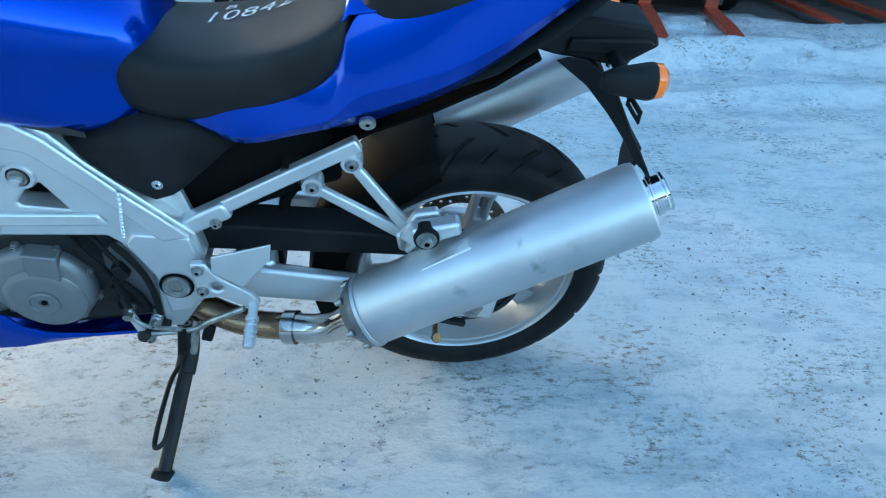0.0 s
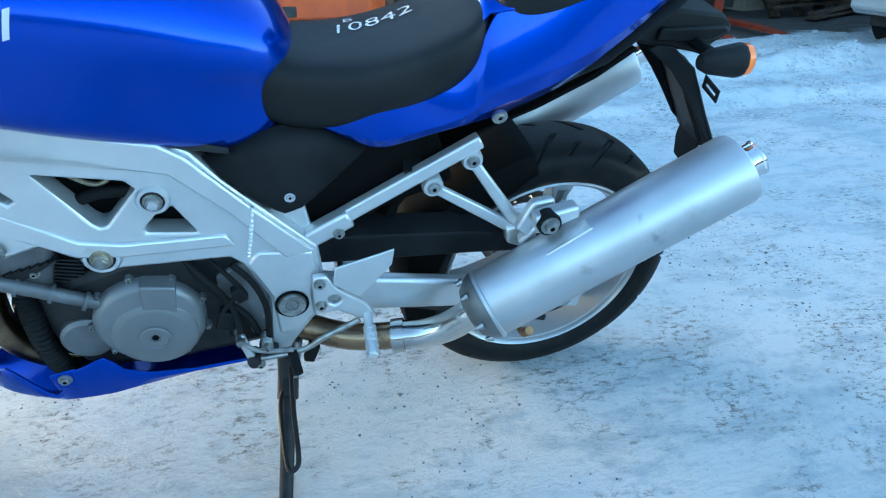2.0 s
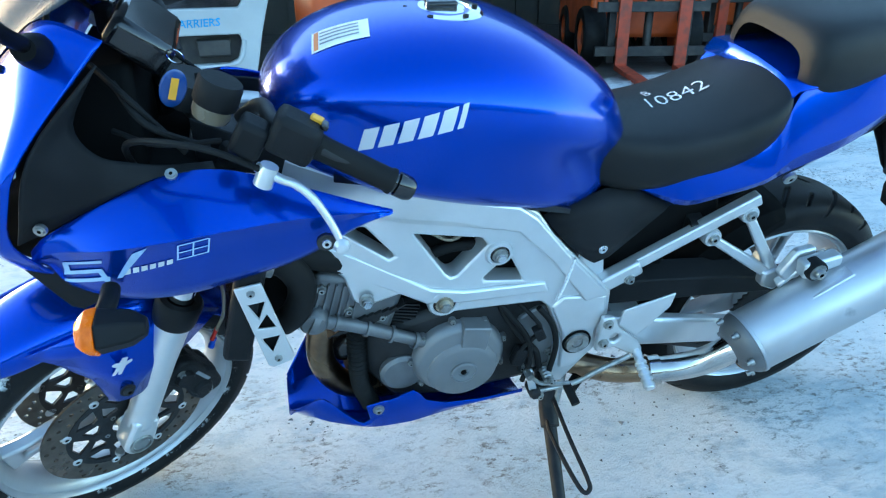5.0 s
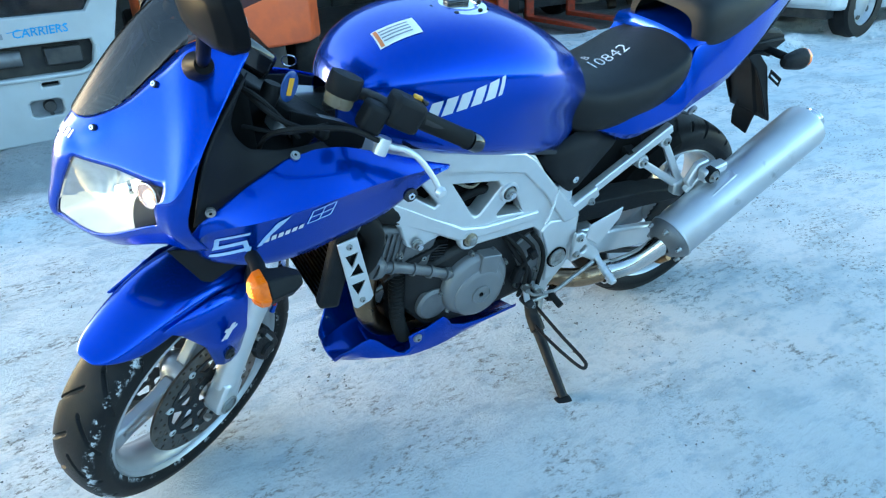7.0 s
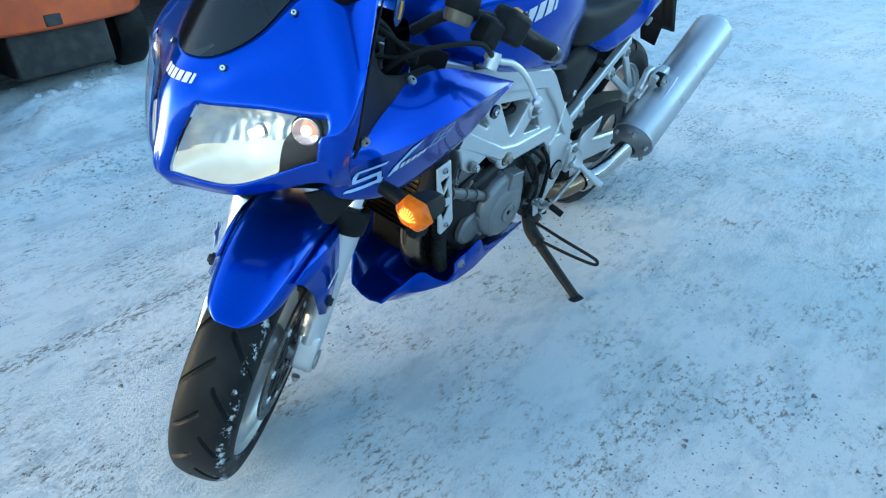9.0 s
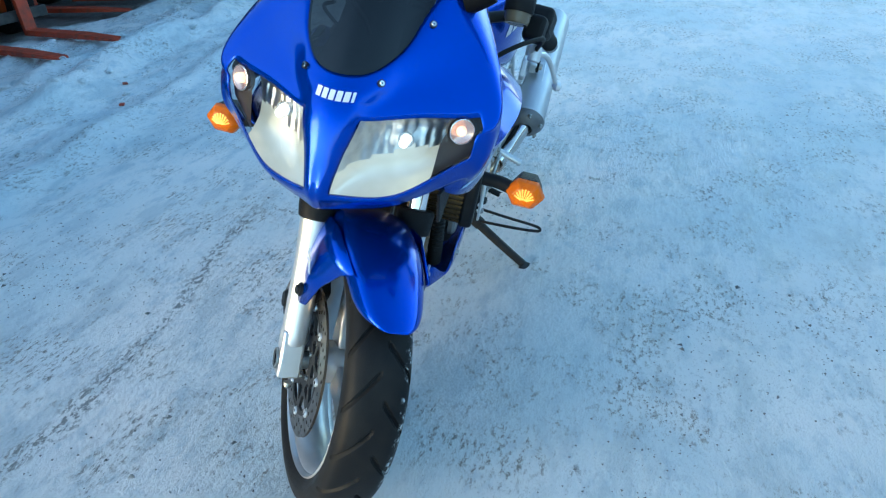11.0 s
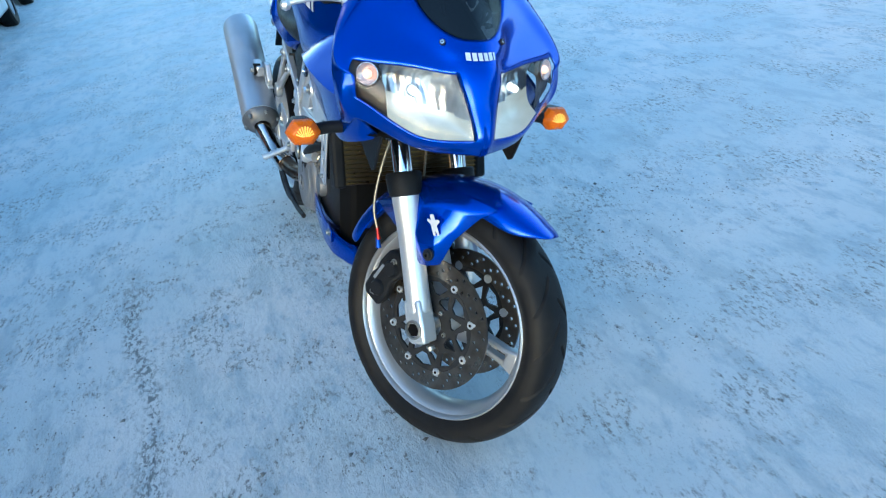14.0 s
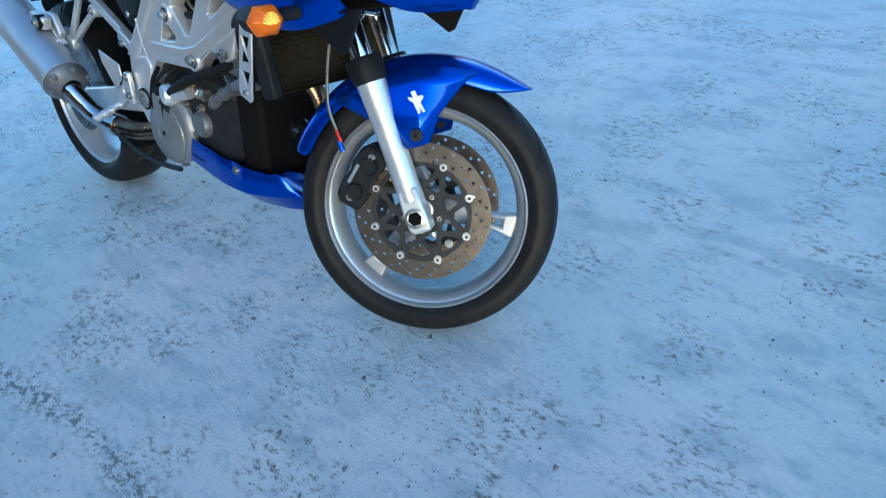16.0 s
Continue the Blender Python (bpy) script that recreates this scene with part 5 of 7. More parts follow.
# ---- tank ----
def body(spec, prof, tail=True):
    """Sections (x, half width, bottom, top) over a half profile of (share of width, share of height), mirrored."""
    rows = []
    for x, w, zb, zt in spec:
        k = max(0.0, min(1.0, (x + 0.72) / 0.12)) if tail else 0.0
        half = [(x + k * (0.055 * (0.35 - v) if v < 0.35 else 0.066 * (v - 0.35)), w * u * (1.0 + 0.10 * k * (0.4 - v)), zb + (zt - zb) * v) for u, v in prof]
        rows.append([(a, -b, c) for a, b, c in half] + half[-2::-1])
    return grid(rows)


TANK = [(-1.115, 0.055, 0.870, 0.930), (-1.105, 0.085, 0.858, 0.962), (-1.06, 0.135, 0.842, 1.008), (-0.98, 0.175, 0.824, 1.040), (-0.88, 0.200, 0.801, 1.052), (-0.78, 0.206, 0.776, 1.046),
        (-0.70, 0.195, 0.752, 1.022), (-0.650, 0.176, 0.735, 0.985), (-0.605, 0.155, 0.735, 0.950), (-0.570, 0.136, 0.748, 0.915), (-0.548, 0.120, 0.765, 0.865)]
shell = body(TANK, [(0.84, 0.0), (0.95, 0.07), (0.99, 0.28), (1.0, 0.50), (1.0, 0.60), (0.97, 0.72), (0.84, 0.86), (0.56, 0.965), (0.28, 0.995), (0, 1.0)])
for v in shell.verts:
    # knee recesses below a soft crease on both flanks
    k = max(0.0, min(1.0, (v.co.x + 0.90) / 0.18)) * max(0.0, min(1.0, (0.905 - 0.25 * (v.co.x + 0.75) - v.co.z) / 0.03))
    v.co.y *= 1 - 0.10 * k
tank = part("fuel_tank", shell, BLUE, bike, "glossy blue fuel tank", sub=2)
for s in (-1, 1):
    part("tank_skirt", plate([(-1.02, 0.850), (-0.94, 0.832), (-0.80, 0.800), (-0.68, 0.764), (-0.62, 0.745), (-0.62, 0.735), (-0.70, 0.752), (-0.80, 0.782), (-0.94, 0.820), (-1.02, 0.838)], s * 0.145, s * 0.150), GLOSSBLACK, tank)
cap = part("tank_cap", lathe([(0.066, -0.012), (0.068, 0.0), (0.062, 0.006), (0.046, 0.007), (0.044, 0.003), (0.040, 0.003), (0.036, 0.008), (0.0, 0.010)], 48, m=aim((-0.828, 0.0, 1.040), (0.03, 0, 1))), CHROME, tank, "silver filler cap")
part("cap_flap", box(0.050, 0.026, 0.010, pose(-0.828, 0, 1.052)), GLOSSBLACK, cap, bevel=0.004)
for k in range(6):
    a = 2 * math.pi * k / 6
    bolt("cap_screw", (-0.828 + 0.055 * math.cos(a), 0.055 * math.sin(a), 1.0465), (0, 0, 1), 0.004, cap, DARKMETAL, 0.002, 1.2)

# ---- side covers, seat, tail ----
for s in (-1, 1):
    rows = [[(-0.662, 0.135, 0.726), (-0.604, 0.130, 0.746), (-0.546, 0.125, 0.764), (-0.500, 0.122, 0.762), (-0.400, 0.122, 0.718)],
            [(-0.640, 0.147, 0.700), (-0.595, 0.146, 0.712), (-0.540, 0.146, 0.722), (-0.490, 0.142, 0.720), (-0.420, 0.132, 0.705)],
            [(-0.606, 0.148, 0.660), (-0.580, 0.148, 0.658), (-0.545, 0.147, 0.655), (-0.505, 0.144, 0.655), (-0.455, 0.134, 0.672)],
            [(-0.575, 0.147, 0.632), (-0.562, 0.147, 0.622), (-0.548, 0.146, 0.613), (-0.520, 0.143, 0.620), (-0.500, 0.138, 0.632)]]
    cover = part("side_cover", grid([[(x, s * y, z) for x, y, z in r] for r in rows]), PLASTIC, bike, "black plastic side cover", thick=0.004)
    bolt("cover_screw", (-0.538, s * 0.148, 0.646), (0, s, 0), 0.006, cover, CHROME, 0.004, 1.5)

SEAT = [(-0.614, 0.060, 0.845, 0.897), (-0.600, 0.094, 0.795, 0.891), (-0.572, 0.120, 0.764, 0.882), (-0.53, 0.140, 0.752, 0.872), (-0.46, 0.152, 0.752, 0.866), (-0.38, 0.160, 0.766, 0.873), (-0.31, 0.163, 0.788, 0.894), (-0.262, 0.160, 0.808, 0.916), (-0.232, 0.148, 0.835, 0.930), (-0.218, 0.115, 0.870, 0.933)]
cushion = body(SEAT, [(0.80, 0.0), (0.96, 0.06), (1.0, 0.32), (0.985, 0.55), (0.94, 0.68), (0.85, 0.77), (0.66, 0.85), (0.33, 0.95), (0, 0.985)], False)
for v in cushion.verts:
    v.co.z -= 0.12 * v.co.y * max(0.0, min(1.0, (v.co.z - 0.76) / 0.1))
seat = part("rider_seat", cushion, VINYL, bike, "worn black vinyl rider seat with chalk writing", sub=2)
PILL = [(-0.205, 0.098, 0.900, 0.985), (-0.200, 0.126, 0.892, 1.014), (-0.172, 0.137, 0.896, 1.032), (-0.08, 0.134, 0.926, 1.042), (0.0, 0.124, 0.960, 1.048), (0.08, 0.104, 0.985, 1.050), (0.13, 0.076, 1.000, 1.047), (0.148, 0.04, 1.008, 1.035)]
pillion = part("pillion_seat", body(PILL, [(0.96, 0.0), (1.0, 0.2), (0.98, 0.6), (0.84, 0.90), (0.5, 1.0), (0, 1.0)], False), VINYL, bike, "black vinyl pillion seat pad", sub=2)
# tail: each side a blue panel, with a deck between the seats
TAILX = [(-0.480, 0.124, 0.748, 0.764, 0.126), (-0.440, 0.144, 0.730, 0.780, 0.144), (-0.388, 0.158, 0.712, 0.792, 0.154), (-0.31, 0.167, 0.734, 0.812, 0.152), (-0.255, 0.171, 0.748, 0.842, 0.146), (-0.228, 0.171, 0.754, 0.900, 0.136), (-0.200, 0.169, 0.760, 0.932, 0.127), (-0.12, 0.160, 0.786, 0.940, 0.127), (-0.05, 0.148, 0.816, 0.958, 0.124), (0.03, 0.128, 0.868, 0.978, 0.114), (0.10, 0.104, 0.918, 0.998, 0.098), (0.18, 0.075, 0.966, 1.012, 0.072), (0.25, 0.040, 1.004, 1.018, 0.04)]
tail = part("tail_deck", grid([[(x, -w, z), (x + 0.004, -w * 0.5, z + 0.008), (x + 0.006, 0, z + 0.010), (x + 0.004, w * 0.5, z + 0.008), (x, w, z)] for x, w, z in ((-0.242, 0.13, 0.905), (-0.225, 0.132, 0.930), (-0.19, 0.130, 0.933), (-0.15, 0.125, 0.935), (0.0, 0.115, 0.965), (0.15, 0.085, 1.004), (0.26, 0.035, 1.018))]), BLUE, bike, "glossy blue tail fairing", thick=0.004)
for s in (-1, 1):
    rows = []
    for x, w, zb, zt, wt_ in TAILX:
        h = zt - zb
        rows.append([(x, s * (w - 0.030), zb), (x, s * (w - 0.008), zb + 0.18 * h), (x, s * w, zb + 0.38 * h), (x, s * (0.55 * w + 0.45 * wt_ + 0.001), zb + 0.70 * h), (x, s * wt_, zt), (x + 0.004, s * (wt_ - 0.012), zt + 0.001), (x + 0.006, s * (wt_ - 0.040), zt - 0.014)])
    part("tail_panel", grid([list(q) for q in zip(*[smooth_path(c, 4) for c in zip(*rows)])]), BLUE, tail, thick=0.004, angle=14, bevel=0.0015)
    bolt("tail_screw", (-0.200, s * 0.163, 0.772), (0, s, -0.3), 0.008, tail, BOLT, 0.004, 1.6)
part("tail_underside", grid([[(x, -w, z), (x, 0, z + 0.01), (x, w, z)] for x, w, z in ((-0.40, 0.12, 0.725), (-0.2, 0.135, 0.765), (0.0, 0.11, 0.83), (0.12, 0.085, 0.905), (0.24, 0.05, 0.99))]), PLASTIC, tail, thick=0.003)
part("tail_lamp", box(0.03, 0.09, 0.03, pose(0.235, 0, 0.985, 0, -30, 0)), material("red_lens", (0.4, 0.01, 0.01), 0.15, coat=0.6), tail, "red tail lamp lens", bevel=0.008)

# ---- rear mudguard with plate holder ----
MUD = [(0.045, 0.850), (0.100, 0.834), (0.150, 0.826), (0.205, 0.815), (0.224, 0.808), (0.227, 0.825), (0.272, 0.853), (0.264, 0.868), (0.255, 0.880), (0.09, 0.900)]
bm = plate(MUD, -0.058, 0.058)
for v in bm.verts:
    if v.co.z > 0.86:
        v.co.y *= 0.76
mud = part("rear_mudguard", bm, PLASTIC, bike, "black plastic rear mudguard and plate holder", bevel=0.007)
BLADE = [(0.150, 0.832, 0.058), (0.182, 0.812, 0.064), (0.205, 0.790, 0.069), (0.228, 0.752, 0.071), (0.262, 0.694, 0.071), (0.290, 0.650, 0.072), (0.308, 0.620, 0.073), (0.318, 0.602, 0.073)]
part("blade", grid([[(x - d, y * w, z) for y, d in ((-1, 0.0), (-0.92, 0.003), (-0.45, 0.004), (-0.36, 0.012), (0.36, 0.012), (0.45, 0.004), (0.92, 0.003), (1, 0.0))] for x, z, w in BLADE]), PLASTIC, mud, thick=0.005, angle=25)
part("lower_tab", plate([(-0.034, 0.640), (0.040, 0.640), (0.046, 0.585), (0.034, 0.545), (-0.026, 0.536), (-0.030, 0.590)], -0.004, 0.003, m=pose(0.300, 0, 0, 0, 0, 90)), PLASTIC, mud, bevel=0.002)
for s in (-1, 1):
    part("side_flange", plate([(0.120, 0.838), (0.150, 0.834), (0.205, 0.792), (0.318, 0.600), (0.288, 0.626), (0.243, 0.688), (0.206, 0.735), (0.158, 0.788), (0.100, 0.832)], s * 0.066, s * 0.071), PLASTIC, mud, bevel=0.002)
    part("mudguard_rib", plate([(0.115, 0.842), (0.225, 0.838), (0.262, 0.856), (0.248, 0.866), (0.12, 0.866)], s * 0.052, s * 0.064), PLASTIC, mud, bevel=0.005)
    part("reflector_bracket", plate([(0.0, 0.0), (0.036, -0.020), (0.036, 0.004), (0.0, 0.024)], -0.002, 0.002, [[(0.006, 0.004), (0.030, -0.010), (0.030, -0.003), (0.006, 0.011)]], m=Matrix.Translation((0.236, s * 0.066, 0.752)) @ Matrix.Rotation(radians(s * 62), 4, "Z")), PLASTIC, mud)
for s in (-1, 1):
    ring = np.linspace(0, 2 * math.pi, 10, endpoint=False)
    ind = part("rear_indicator", tube([(0.195, s * 0.05, 0.838), (0.195, s * 0.115, 0.838)], 0.011, 10, 1), PLASTIC, mud, "black rear indicator on a short stalk")
    part("indicator_body", loft([[(x, s * (0.140 + 0.026 * r * math.cos(q)), 0.836 + 0.029 * r * math.sin(q)) for q in ring] for x, r in ((0.155, 0.45), (0.172, 0.75), (0.225, 1.05), (0.236, 1.05))]), PLASTIC, ind, bevel=0.003)
    part("indicator_lens", loft([[(x, s * (0.140 + 0.026 * r * math.cos(q)), 0.836 + 0.029 * r * math.sin(q)) for q in ring] for x, r in ((0.236, 1.0), (0.248, 0.95), (0.256, 0.6), (0.258, 0.2))]), AMBER, ind, "amber lens")

# ---- nose fairing ----
CENTRE = 0.012


def nose(s):
    A = [(-1.536, 0, 0.940), (-1.575, 0, 0.891), (-1.597, 0, 0.829), (-1.612, 0, 0.772), (-1.596, 0, 0.737)]
    B = [(-1.516, 0.045, 0.946), (-1.562, 0.045, 0.886), (-1.589, 0.030, 0.830), (-1.608, 0.020, 0.773), (-1.588, 0.025, 0.740)]
    C = [(-1.466, 0.079, 0.977), (-1.512, 0.125, 0.893), (-1.548, 0.120, 0.838), (-1.560, 0.115, 0.775), (-1.540, 0.110, 0.745)]
    D = [(-1.411, 0.097, 1.027), (-1.460, 0.212, 0.897), (-1.478, 0.213, 0.866), (-1.480, 0.210, 0.830), (-1.476, 0.198, 0.785)]
    E = [(-1.352, 0.124, 1.076), (-1.430, 0.232, 0.922), (-1.455, 0.237, 0.872), (-1.462, 0.233, 0.820), (-1.445, 0.213, 0.772)]
    G = [(-1.290, 0.150, 1.060), (-1.392, 0.222, 0.955), (-1.427, 0.243, 0.885), (-1.438, 0.239, 0.826), (-1.412, 0.220, 0.765)]
    return [[(x, s * y + CENTRE, z) for x, y, z in col] for col in (A, B, C, D, E, G)]


KN = 10


def net_panel(net, cells, off=None, pick=None):
    """The blocks of a drawn-out net that belong to the given control cells."""
    bm = bmesh.new()
    seen = {}
    for c, r in cells:
        for a in range(c * KN, c * KN + KN):
            for b in range(r * KN, r * KN + KN):
                q = []
                if pick and not pick(a / KN, b / KN):
                    continue
                for i, j in ((a, b), (a + 1, b), (a + 1, b + 1), (a, b + 1)):
                    if (i, j) not in seen:
                        p = net[i][j]
                        seen[(i, j)] = bm.verts.new(p + off(p, i / KN, j / KN) if off else p)
                    q.append(seen[(i, j)])
                bm.faces.new(q)
    return bm


LEFT, RIGHT = nose(-1), nose(1)
NET = spline_net(LEFT[:0:-1] + RIGHT, KN)
for i, col in enumerate(NET):
    for j, p in enumerate(col):
        # the band round the screen and the spine stand a little proud of the shoulders
        u, v = abs(i / KN - 5), j / KN
        e = max(0.95 - u, 0.30 + 0.45 * max(0.0, 1.7 - u) - v)
        k = max(0.0, min(1.0, e / 0.5 + 0.5)) * max(0.0, min(1.0, 4.6 - u))
        k = k * k * (3 - 2 * k)
        col[j] = p + Vector((-0.8, 0, 0.55)) * 0.0075 * k
lampL, lampR = [(2, 1), (3, 1), (2, 2), (3, 2)], [(6, 1), (7, 1), (6, 2), (7, 2)]
fairing = part("nose_fairing", net_panel(NET, [(c, r) for c in range(10) for r in range(4) if (c, r) not in lampL + lampR]), BLUE, bike, "glossy blue nose fairing with twin headlamps", thick=0.004, angle=22)
for s in (-1, 1):
    lamp = lampL if s < 0 else lampR
    mid = 3.0 if s < 0 else 7.0

    def bowl(p, c, r):
        """Depth of the lamp's inside behind its lens."""
        u, v = (c - mid), (r - 2.0)
        return Vector((0.055 * (1 - min(1, abs(u)) ** 4) * (1 - min(1, abs(v)) ** 4) + 0.006 + (0.0024 * math.sin(u * 12.6) * min(1.0, -v * 4) if v < 0.0 else 0.0), 0, 0))

    def outer(p, c, r):
        return Vector((-0.003, 0, 0))

    lens = part("headlamp", net_panel(NET, lamp, outer), LENS, fairing, "clear headlamp lens with a lit bulb", angle=60)
    lens.visible_shadow = False

    def inside(c, r):
        return abs(c + 0.5 / KN - 5) < 2.36

    def corner(c, r):
        return not inside(c, r)

    def upper(c, r):
        return inside(c, r) and r < 2.0 + 0.35 * abs(c - mid)

    def lower(c, r):
        return inside(c, r) and not upper(c, r)

    part("lamp_reflector", net_panel(NET, lamp, bowl, upper), FLUTED, lens, "faceted chrome reflector", angle=12)
    part("lower_reflector", net_panel(NET, lamp, bowl, lower), LITBOWL, lens, "evenly self-lit lower reflector", angle=40)
    part("lamp_corner", net_panel(NET, lamp, lambda p, c, r: Vector((0.020, 0, 0)), corner), SMOKE, lens, "black lamp corner", angle=40)
    b = Vector((-1.490, s * 0.105 + CENTRE, 0.845))
    part("lamp_bulb", lathe([(0, -0.030), (0.007, -0.027), (0.008, 0.0), (0, 0.0)], 16, m=aim(b, (1, 0, 0))), LAMP, lens, "lit halogen bulb")
    part("bulb_shield", lathe([(0.010, -0.006), (0.0125, -0.006), (0.013, -0.002), (0.0125, 0.0), (0.010, 0.0)], 24, True, aim(b + Vector((-0.004, 0, 0)), (1, 0, 0))), REFLECTOR, lens)
    p = NET[round((5 + s * 2.62) * KN)][14] + Vector((0.013, 0, 0))
    dm = aim(p, (-0.86, s * 0.48, 0.14)) @ Matrix.Scale(0.88, 4)
    part("position_housing", lathe([(0.0, -0.004), (0.024, -0.004), (0.027, 0.0), (0.027, -0.010), (0.0, -0.012)], 28, m=dm), SMOKE, lens)
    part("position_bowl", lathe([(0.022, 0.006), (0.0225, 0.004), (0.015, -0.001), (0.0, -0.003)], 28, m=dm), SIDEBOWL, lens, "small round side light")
    part("position_ring", lathe([(0.0220, 0.003), (0.0235, 0.003), (0.0240, 0.0050), (0.0225, 0.0055)], 30, True, dm), REFLECTOR, lens)
    part("position_bulb", lathe([(0, 0.010), (0.006, 0.009), (0.0095, 0.004), (0.010, -0.001), (0, -0.001)], 16, m=dm), POSITION, lens, "small lit bulb")
    # side panel down to the radiator
    sec = [(-1.432, (0.205, 0.800), (0.212, 0.780), (0.150, 0.735)), (-1.405, (0.208, 0.826), (0.216, 0.802), (0.185, 0.720)), (-1.33, (0.196, 0.860), (0.238, 0.812), (0.203, 0.699)), (-1.25, (0.174, 0.883), (0.251, 0.826), (0.207, 0.698)),
           (-1.17, (0.184, 0.891), (0.250, 0.834), (0.207, 0.715)), (-1.08, (0.194, 0.864), (0.235, 0.832), (0.207, 0.741)), (-0.99, (0.197, 0.828), (0.212, 0.817), (0.202, 0.785)), (-0.938, (0.196, 0.808), (0.199, 0.805), (0.195, 0.799))]
    rows = []
    for x, tp, cr, lw in sec:
        row = [tp, (tp[0] * 0.45 + cr[0] * 0.55 + 0.002, tp[1] * 0.45 + cr[1] * 0.55), cr, (cr[0] * 0.62 + lw[0] * 0.38 - 0.004, cr[1] * 0.62 + lw[1] * 0.38), (cr[0] * 0.2 + lw[0] * 0.8 + 0.002, cr[1] * 0.2 + lw[1] * 0.8), lw]
        rows.append([(x, s * y + CENTRE * 0.4, z) for y, z in row])
    side = part("side_fairing", grid([list(r) for r in zip(*[smooth_path(c, 5) for c in zip(*rows)])]), BLUE, fairing, "glossy blue side fairing", thick=0.004, bevel=0.002)
    # black disc painted for the shade in the screw's recess
    bolt("screw_recess", (-1.042, s * 0.2262, 0.785), (0, s, 0), 0.009, fairing, GLOSSBLACK, 0.0022, 1.6)
    bolt("fairing_screw", (-1.042, s * 0.227, 0.785), (0, s, 0), 0.0075, fairing, CHROME, 0.006, 1.0)
    inner = [[(-1.302, 0.156, 1.036), (-1.342, 0.176, 0.970), (-1.325, 0.180, 0.925), (-1.29, 0.170, 0.905), (-1.245, 0.160, 0.890), (-1.185, 0.165, 0.893)],
             [(-1.392, 0.214, 0.945), (-1.380, 0.208, 0.925), (-1.345, 0.194, 0.900), (-1.30, 0.184, 0.890), (-1.247, 0.167, 0.886), (-1.183, 0.174, 0.891)],
             [(-1.432, 0.232, 0.832), (-1.402, 0.218, 0.838), (-1.345, 0.198, 0.856), (-1.30, 0.188, 0.872), (-1.25, 0.174, 0.882), (-1.18, 0.182, 0.889)]]
    part("inner_panel", grid(spline_net([[(x, s * y + CENTRE * 0.4, z) for x, y, z in r] for r in inner], 4)), PLASTIC, fairing, "black inner fairing panel", thick=0.003)
    part("chin_flap", plate([(-1.470, 0.748), (-1.300, 0.705), (-1.350, 0.684), (-1.408, 0.656), (-1.424, 0.664)], s * 0.158 + CENTRE * 0.4, s * 0.164 + CENTRE * 0.4), PLASTIC, fairing, "black flap under the side fairing", bevel=0.002)
    bolt("panel_screw", (-1.240, s * 0.172, 0.886), (0, s * 0.6, 0.8), 0.006, fairing, BOLT, 0.004, 1.4)
    bolt("panel_screw", (-1.402, s * 0.223, 0.848), (-0.2, s, 0), 0.006, fairing, BOLT, 0.004, 1.4)
    for q in ((-1.520, 0.060, 0.936), (-1.428, 0.108, 1.009)):
        q = Vector((q[0], s * q[1] + CENTRE, q[2]))
        _, i, j = min(((NET[i][j] - q).length, i, j) for i in range(1, len(NET) - 1) for j in range(1, 12))
        n = (NET[i + 1][j] - NET[i - 1][j]).cross(NET[i][j + 1] - NET[i][j - 1]).normalized()
        n = n if n.x < 0 else -n
        bolt("screen_screw", NET[i][j] + n * 0.002, n, 0.0040, fairing, DARKMETAL, 0.002, 1.45)
        bolt("screw_head", NET[i][j] + n * 0.003, n, 0.0036, fairing, CHROME, 0.0025, 1.15)
    # front indicator
    st = Vector((-1.345, s * 0.215, 0.735))
    ind = part("front_indicator", tube([st, (-1.345, s * 0.245, 0.735), (-1.350, s * 0.268, 0.733)], 0.013, 12, 3), PLASTIC, bike, "front indicator with a lit amber lens on a black stalk")
    hexa = [(1.0, 0.0), (0.52, 0.92), (-0.52, 0.92), (-1.0, 0.0), (-0.52, -0.92), (0.52, -0.92)]
    part("indicator_body", loft([[(-1.345 + u, s * (0.298 + 0.033 * r * a), 0.731 + 0.027 * r * b) for a, b in hexa] for u, r in ((0.055, 0.45), (0.035, 0.85), (0.0, 1.03), (-0.006, 1.04))]), PLASTIC, ind, bevel=0.003)
    part("indicator_lens", loft([[(-1.351 - u, s * (0.298 + 0.038 * r * a), 0.731 + 0.029 * r * b) for a, b in hexa] for u, r in ((0.0, 1.0), (0.014, 0.93), (0.024, 0.62), (0.026, 0.15))]), AMBERGLOW, ind, "lit amber lens", bevel=0.002)
    # streaks of bulb light drawn as glowing bars on the lens
    for k in range(9):
        q = radians(-76 + 19 * k)
        u0, u1 = Vector((-1.3785, s * 0.298 + 0.006 * math.sin(q), 0.727)), Vector((-1.3745, s * 0.298 + 0.018 * math.sin(q), 0.727 + 0.021 * math.cos(q)))
        part("lens_glow", bar(u0, u1, 0.0012, 0.003, 0.0032, 0.003, up=(1, 0, 0)), AMBERHOT, ind, "bright bulb streak")
    # mirror
    mir = part("mirror", tube([(-1.366, s * 0.170 + CENTRE, 1.062), (-1.374, s * 0.21, 1.098), (-1.380, s * 0.26, 1.145)], 0.010, 12, 4), SHELL, bike, "black rear-view mirror on a stalk")
    part("mirror_base", lathe([(0, 0.026), (0.014, 0.024), (0.018, 0.010), (0.021, -0.004), (0.023, -0.024), (0, -0.026)], 20, m=aim((-1.368, s * 0.164 + CENTRE, 1.056), (0, s, 0.45))), SHELL, mir, "rubber boot")
    mm = pose(-1.382, s * 0.322, 1.196, 0, -8, s * -8) @ Matrix.Scale(0.87, 4)
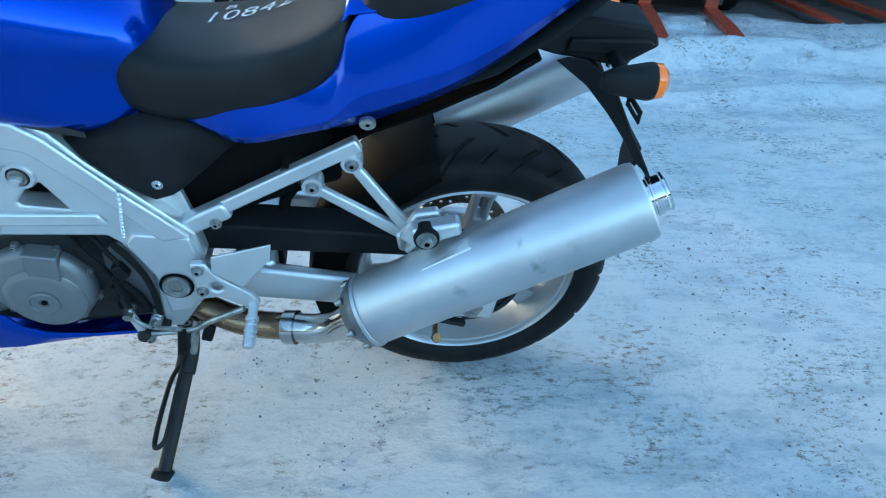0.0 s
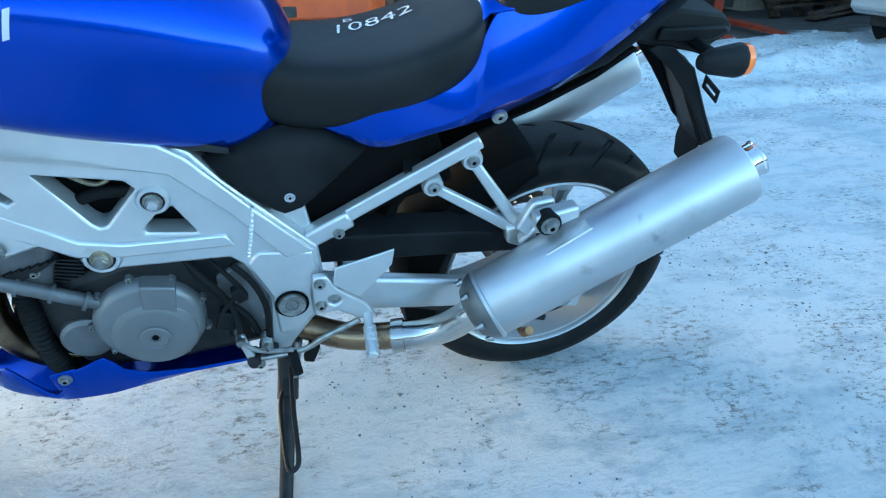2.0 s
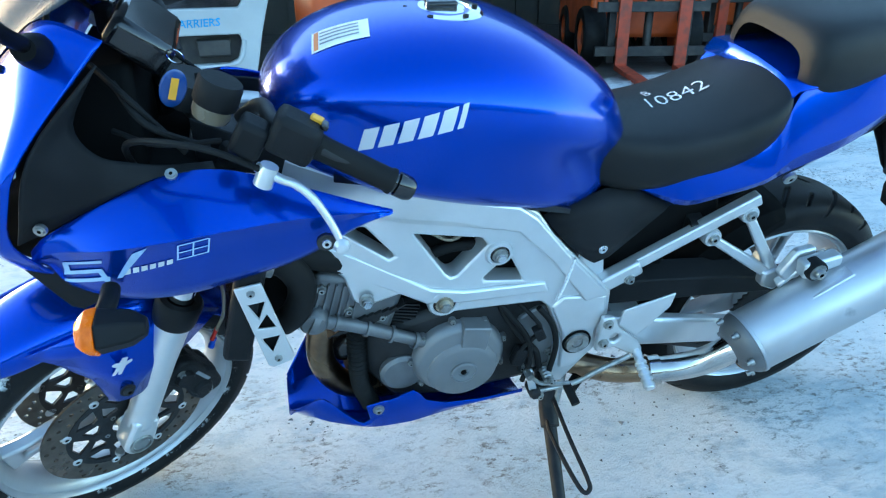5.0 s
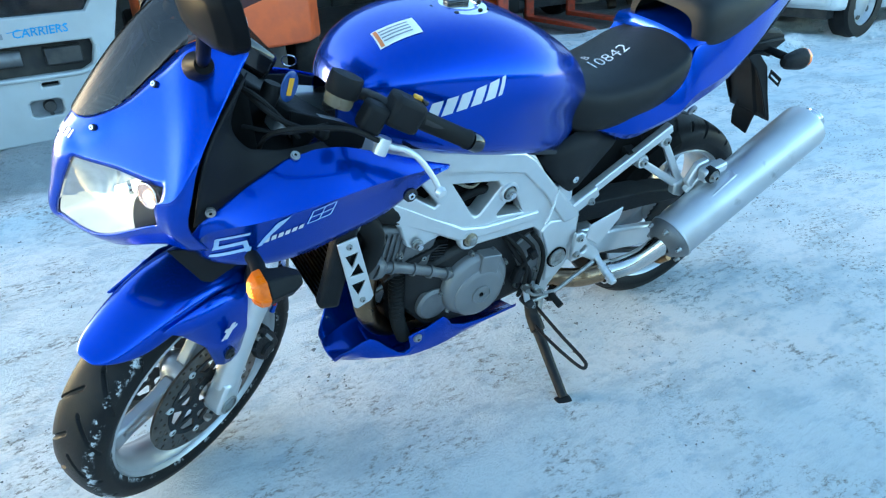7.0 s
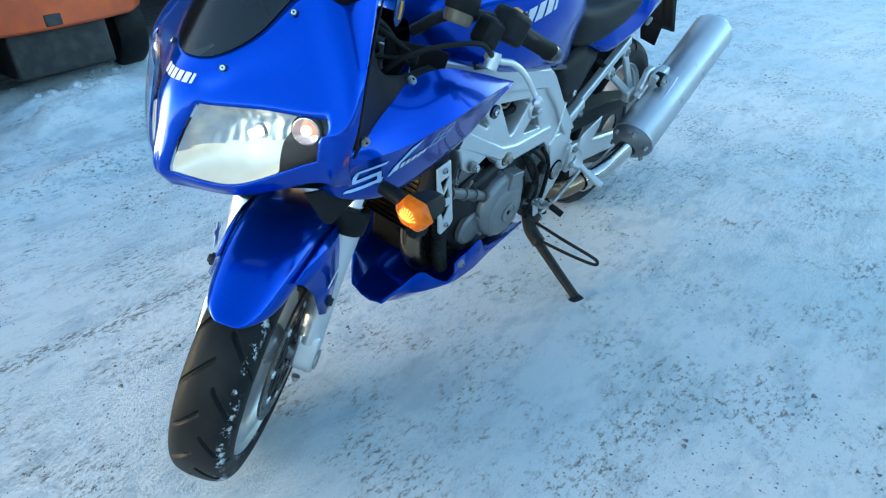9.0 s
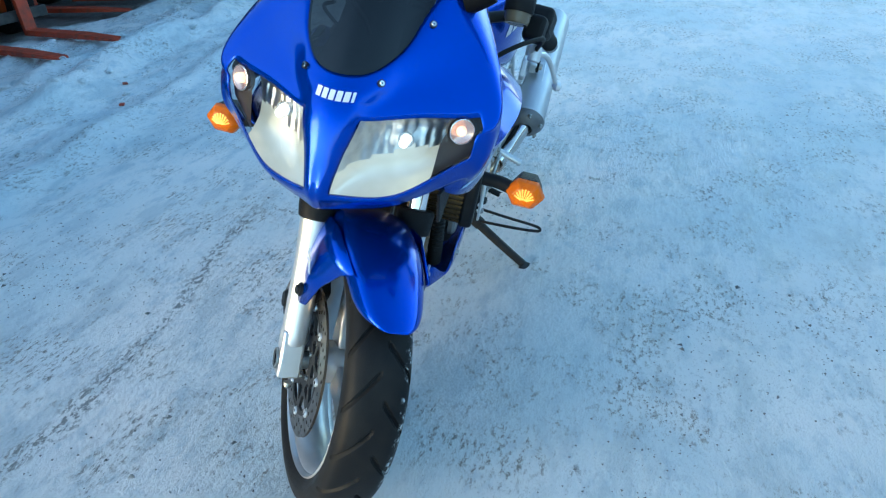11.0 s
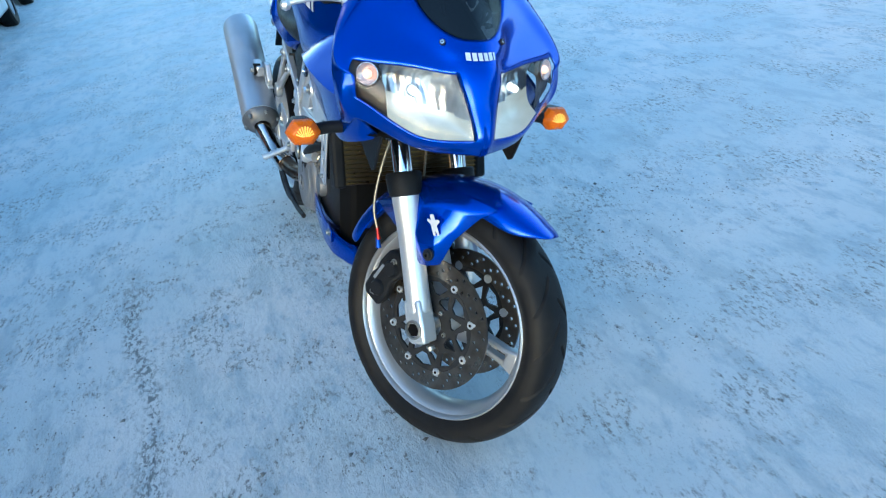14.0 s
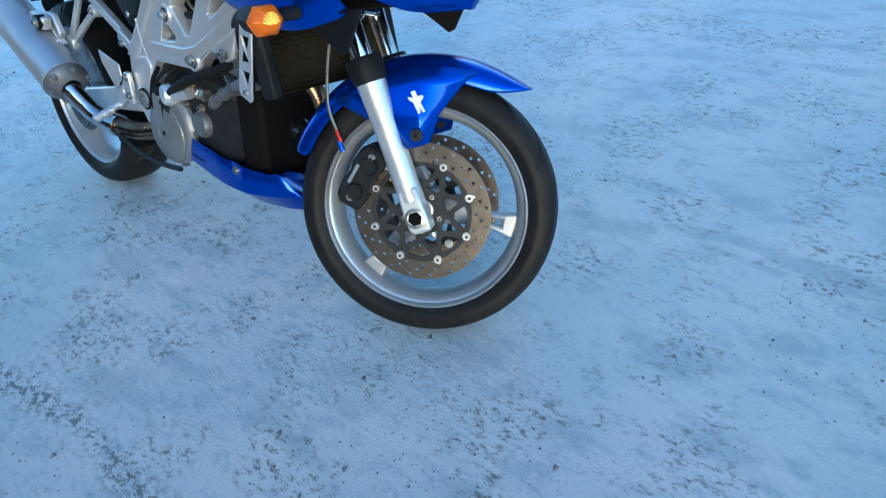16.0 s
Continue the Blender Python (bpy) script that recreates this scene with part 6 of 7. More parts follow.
    part("mirror_shell", loft([[mm @ Vector((u, 0.086 * r * math.copysign(abs(math.cos(q)) ** 0.6, math.cos(q)), 0.052 * r * math.copysign(abs(math.sin(q)) ** 0.6, math.sin(q)))) for q in np.linspace(0, 2 * math.pi, 20, endpoint=False)] for u, r in ((-0.032, 0.35), (-0.026, 0.75), (-0.010, 0.97), (0.012, 1.0))]), SHELL, mir, bevel=0.002)
    part("mirror_glass", loft([[mm @ Vector((u, 0.080 * math.cos(q), 0.047 * math.sin(q))) for q in np.linspace(0, 2 * math.pi, 20, endpoint=False)] for u in (0.010, 0.014)]), CHROME, mir, "mirror glass")
rows = []
for v in range(6):
    f = v / 5
    row = []
    for u in np.linspace(-1, 1, 41):
        au = abs(u)
        e = NET[round((5 + 4.0 * u) * KN)][0] + Vector((-0.003, -CENTRE, 0.001))
        t = Vector((-1.225 + 0.05 * au ** 2, 0.120 * u, 1.195 - 0.05 * au ** 2))
        p = e.lerp(t, f) + Vector((-0.028, 0, 0.020)) * math.sin(math.pi * f) * (1 - 0.6 * au)
        row.append((p.x, p.y + CENTRE, p.z))
    rows.append(row)
screen = part("windscreen", grid(rows), TINT, bike, "dark smoked windscreen", sub=2)
part("cockpit", loft([[(-1.45, -0.06, 0.93), (-1.45, 0.084, 0.93), (-1.45, 0.12, 0.82), (-1.47, -0.10, 0.82)], [(-1.36, -0.048, 0.985), (-1.36, 0.072, 0.985), (-1.36, 0.16, 0.80), (-1.36, -0.14, 0.80)], [(-1.28, -0.07, 1.00), (-1.28, 0.094, 1.00), (-1.28, 0.14, 0.82), (-1.28, -0.12, 0.82)]]), CAVITY, bike, "black instrument housing", bevel=0.015)
part("chin_panel", grid([[(-1.57, -0.02, 0.748), (-1.50, -0.11, 0.752), (-1.40, -0.17, 0.735), (-1.30, -0.18, 0.715)], [(-1.57, 0.012, 0.748), (-1.48, 0.012, 0.770), (-1.38, 0.012, 0.775), (-1.28, 0.012, 0.775)], [(-1.57, 0.045, 0.748), (-1.50, 0.135, 0.752), (-1.40, 0.195, 0.735), (-1.30, 0.205, 0.715)]]), CAVITY, bike, "black chin panel under the lamps", thick=0.003)

# ---- bars, levers ----
def fpt(x, y, z):
    return FRONT @ Vector((x, y, z))


for s in (-1, 1):
    gi, ge = (FRONT.inverted() @ Vector(v) for v in ((-1.082, -0.240, 0.972), (-0.925, -0.268, 0.886)))
    gi, ge = fpt(gi.x, -s * gi.y, gi.z), fpt(ge.x, -s * ge.y, ge.z)
    if s > 0:
        gi, ge = Vector((-1.300, 0.203, 1.002)), Vector((-1.190, 0.352, 0.990))
    d = (ge - gi).normalized()
    hb = part("handlebar", tube([fpt(0.0, s * 0.101, 0.70), fpt(-0.02, s * 0.16, 0.752), gi, ge], 0.011, 12, 4), DARKMETAL, bike, "black clip-on handlebar")
    part("grip", lathe([(0, 0.035), (0.0165, 0.035), (0.0190, 0.040), (0.017, 0.048), (0.0165, 0.142), (0.0185, 0.146), (0.0185, 0.150), (0, 0.150)], 20, m=aim(gi, d)), HOSE, hb, "black rubber grip")
    part("bar_end", lathe([(0, 0.150), (0.014, 0.150), (0.014, 0.154), (0.0175, 0.156), (0.0175, 0.172), (0.014, 0.180), (0, 0.181)], 20, m=aim(gi, d)), GLOSSBLACK, hb, "bar-end weight")
    part("switch_box", box(0.050, 0.062, 0.056, aim(gi + d * 0.010, d)), PLASTIC, hb, "black switch block", bevel=0.010)
    part("switch_button", box(0.012, 0.018, 0.012, aim(gi + d * 0.020 + FZ * 0.028 + FX * 0.012, d)), YELLOW if s < 0 else REDANO, hb, bevel=0.003)
    part("switch_tab", box(0.016, 0.010, 0.008, aim(gi + d * 0.040 + FZ * 0.030, d)), GLOSSBLACK, hb, bevel=0.002)
    pv = fpt(-0.065, s * 0.252, 0.715)
    part("lever_perch", box(0.040, 0.040, 0.050, aim(gi - d * 0.03 + Vector((-0.02, 0, -0.02)), d)), PLASTIC, hb, bevel=0.008)
    pts = [FRONT.inverted() @ Vector(v) for v in ((-1.125, -0.238, 0.925), (-1.112, -0.245, 0.920), (-1.095, -0.252, 0.911), (-1.078, -0.262, 0.908), (-1.058, -0.275, 0.893), (-1.042, -0.287, 0.869), (-1.031, -0.297, 0.846), (-1.027, -0.304, 0.833))]
    pts = [fpt(v.x, -s * v.y, v.z) for v in pts]
    if s > 0:
        pts = [Vector(v) for v in ((-1.366, 0.188, 0.985), (-1.360, 0.205, 0.987), (-1.354, 0.235, 0.990), (-1.347, 0.270, 0.988), (-1.340, 0.305, 0.980), (-1.337, 0.320, 0.974))]
    pv, le = pts[1], pts[-1]
    part("lever", tube(pts, lambda q: 0.0070 - 0.0022 * q, 12, 3), FRAME_SILVER, hb, "silver clutch lever" if s < 0 else "silver brake lever")
    part("lever_ball", lathe([(0, -0.011), (0.008, -0.008), (0.0115, 0), (0.008, 0.008), (0, 0.011)], 18, m=Matrix.Translation(le)), FRAME_SILVER, hb)
    part("lever_pivot", lathe([(0, 0.01), (0.012, 0.01), (0.013, 0.004), (0.013, -0.02), (0, -0.02)], 20, m=aim(pv, FZ)), FRAME_SILVER, hb)
    res = FRONT.inverted() @ Vector((-1.170, -0.200, 0.990))
    res = fpt(res.x, -s * res.y, res.z)
    part("fluid_reservoir", lathe([(0, -0.012), (0.022, -0.012), (0.025, -0.004), (0.025, 0.020), (0, 0.020)], 24, m=aim(res, FZ)), material("fluid_plastic", (0.13, 0.105, 0.07), 0.3, spread=0.2), hb, "translucent fluid reservoir")
    part("reservoir_cap", lathe([(0.027, 0.008), (0.0285, 0.010), (0.0285, 0.036), (0.026, 0.042), (0, 0.043)], 24, m=aim(res, FZ)), PLASTIC, hb)
    part("cable", tube([pv, fpt(-0.14, s * 0.22, 0.72), fpt(-0.17, s * 0.12, 0.66), fpt(-0.08, s * 0.05, 0.55)], 0.0045, 8), HOSE, hb)
tag = part("key_tag", lathe([(0, 0.002), (0.016, 0.002), (0.018, 0.0), (0.016, -0.002), (0, -0.002)], 28, m=pose(-1.223, -0.117, 0.985, 0, 20, 18) @ Matrix.Scale(1.5, 4, (0, 0, 1))), material("blue_tag", (0.01, 0.05, 0.22), 0.3, coat=0.5), bike, "blue oval key tag")
part("tag_mark", box(0.010, 0.0012, 0.030, pose(-1.223, -0.117, 0.985, 0, 20, 18) @ Matrix.Translation((0, -0.0025, 0))), YELLOW, tag)
part("key_ring", lathe([(0.011, -0.001), (0.0125, -0.001), (0.0125, 0.001), (0.011, 0.001)], 24, True, aim((-1.215, -0.10, 1.022), (0.3, 0.8, 0.3))), CHROME, tag)
for k, (a, b, c) in enumerate((((-1.30, -0.10, 0.99), (-1.26, -0.15, 0.95), (-1.19, -0.13, 0.90)), ((-1.33, -0.06, 1.0), (-1.28, -0.13, 0.98), (-1.22, -0.14, 0.90)), ((-1.31, -0.12, 0.93), (-1.25, -0.16, 0.925), (-1.17, -0.15, 0.92)), ((-1.34, 0.10, 0.99), (-1.28, 0.14, 0.96), (-1.20, 0.13, 0.90)))):
    part("cable", tube([a, b, c], 0.005 - 0.0005 * k, 8), HOSE, bike)
# added black sheet that hides the headstock in painted shade
part("cockpit_filler", grid([[(-1.40, -0.18, 0.84), (-1.40, 0.20, 0.84)], [(-1.28, -0.18, 0.86), (-1.28, 0.20, 0.86)], [(-1.16, -0.16, 0.85), (-1.16, 0.18, 0.85)]]), CAVITY, bike, "black filler put where shade falls", thick=0.004)
part("instrument_panel", box(0.05, 0.15, 0.09, pose(-1.265, 0.012, 1.020, 0, -50, 0)), GLOSSBLACK, bike, "black instrument cluster", bevel=0.012)
part("ignition_lock", lathe([(0, 0.02), (0.016, 0.02), (0.018, 0.01), (0.018, -0.02), (0, -0.02)], 20, m=aim(fpt(-0.03, 0, 0.675), FZ)), DARKMETAL, bike)

# ---- writing and marks laid on the curved panels ----
def draped(name, bm, target, way, mat, parent, label="", lift=0.0012):
    """Lays a flat mesh onto a panel along a direction."""
    dg = bpy.context.evaluated_depsgraph_get()
    ev = target.evaluated_get(dg)
    me = ev.to_mesh()
    tree = BVHTree.FromPolygons([v.co for v in me.vertices], [p.vertices for p in me.polygons])
    ev.to_mesh_clear()
    way = Vector(way).normalized()
    for v in bm.verts:
        hit, nrm, _, _ = tree.ray_cast(v.co - way * 0.5, way)
        if hit:
            v.co = hit - way * lift
    part(name, bm, mat, parent, label, flip=False)


def fine_poly(pts, origin, ux, uy, cell=0.012):
    """A flat shape given in its own plane, cut fine enough to bend."""
    bm = bmesh.new()
    bm.faces.new([bm.verts.new((*p, 0)) for p in pts])
    xs, ys = [p[0] for p in pts], [p[1] for p in pts]
    for axis, lo, hi in (((1, 0, 0), min(xs), max(xs)), ((0, 1, 0), min(ys), max(ys))):
        k = lo + cell
        while k < hi:
            co = Vector(axis) * k
            bmesh.ops.bisect_plane(bm, geom=bm.verts[:] + bm.edges[:] + bm.faces[:], plane_co=co, plane_no=axis)
            k += cell
    o, ux, uy = Vector(origin), Vector(ux), Vector(uy)
    for v in bm.verts:
        v.co = o + ux * v.co.x + uy * v.co.y
    return bm


# brand lettering on the tank: plain slanted blocks
for s in (-1, 1):
    for k in range(6):
        x0 = k * 0.0285
        w = 0.022 if k < 5 else 0.009
        pts = [(x0, 0), (x0 + w, 0), (x0 + w + 0.006, 0.034), (x0 + 0.006, 0.034)]
        ox = -0.985 if s < 0 else -0.800
        draped("decal_block", fine_poly(pts, (ox, s * 0.3, 0.905 if s < 0 else 0.955), (-s * 0.96, 0, -s * 0.27), (0.1, 0, 0.99)), tank, (0, -s, -0.05), DECAL, tank)
lab = [(0, 0), (0.085, 0), (0.085, 0.055), (0, 0.055)]
draped("tank_label", fine_poly(lab, (-1.035, -0.080, 1.3), (0.97, -0.1, 0), (0.1, 0.99, 0)), tank, (0, 0, -1), PAPER, tank, "white warning label")
for k in range(4):
    draped("label_bar", fine_poly([(0.012, 0.012 + 0.010 * k), (0.070, 0.012 + 0.010 * k), (0.070, 0.016 + 0.010 * k), (0.012, 0.016 + 0.010 * k)], (-1.035, -0.080, 1.3), (0.97, -0.1, 0), (0.1, 0.99, 0)), tank, (0, 0, -1), GREYPRINT, tank, lift=0.0018)
draped("label_stripe", fine_poly([(0.003, 0.003), (0.010, 0.003), (0.010, 0.052), (0.003, 0.052)], (-1.035, -0.080, 1.3), (0.97, -0.1, 0), (0.1, 0.99, 0)), tank, (0, 0, -1), ORANGEPRINT, tank, lift=0.0018)


def chalk(text, size, origin, ux, uy):
    cu = bpy.data.curves.new("chalk", "FONT")
    cu.body, cu.size, cu.resolution_u = text, size, 3
    cu.offset, cu.shear = -0.0004, 0.30
    ob = bpy.data.objects.new("tmp_text", cu)
    scene.collection.objects.link(ob)
    dg = bpy.context.evaluated_depsgraph_get()
    me = bpy.data.meshes.new_from_object(ob.evaluated_get(dg))
    bm = bmesh.new()
    bm.from_mesh(me)
    bpy.data.objects.remove(ob)
    bmesh.ops.subdivide_edges(bm, edges=bm.edges[:], cuts=1)
    bmesh.ops.triangulate(bm, faces=bm.faces[:])
    o, ux, uy = Vector(origin), Vector(ux), Vector(uy)
    for v in bm.verts:
        v.co = o + ux * v.co.x + uy * v.co.y + ux * 0.0015 * noise.noise(v.co * 90)
    return bm


draped("chalk_number", chalk("10842", 0.056, (-0.450, -0.040, 1.2), (0.985, 0.17, 0), (-0.17, 0.985, 0)), seat, (0, 0, -1), CHALK, seat, "chalked number")
draped("chalk_letter", chalk("B", 0.036, (-0.425, 0.016, 1.2), (0.985, 0.17, 0), (-0.17, 0.985, 0)), seat, (0, 0, -1), CHALK, seat, "chalked letter")

# name marks on the nose and side panels, as plain shapes
for k in range(6):
    y0 = 0.040 - 0.0112 * k
    draped("decal_block", fine_poly([(0, 0), (0.0085 if k < 5 else 0.004, 0), (0.0090 if k < 5 else 0.0045, 0.0125), (0.0005, 0.0125)], (-1.9, y0, 0.912), (0, -1, 0), (0, 0, 1)), fairing, (1, 0, 0), DECAL, fairing)
sides = {}
for ob in fairing.children:
    if ob.name.startswith("side_fairing"):
        sides[-1 if sum(v.co.y for v in ob.data.vertices) < 0 else 1] = ob
for s in (-1,):
    def mark(pts, mat):
        q = [(x if s < 0 else x, z) for x, z in pts]
        draped("side_decal", fine_poly(q, (0, s * 0.6, 0), (1, 0, 0), (0, 0, 1)), sides[s], (0, -s, 0), mat, fairing, lift=0.0016)

    mark([(-1.405, 0.752), (-1.352, 0.762), (-1.349, 0.770), (-1.402, 0.760)], PALEDECAL)
    mark([(-1.352, 0.742), (-1.344, 0.744), (-1.349, 0.770), (-1.357, 0.768)], PALEDECAL)
    mark([(-1.410, 0.734), (-1.344, 0.746), (-1.342, 0.754), (-1.408, 0.742)], PALEDECAL)
    mark([(-1.402, 0.757), (-1.394, 0.759), (-1.391, 0.781), (-1.399, 0.779)], PALEDECAL)
    mark([(-1.399, 0.774), (-1.345, 0.784), (-1.343, 0.791), (-1.397, 0.781)], PALEDECAL)
    mark([(-1.334, 0.750), (-1.326, 0.752), (-1.278, 0.818), (-1.300, 0.806)], PALEDECAL)
    for k in range(6):
        x = -1.322 + 0.0118 * k
        mark([(x, 0.757 + 0.0033 * k), (x + 0.0085, 0.7594 + 0.0033 * k), (x + 0.0110, 0.7704 + 0.0033 * k), (x + 0.0025, 0.768 + 0.0033 * k)], DECAL)
    bx, bz = -1.248, 0.782
    for a, b in (((0, 0), (0.042, 0.010)), ((0.003, 0.016), (0.045, 0.026)), ((0.007, 0.033), (0.049, 0.043))):
        mark([(bx + a[0], bz + a[1]), (bx + b[0], bz + b[1]), (bx + b[0] + 0.0005, bz + b[1] + 0.0025), (bx + a[0] + 0.0005, bz + a[1] + 0.0025)], PALEDECAL)
    for dx, dz in ((0, 0), (0.021, 0.005), (0.042, 0.010)):
        mark([(bx + dx, bz + dz), (bx + dx + 0.0025, bz + dz + 0.0005), (bx + dx + 0.0095, bz + dz + 0.0345), (bx + dx + 0.007, bz + dz + 0.0335)], PALEDECAL)

# ---- the shed and the machines behind ----
DARKWALL = material("dark_corrugated_steel", (0.035, 0.033, 0.032), 0.7, second=(0.06, 0.05, 0.042), scale=3.0)
ORANGE = material("orange_machine_paint", (0.62, 0.10, 0.015), 0.42, second=(0.45, 0.075, 0.02), scale=6, coat=0.2)
FORKRED = material("worn_red_fork_paint", (0.42, 0.055, 0.02), 0.5, second=(0.20, 0.05, 0.03), scale=14)
# white greyed for grime and for shade put into the base colour
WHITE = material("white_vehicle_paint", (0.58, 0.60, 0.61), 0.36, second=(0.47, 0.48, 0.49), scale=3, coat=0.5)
BLACKSTEEL = material("black_machine_paint", (0.018, 0.018, 0.019), 0.5, second=(0.05, 0.045, 0.04), scale=12)
DARKGLASS = material("dark_window_glass", (0.012, 0.014, 0.016), 0.06, coat=0.5)
REDLENS = material("red_lamp_lens", (0.45, 0.012, 0.01), 0.18, coat=0.6)
SIGNBLUE = material("blue_sign_print", (0.03, 0.30, 0.62), 0.5)


def thing(name, label, category, m, group="", kind=""):
    ob = new(name)
    ob.empty_display_size = 0.3
    ob.matrix_world = m
    return tagged(ob, label, category, group, kind)


# back wall, with roof and side walls added to shade the background dark
shed = part("wall_north", box(16.0, 0.15, 4.2, pose(4.0, 9.6, 2.1)), DARKWALL, None)
tagged(shed, "dark steel back wall of an open shed", "wall", kind="structure")
for k in range(40):
    part("rib", box(0.10, 0.05, 4.2, pose(-3.9 + 0.4 * k, 9.50, 2.1)), DARKWALL, shed)
tagged(part("ceiling", box(16.2, 5.2, 0.12, pose(4.0, 7.2, 3.6, 3, 0, 0)), DARKWALL, None), "unseen dark roof added to shade the shed", "ceiling", kind="structure")
for k, x in enumerate((-4.0, 12.0)):
    tagged(part("wall_west" if k == 0 else "wall_east", box(0.15, 4.8, 4.2, pose(x, 7.2, 2.1)), DARKWALL, None), "dark side wall added to shade the shed", "wall", kind="structure")


def wheel(parent, c, r, w, rim_mat, axis=(0, 1, 0)):
    t = part("wheel", lathe([(r * 0.62, -w / 2), (r * 0.92, -w / 2), (r, -w * 0.36), (r, w * 0.36), (r * 0.92, w / 2), (r * 0.62, w / 2)], 36, True, aim(c, axis)), RUBBER, parent)
    part("rim", lathe([(0, -w * 0.30), (r * 0.30, -w * 0.34), (r * 0.5, -w * 0.2), (r * 0.60, -w * 0.42), (r * 0.64, -w * 0.42), (r * 0.64, w * 0.42), (0, w * 0.42)], 28, m=aim(c, axis)), rim_mat, t)
    for k in range(5):
        a = 2 * math.pi * k / 5
        u = Vector(axis).orthogonal().normalized()
        v = Vector(axis).cross(u)
        part("rim_hole", lathe([(0, 0.002), (r * 0.09, 0.002), (r * 0.09, -0.01), (0, -0.01)], 12, m=aim(Vector(c) - Vector(axis) * w * 0.30 + (u * math.cos(a) + v * math.sin(a)) * r * 0.38, -Vector(axis))), BLACKSTEEL, t)


def mast_and_forks(parent, gap, blade, paint, z0=0.05, height=2.6):
    """Fork-lift mast seen from the front, forks toward -y; origin on the ground under the carriage."""
    for s in (-1, 1):
        part("mast_rail", box(0.07, 0.11, height, pose(s * 0.36, 0.16, height / 2 + 0.1)), BLACKSTEEL, parent, bevel=0.006)
        part("fork", join(box(0.11, 0.045, 0.75, pose(s * gap / 2, 0.0, z0 + 0.375)),
                          loft([[(s * gap / 2 + q, y, z) for q, z in ((-0.055, z0), (0.055, z0), (0.055, z0 + h), (-0.055, z0 + h))] for y, h in ((0.02, 0.05), (-blade * 0.6, 0.042), (-blade + 0.05, 0.016))]
                               + [[(s * gap / 2 + q, -blade, z) for q, z in ((-0.03, z0), (0.03, z0), (0.03, z0 + 0.008), (-0.03, z0 + 0.008))]])), paint, parent, "long tapered fork blade", bevel=0.004)
    for z in (0.22, 0.62):
        part("carriage_bar", box(1.05, 0.05, 0.09, pose(0, 0.06, z)), BLACKSTEEL, parent, bevel=0.005)
    for k in range(6):
        part("backrest_bar", box(0.035, 0.03, 1.0, pose(-0.45 + 0.18 * k, 0.06, 1.16)), paint, parent)
    part("backrest_top", box(1.0, 0.035, 0.045, pose(0, 0.06, 1.67)), paint, parent)
    part("lift_cylinder", tube([(0, 0.18, 0.15), (0, 0.18, 2.2)], 0.04, 14, 1), BLACKSTEEL, parent)


def truck(label, m, paint, gap, blade):
    t = thing("forklift", label, "forklift", m, "parked forklifts")
    mast_and_forks(t, gap, blade, FORKRED)
    part("body", loft([[(q * 0.5, y, z) for q, z in ((-1, z0), (1, z0), (1, z1), (-1, z1))] for y, z0, z1 in ((0.45, 0.30, 0.75), (1.0, 0.25, 0.80), (1.1, 0.25, 1.05), (2.1, 0.22, 1.10), (2.35, 0.30, 0.95))]), paint, t, bevel=0.04)
    for s in (-1, 1):
        wheel(t, (s * 0.47, 0.55, 0.30), 0.30, 0.22, paint, (-s, 0, 0))
        wheel(t, (s * 0.44, 1.85, 0.26), 0.26, 0.18, paint, (-s, 0, 0))
        part("guard_post", bar((s * 0.45, 0.55, 0.8), (s * 0.42, 0.80, 2.05), 0.06, 0.06), BLACKSTEEL, t)
        part("guard_post", bar((s * 0.45, 1.95, 1.0), (s * 0.42, 1.75, 2.05), 0.06, 0.06), BLACKSTEEL, t)
    part("overhead_guard", box(0.95, 1.05, 0.06, pose(0, 1.27, 2.07)), BLACKSTEEL, t, bevel=0.01)
    part("seat", box(0.42, 0.42, 0.35, pose(0, 1.35, 1.15)), VINYL, t, bevel=0.05)
    return t


truck("orange forklift with long red forks on the snow", pose(2.42, 4.55, 0, 0, 0, -14), ORANGE, 0.56, 1.22)
truck("orange forklift with lowered red forks under the shed", pose(4.02, 5.33, 0, 0, 0, -3), ORANGE, 0.62, 1.22)


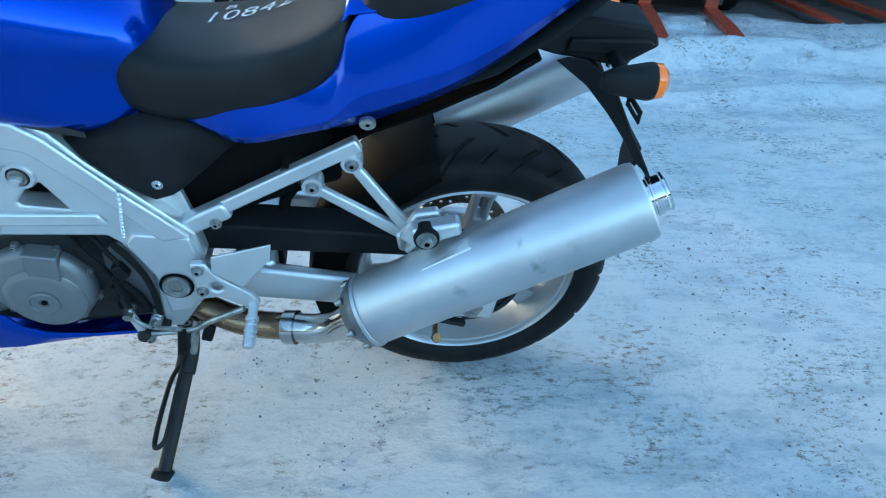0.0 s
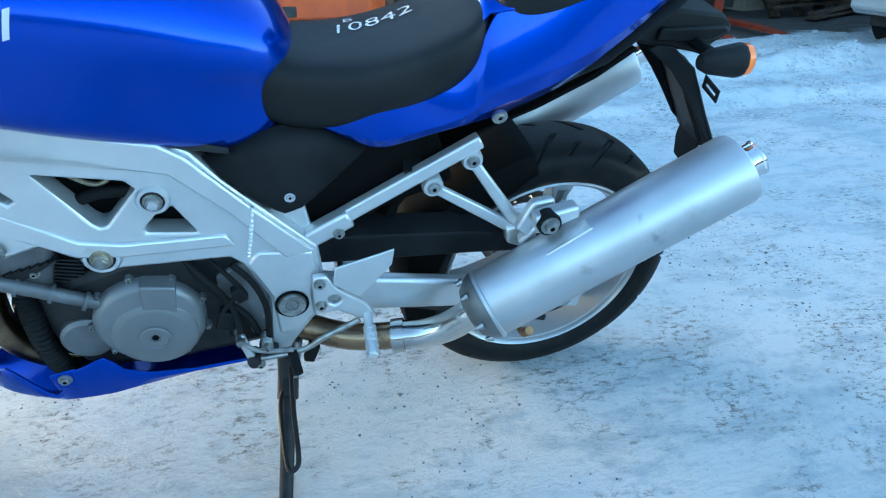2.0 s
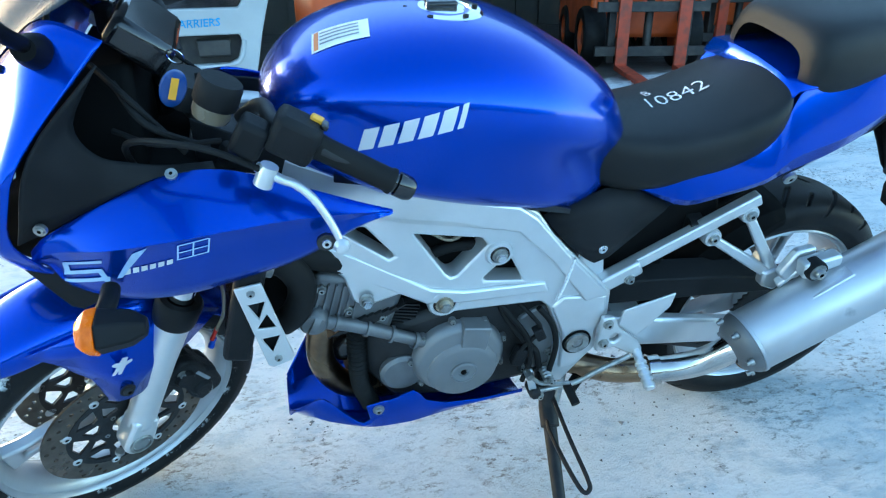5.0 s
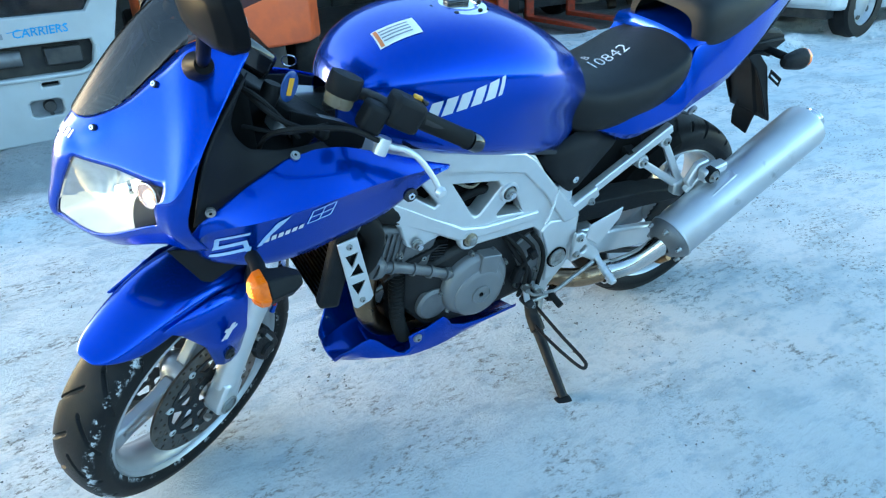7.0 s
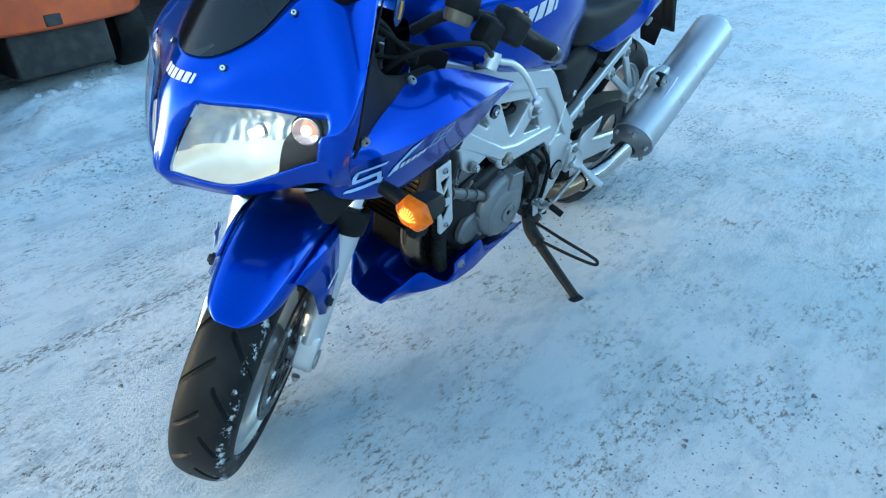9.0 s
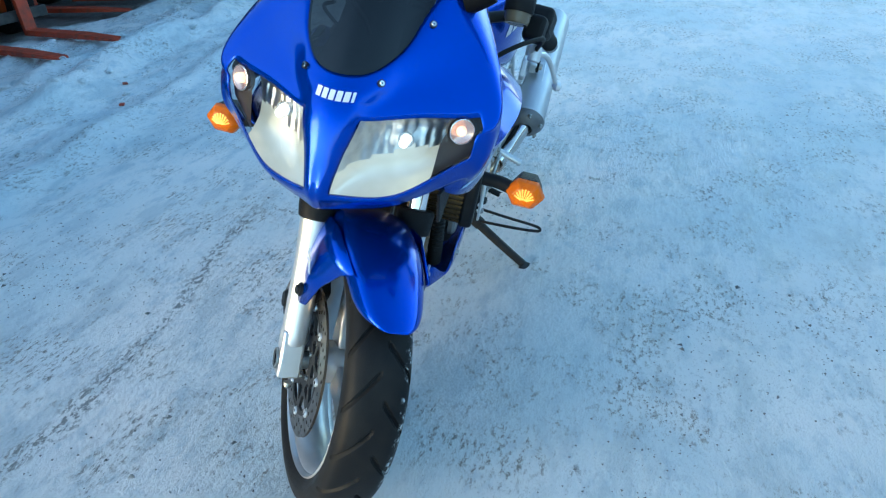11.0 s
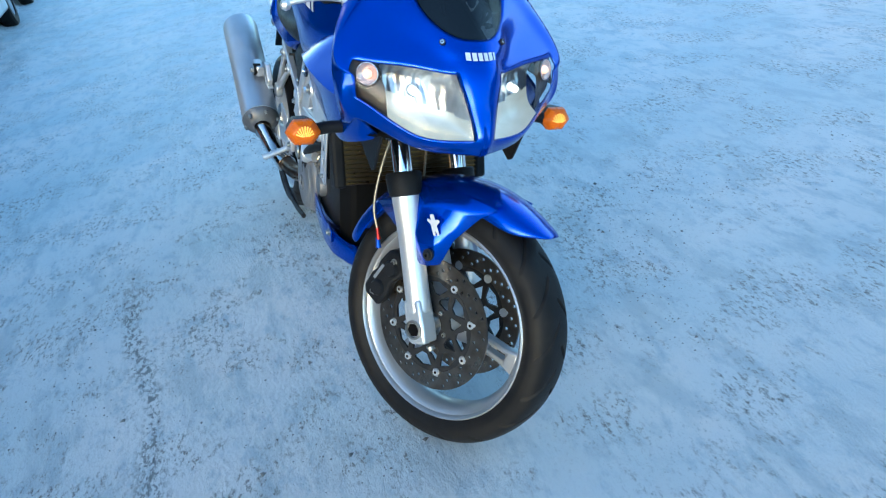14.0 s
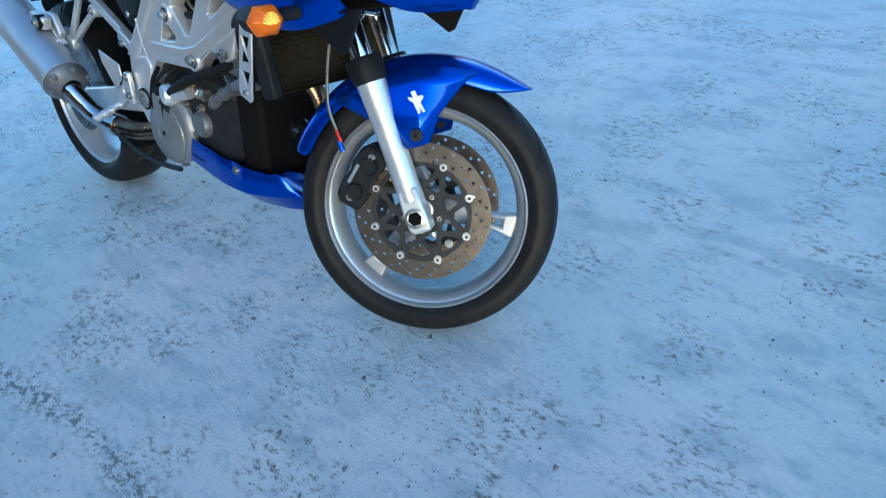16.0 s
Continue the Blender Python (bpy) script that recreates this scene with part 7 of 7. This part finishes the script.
def counterweight_truck(label, m, paint, band):
    """A forklift seen from behind: rounded counterweight, cab posts."""
    t = thing("forklift", label, "forklift", m, "parked forklifts")
    prof = [(-0.62, 0.18), (-0.50, 0.02), (-0.25, -0.05), (0, -0.07), (0.25, -0.05), (0.50, 0.02), (0.62, 0.18), (0.62, 0.9), (-0.62, 0.9)]
    part("counterweight", loft([[(x * g, y, z) for x, y in prof] for z, g in ((0.40, 0.95), (0.43, 1.0), (0.92, 1.0), (0.98, 0.96))]), paint, t, "rounded cast counterweight", bevel=0.03)
    part("axle_housing", box(0.62, 0.75, 0.30, pose(0, 0.45, 0.26)), BLACKSTEEL, t, bevel=0.02)
    part("tow_pocket", box(0.10, 0.03, 0.07, pose(-0.05, -0.058, 0.455)), BLACKSTEEL, t, bevel=0.006)
    part("rear_shelf", loft([[(x * 0.96, y + 0.03, z) for x, y in prof] for z in (0.98, 1.10)]), BLACKSTEEL, t)
    for s in (-1, 1):
        part("cab_post", bar((s * 0.52, 0.15, 0.9), (s * 0.46, 0.35, 2.1), 0.07, 0.07), paint if band else BLACKSTEEL, t, bevel=0.01)
        wheel(t, (s * 0.50, 0.40, 0.27), 0.27, 0.20, BLACKSTEEL, (-s, 0, 0))
        wheel(t, (s * 0.52, 1.75, 0.30), 0.30, 0.22, paint, (-s, 0, 0))
        part("rear_lamp", box(0.10, 0.03, 0.05, pose(s * 0.45, 0.05, 0.90)), REDLENS, t, bevel=0.008)
    part("body", box(1.05, 1.3, 0.6, pose(0, 1.3, 0.6)), BLACKSTEEL, t, bevel=0.03)
    part("overhead_guard", box(1.0, 1.3, 0.07, pose(0, 0.9, 2.1)), BLACKSTEEL, t, bevel=0.01)
    return t


def lettering(text, size, m):
    """Flat letters in the xy plane, laid at the pose m."""
    cu = bpy.data.curves.new("letters", "FONT")
    cu.body, cu.size, cu.resolution_u, cu.shear, cu.offset = text, size, 2, 0.15, 0.0008
    ob = bpy.data.objects.new("tmp_letters", cu)
    scene.collection.objects.link(ob)
    me = bpy.data.meshes.new_from_object(ob.evaluated_get(bpy.context.evaluated_depsgraph_get()))
    bm = bmesh.new()
    bm.from_mesh(me)
    bpy.data.objects.remove(ob)
    bm.transform(m)
    return bm


# darker copy of the white paint: the shade on the shell is in its colour
SHADEDWHITE = material("shaded_white_paint", (0.40, 0.42, 0.43), 0.45, second=(0.33, 0.34, 0.35), scale=3)


def cab_truck(label, m):
    """A forklift whose white rear shell has a wide opening over a recessed lamp."""
    t = thing("forklift", label, "forklift", m, "parked forklifts")
    out = [(-0.52, 0.09), (0.27, 0.09), (0.36, 0.13), (0.41, 0.22), (0.44, 0.40), (0.50, 0.66), (0.56, 0.86), (0.66, 1.40), (0.57, 1.40), (0.44, 0.90), (0.37, 0.80), (-0.56, 0.80), (-0.66, 1.40), (-0.76, 1.40), (-0.68, 0.66), (-0.62, 0.22)]
    wide = [(-0.50, 0.49), (-0.44, 0.47), (0.28, 0.47), (0.34, 0.50), (0.37, 0.60), (0.36, 0.645), (-0.52, 0.645), (-0.53, 0.56)]
    lamp = [(-0.055, 0.25), (-0.03, 0.236), (0.10, 0.236), (0.12, 0.26), (0.12, 0.32), (0.10, 0.333), (-0.04, 0.333), (-0.055, 0.32)]
    slot = [(0.036, 0.405), (0.133, 0.405), (0.133, 0.432), (0.036, 0.432)]
    part("rear_shell", plate(out, -0.07, 0.02, [wide, lamp, slot]), SHADEDWHITE, t, "white moulded rear shell", bevel=0.012)
    part("shell_lip", tube([(-0.50, -0.072, 0.475), (-0.1, -0.078, 0.462), (0.26, -0.074, 0.462), (0.355, -0.072, 0.50), (0.385, -0.072, 0.61)], 0.012, 8, 4), SHADEDWHITE, t)
    part("lamp_pocket", box(0.24, 0.02, 0.13, pose(0.03, 0.012, 0.285)), GREYPRINT, t)
    part("rear_lamp", lathe([(0, 0.05), (0.030, 0.048), (0.036, 0.03), (0.036, 0), (0, 0)], 24, m=aim((0.05, 0.0, 0.288), (0, -1, 0))), BLACKSTEEL, t, "round black lamp")
    part("lamp_stem", box(0.02, 0.03, 0.04, pose(0.05, -0.02, 0.245)), BLACKSTEEL, t)
    part("engine_bay", box(1.05, 0.9, 0.40, pose(-0.08, 0.50, 0.60)), BLACKSTEEL, t)
    part("muffler", tube([(-0.30, -0.01, 0.58), (-0.02, -0.02, 0.575)], 0.045, 18, 1), ENGINE, t, "grey muffler inside the opening", bevel=0.008)
    part("muffler_box", box(0.20, 0.08, 0.10, pose(0.20, 0.0, 0.565)), BLACKSTEEL, t, bevel=0.01)
    part("body", box(1.0, 1.5, 0.62, pose(-0.06, 1.0, 0.45)), BLACKSTEEL, t, bevel=0.03)
    part("window", box(0.98, 0.012, 0.62, pose(-0.10, 0.02, 1.11)), DARKGLASS, t, "dark rear window")
    part("cab_roof", box(1.30, 1.5, 0.08, pose(-0.06, 0.75, 1.95)), BLACKSTEEL, t, bevel=0.02)
    for s in (-1, 1):
        part("cab_post", bar((s * 0.64 - 0.06, 0.0, 1.38), (s * 0.60 - 0.06, 0.15, 1.95), 0.09, 0.08), SHADEDWHITE, t, bevel=0.012)
        part("front_post", bar((s * 0.56 - 0.06, 1.4, 0.7), (s * 0.56 - 0.06, 1.3, 1.95), 0.08, 0.08), BLACKSTEEL, t)
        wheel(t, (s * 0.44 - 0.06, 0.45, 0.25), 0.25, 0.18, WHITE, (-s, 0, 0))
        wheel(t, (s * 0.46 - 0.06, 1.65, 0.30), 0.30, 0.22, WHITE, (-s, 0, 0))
    for k in range(3):
        part("sign_letter_bar", box(0.018, 0.004, 0.030, pose(-0.150 + 0.030 * k, -0.0715, 0.703 + 0.0016 * k)), GREYPRINT, t)
    part("sign_word", lettering("CARRIERS", 0.066, pose(-0.036, -0.0735, 0.690, 90, -2, 0)), SIGNBLUE, t, "blue word on the rear shell", flip=False)
    part("sign_arc", tube([(-0.06, -0.0712, 0.722), (0.10, -0.0712, 0.736), (0.25, -0.0712, 0.735)], 0.002, 6, 4), SIGNBLUE, t)
    return t


cab_truck("white forklift seen from behind with dark opening and rear window", pose(-1.62, 3.22, 0, 0, 0, 4))
counterweight_truck("orange forklift seen from behind beside the white one", pose(-0.28, 3.45, 0.02, 0, 0, -3), ORANGE, False)
tagged(part("shed_post", tube([(0.55, 4.6, 0), (0.55, 4.6, 3.6)], 0.06, 14, 1), material("rusty_post", (0.16, 0.07, 0.04), 0.7, second=(0.10, 0.05, 0.03), scale=10), None), "rusty round steel shed post", "post")


TIMBER = material("old_dark_timber", (0.075, 0.048, 0.030), 0.8, second=(0.030, 0.022, 0.016), scale=9, bump=0.4, bscale=60)
PALEBOARD = material("pale_chipboard", (0.30, 0.25, 0.18), 0.8, second=(0.22, 0.18, 0.13), scale=20)


def timber_pile(label, m, seed, n):
    """Rough boards and posts thrown together and leaning on one another."""
    t = thing("timber_pile", label, "timber", m)
    rnd = random.Random(seed)
    for k in range(n):
        x, h = rnd.uniform(-1.0, 1.0), rnd.uniform(0.5, 1.5)
        part("board", bar((x, rnd.uniform(-0.35, -0.1), 0.02), (x + rnd.uniform(-0.55, 0.55), rnd.uniform(0.15, 0.45), h), rnd.uniform(0.05, 0.16), rnd.uniform(0.02, 0.07)), TIMBER, t)
    for k in range(n // 2):
        z = 0.05 + 0.03 * k
        part("board", bar((rnd.uniform(-1.2, -0.5), rnd.uniform(-0.7, 0.2), z), (rnd.uniform(0.5, 1.2), rnd.uniform(-0.7, 0.2), z + rnd.uniform(0, 0.15)), rnd.uniform(0.06, 0.16), 0.035), TIMBER, t)
    return t


timber_pile("heap of old dark boards and posts under the shed", pose(6.2, 6.0, 0, 0, 0, 8), 3, 16)
timber_pile("leaning dark boards and offcuts against the shed", pose(8.4, 6.3, 0, 0, 0, -12), 8, 18)
timber_pile("low tangle of dark timber on the shed floor", pose(10.2, 5.6, 0, 0, 0, 5), 14, 14)
tagged(part("chipboard_sheet", box(0.75, 0.02, 1.25, pose(5.55, 6.55, 0.60, -14, 8, 6)), PALEBOARD, None, bevel=0.002), "pale chipboard sheet leaning in the shed", "board")


def build_van():
    v = thing("van", "white delivery van with rear doors shut parked on snow", "van", pose(4.58, 2.10, 0, 0, 0, 2))
    L, W, H = 4.3, 1.62, 1.78
    side = [(0.0, 0.30), (-0.03, 0.36), (-0.02, 0.62), (0.03, 0.66), (0.10, 1.25), (0.22, 1.70), (0.35, H), (2.6, H), (3.2, 1.18), (4.15, 0.98), (4.3, 0.80), (4.3, 0.34),
            (3.84, 0.26), (3.82, 0.40), (3.71, 0.58), (3.52, 0.66), (3.33, 0.58), (3.23, 0.40), (3.21, 0.24), (0.85, 0.24), (0.82, 0.42), (0.72, 0.60), (0.52, 0.68), (0.32, 0.60), (0.22, 0.42), (0.20, 0.28)]
    body_ob = part("body", plate(side, 0.0, W), WHITE, v, "dusty white body, paint greyed for shade", bevel=0.05)
    part("underbody", box(4.0, W - 0.25, 0.25, pose(2.1, W / 2, 0.33)), BLACKSTEEL, v)
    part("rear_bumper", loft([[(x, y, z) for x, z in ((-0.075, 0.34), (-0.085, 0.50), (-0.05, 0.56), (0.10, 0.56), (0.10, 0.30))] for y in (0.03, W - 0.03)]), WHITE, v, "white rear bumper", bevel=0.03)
    for x in (0.52, 3.52):
        for y, s in ((0.10, 1), (W - 0.10, -1)):
            wheel(v, (x, y, 0.31), 0.31, 0.19, RIM, (0, s, 0))
    for y0, y1 in ((0.10, W * 0.42), (W * 0.43, W - 0.10)):
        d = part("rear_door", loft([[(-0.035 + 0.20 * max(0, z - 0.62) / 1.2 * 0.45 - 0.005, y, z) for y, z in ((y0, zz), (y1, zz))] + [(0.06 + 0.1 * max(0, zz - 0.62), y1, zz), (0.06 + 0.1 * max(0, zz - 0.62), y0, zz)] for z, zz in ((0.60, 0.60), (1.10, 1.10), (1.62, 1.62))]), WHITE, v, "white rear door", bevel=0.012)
        part("door_window", box(0.012, (y1 - y0) * 0.78, 0.40, pose(0.035, (y0 + y1) / 2, 1.38, 0, 5, 0)), DARKGLASS, d, bevel=0.004)
        part("door_hinge", box(0.03, 0.03, 0.05, pose(-0.045, y0 + 0.02 if y0 < 0.5 else y1 - 0.02, 0.80)), BLACKSTEEL, d)
    part("plate_trim", box(0.03, 0.62, 0.05, pose(-0.052, W * 0.68, 0.93)), BLACKSTEEL, v, bevel=0.008)
    pl = part("number_plate", box(0.010, 0.52, 0.112, pose(-0.050, W * 0.70, 0.80)), PAPER, v, "white plate with dark bars", bevel=0.003)
    for k in range(8):
        part("plate_bar", box(0.004, 0.034, 0.060, pose(-0.057, W * 0.70 + 0.20 - 0.055 * k, 0.80)), GREYPRINT, pl)
    part("plate_frame", box(0.008, 0.54, 0.13, pose(-0.046, W * 0.70, 0.80)), BLACKSTEEL, v)
    for y in (0.05, W - 0.05):
        part("tail_lamp", box(0.10, 0.10, 0.42, pose(0.0, y, 0.95, 0, 4, 0)), REDLENS, v, "tall red tail lamp", bevel=0.02)
    for y in (0.22, W - 0.22):
        part("bumper_reflector", box(0.012, 0.16, 0.035, pose(-0.086, y, 0.46)), REDLENS, v, "red bumper reflector", bevel=0.004)
    for y in (0.5, W / 2, W - 0.5):
        part("parking_sensor", lathe([(0, 0.004), (0.014, 0.004), (0.014, -0.01), (0, -0.01)], 14, m=aim((-0.084, y, 0.44), (-1, 0, 0))), BLACKSTEEL, v)
    part("side_rub_strip", box(2.2, 0.02, 0.07, pose(2.1, -0.008, 0.55)), BLACKSTEEL, v, bevel=0.006)
    part("side_window", box(0.85, 0.012, 0.42, pose(2.1, -0.003, 1.38)), DARKGLASS, v)


build_van()


def far_car(label, m):
    c = thing("car", label, "car", m)
    out = [(0, 0.35), (0.0, 0.75), (0.15, 0.85), (0.75, 0.95), (1.25, 1.40), (2.75, 1.42), (3.4, 0.98), (4.0, 0.88), (4.05, 0.35), (3.6, 0.22), (0.5, 0.22)]
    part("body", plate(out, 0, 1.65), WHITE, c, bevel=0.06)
    for x in (0.75, 3.25):
        for y, s in ((0.06, 1), (1.59, -1)):
            wheel(c, (x, y, 0.29), 0.29, 0.18, RIM, (0, s, 0))
    part("side_glass", box(1.5, 0.012, 0.34, pose(2.0, -0.002, 1.16)), DARKGLASS, c, bevel=0.02)


far_car("white saloon car standing beyond the van", pose(9.6, 2.3, 0, 0, 0, 3))

# loose lumps of snow along the cleared edge
random.seed(4)
lumps = bmesh.new()
for k in range(420):
    x, y = random.uniform(-3.2, 5.4), random.triangular(1.6, 4.5, 3.0)
    r = random.uniform(0.008, 0.045) * random.uniform(0.5, 1.0)
    got = bmesh.ops.create_icosphere(lumps, subdivisions=1, radius=r)
    for vtx in got["verts"]:
        vtx.co = vtx.co * (1 + 0.5 * noise.noise(vtx.co * 60 + Vector((k, 0, 0))))
        vtx.co.z *= 0.6
        vtx.co += Vector((x, y, ground_height(x, y) + r * 0.2))
tagged(part("snow_lumps", lumps, SNOW, None), "loose lumps of cleared snow", "snow", kind="stuff")
for x, y in ((1.30, 2.52), (0.95, 2.30)):
    tagged(part("plastic_fragment", box(0.07, 0.03, 0.012, pose(x, y, ground_height(x, y) + 0.008, 5, 8, random.uniform(0, 90))), FORKRED, None, bevel=0.003), "small red broken piece lying on the snow", "debris")

# an unseen dark wall added behind the camera, mirrored in paint and glass
far = part("wall_south_unseen", box(70.0, 0.3, 3.0, pose(2.0, -18.0, 1.5)), DARKWALL, None)
tagged(far, "unseen dark wall added across the yard for reflections", "wall", kind="structure")
part("wall_top_unseen", box(70.0, 0.8, 0.3, pose(2.0, -17.9, 3.1)), DARKWALL, far)
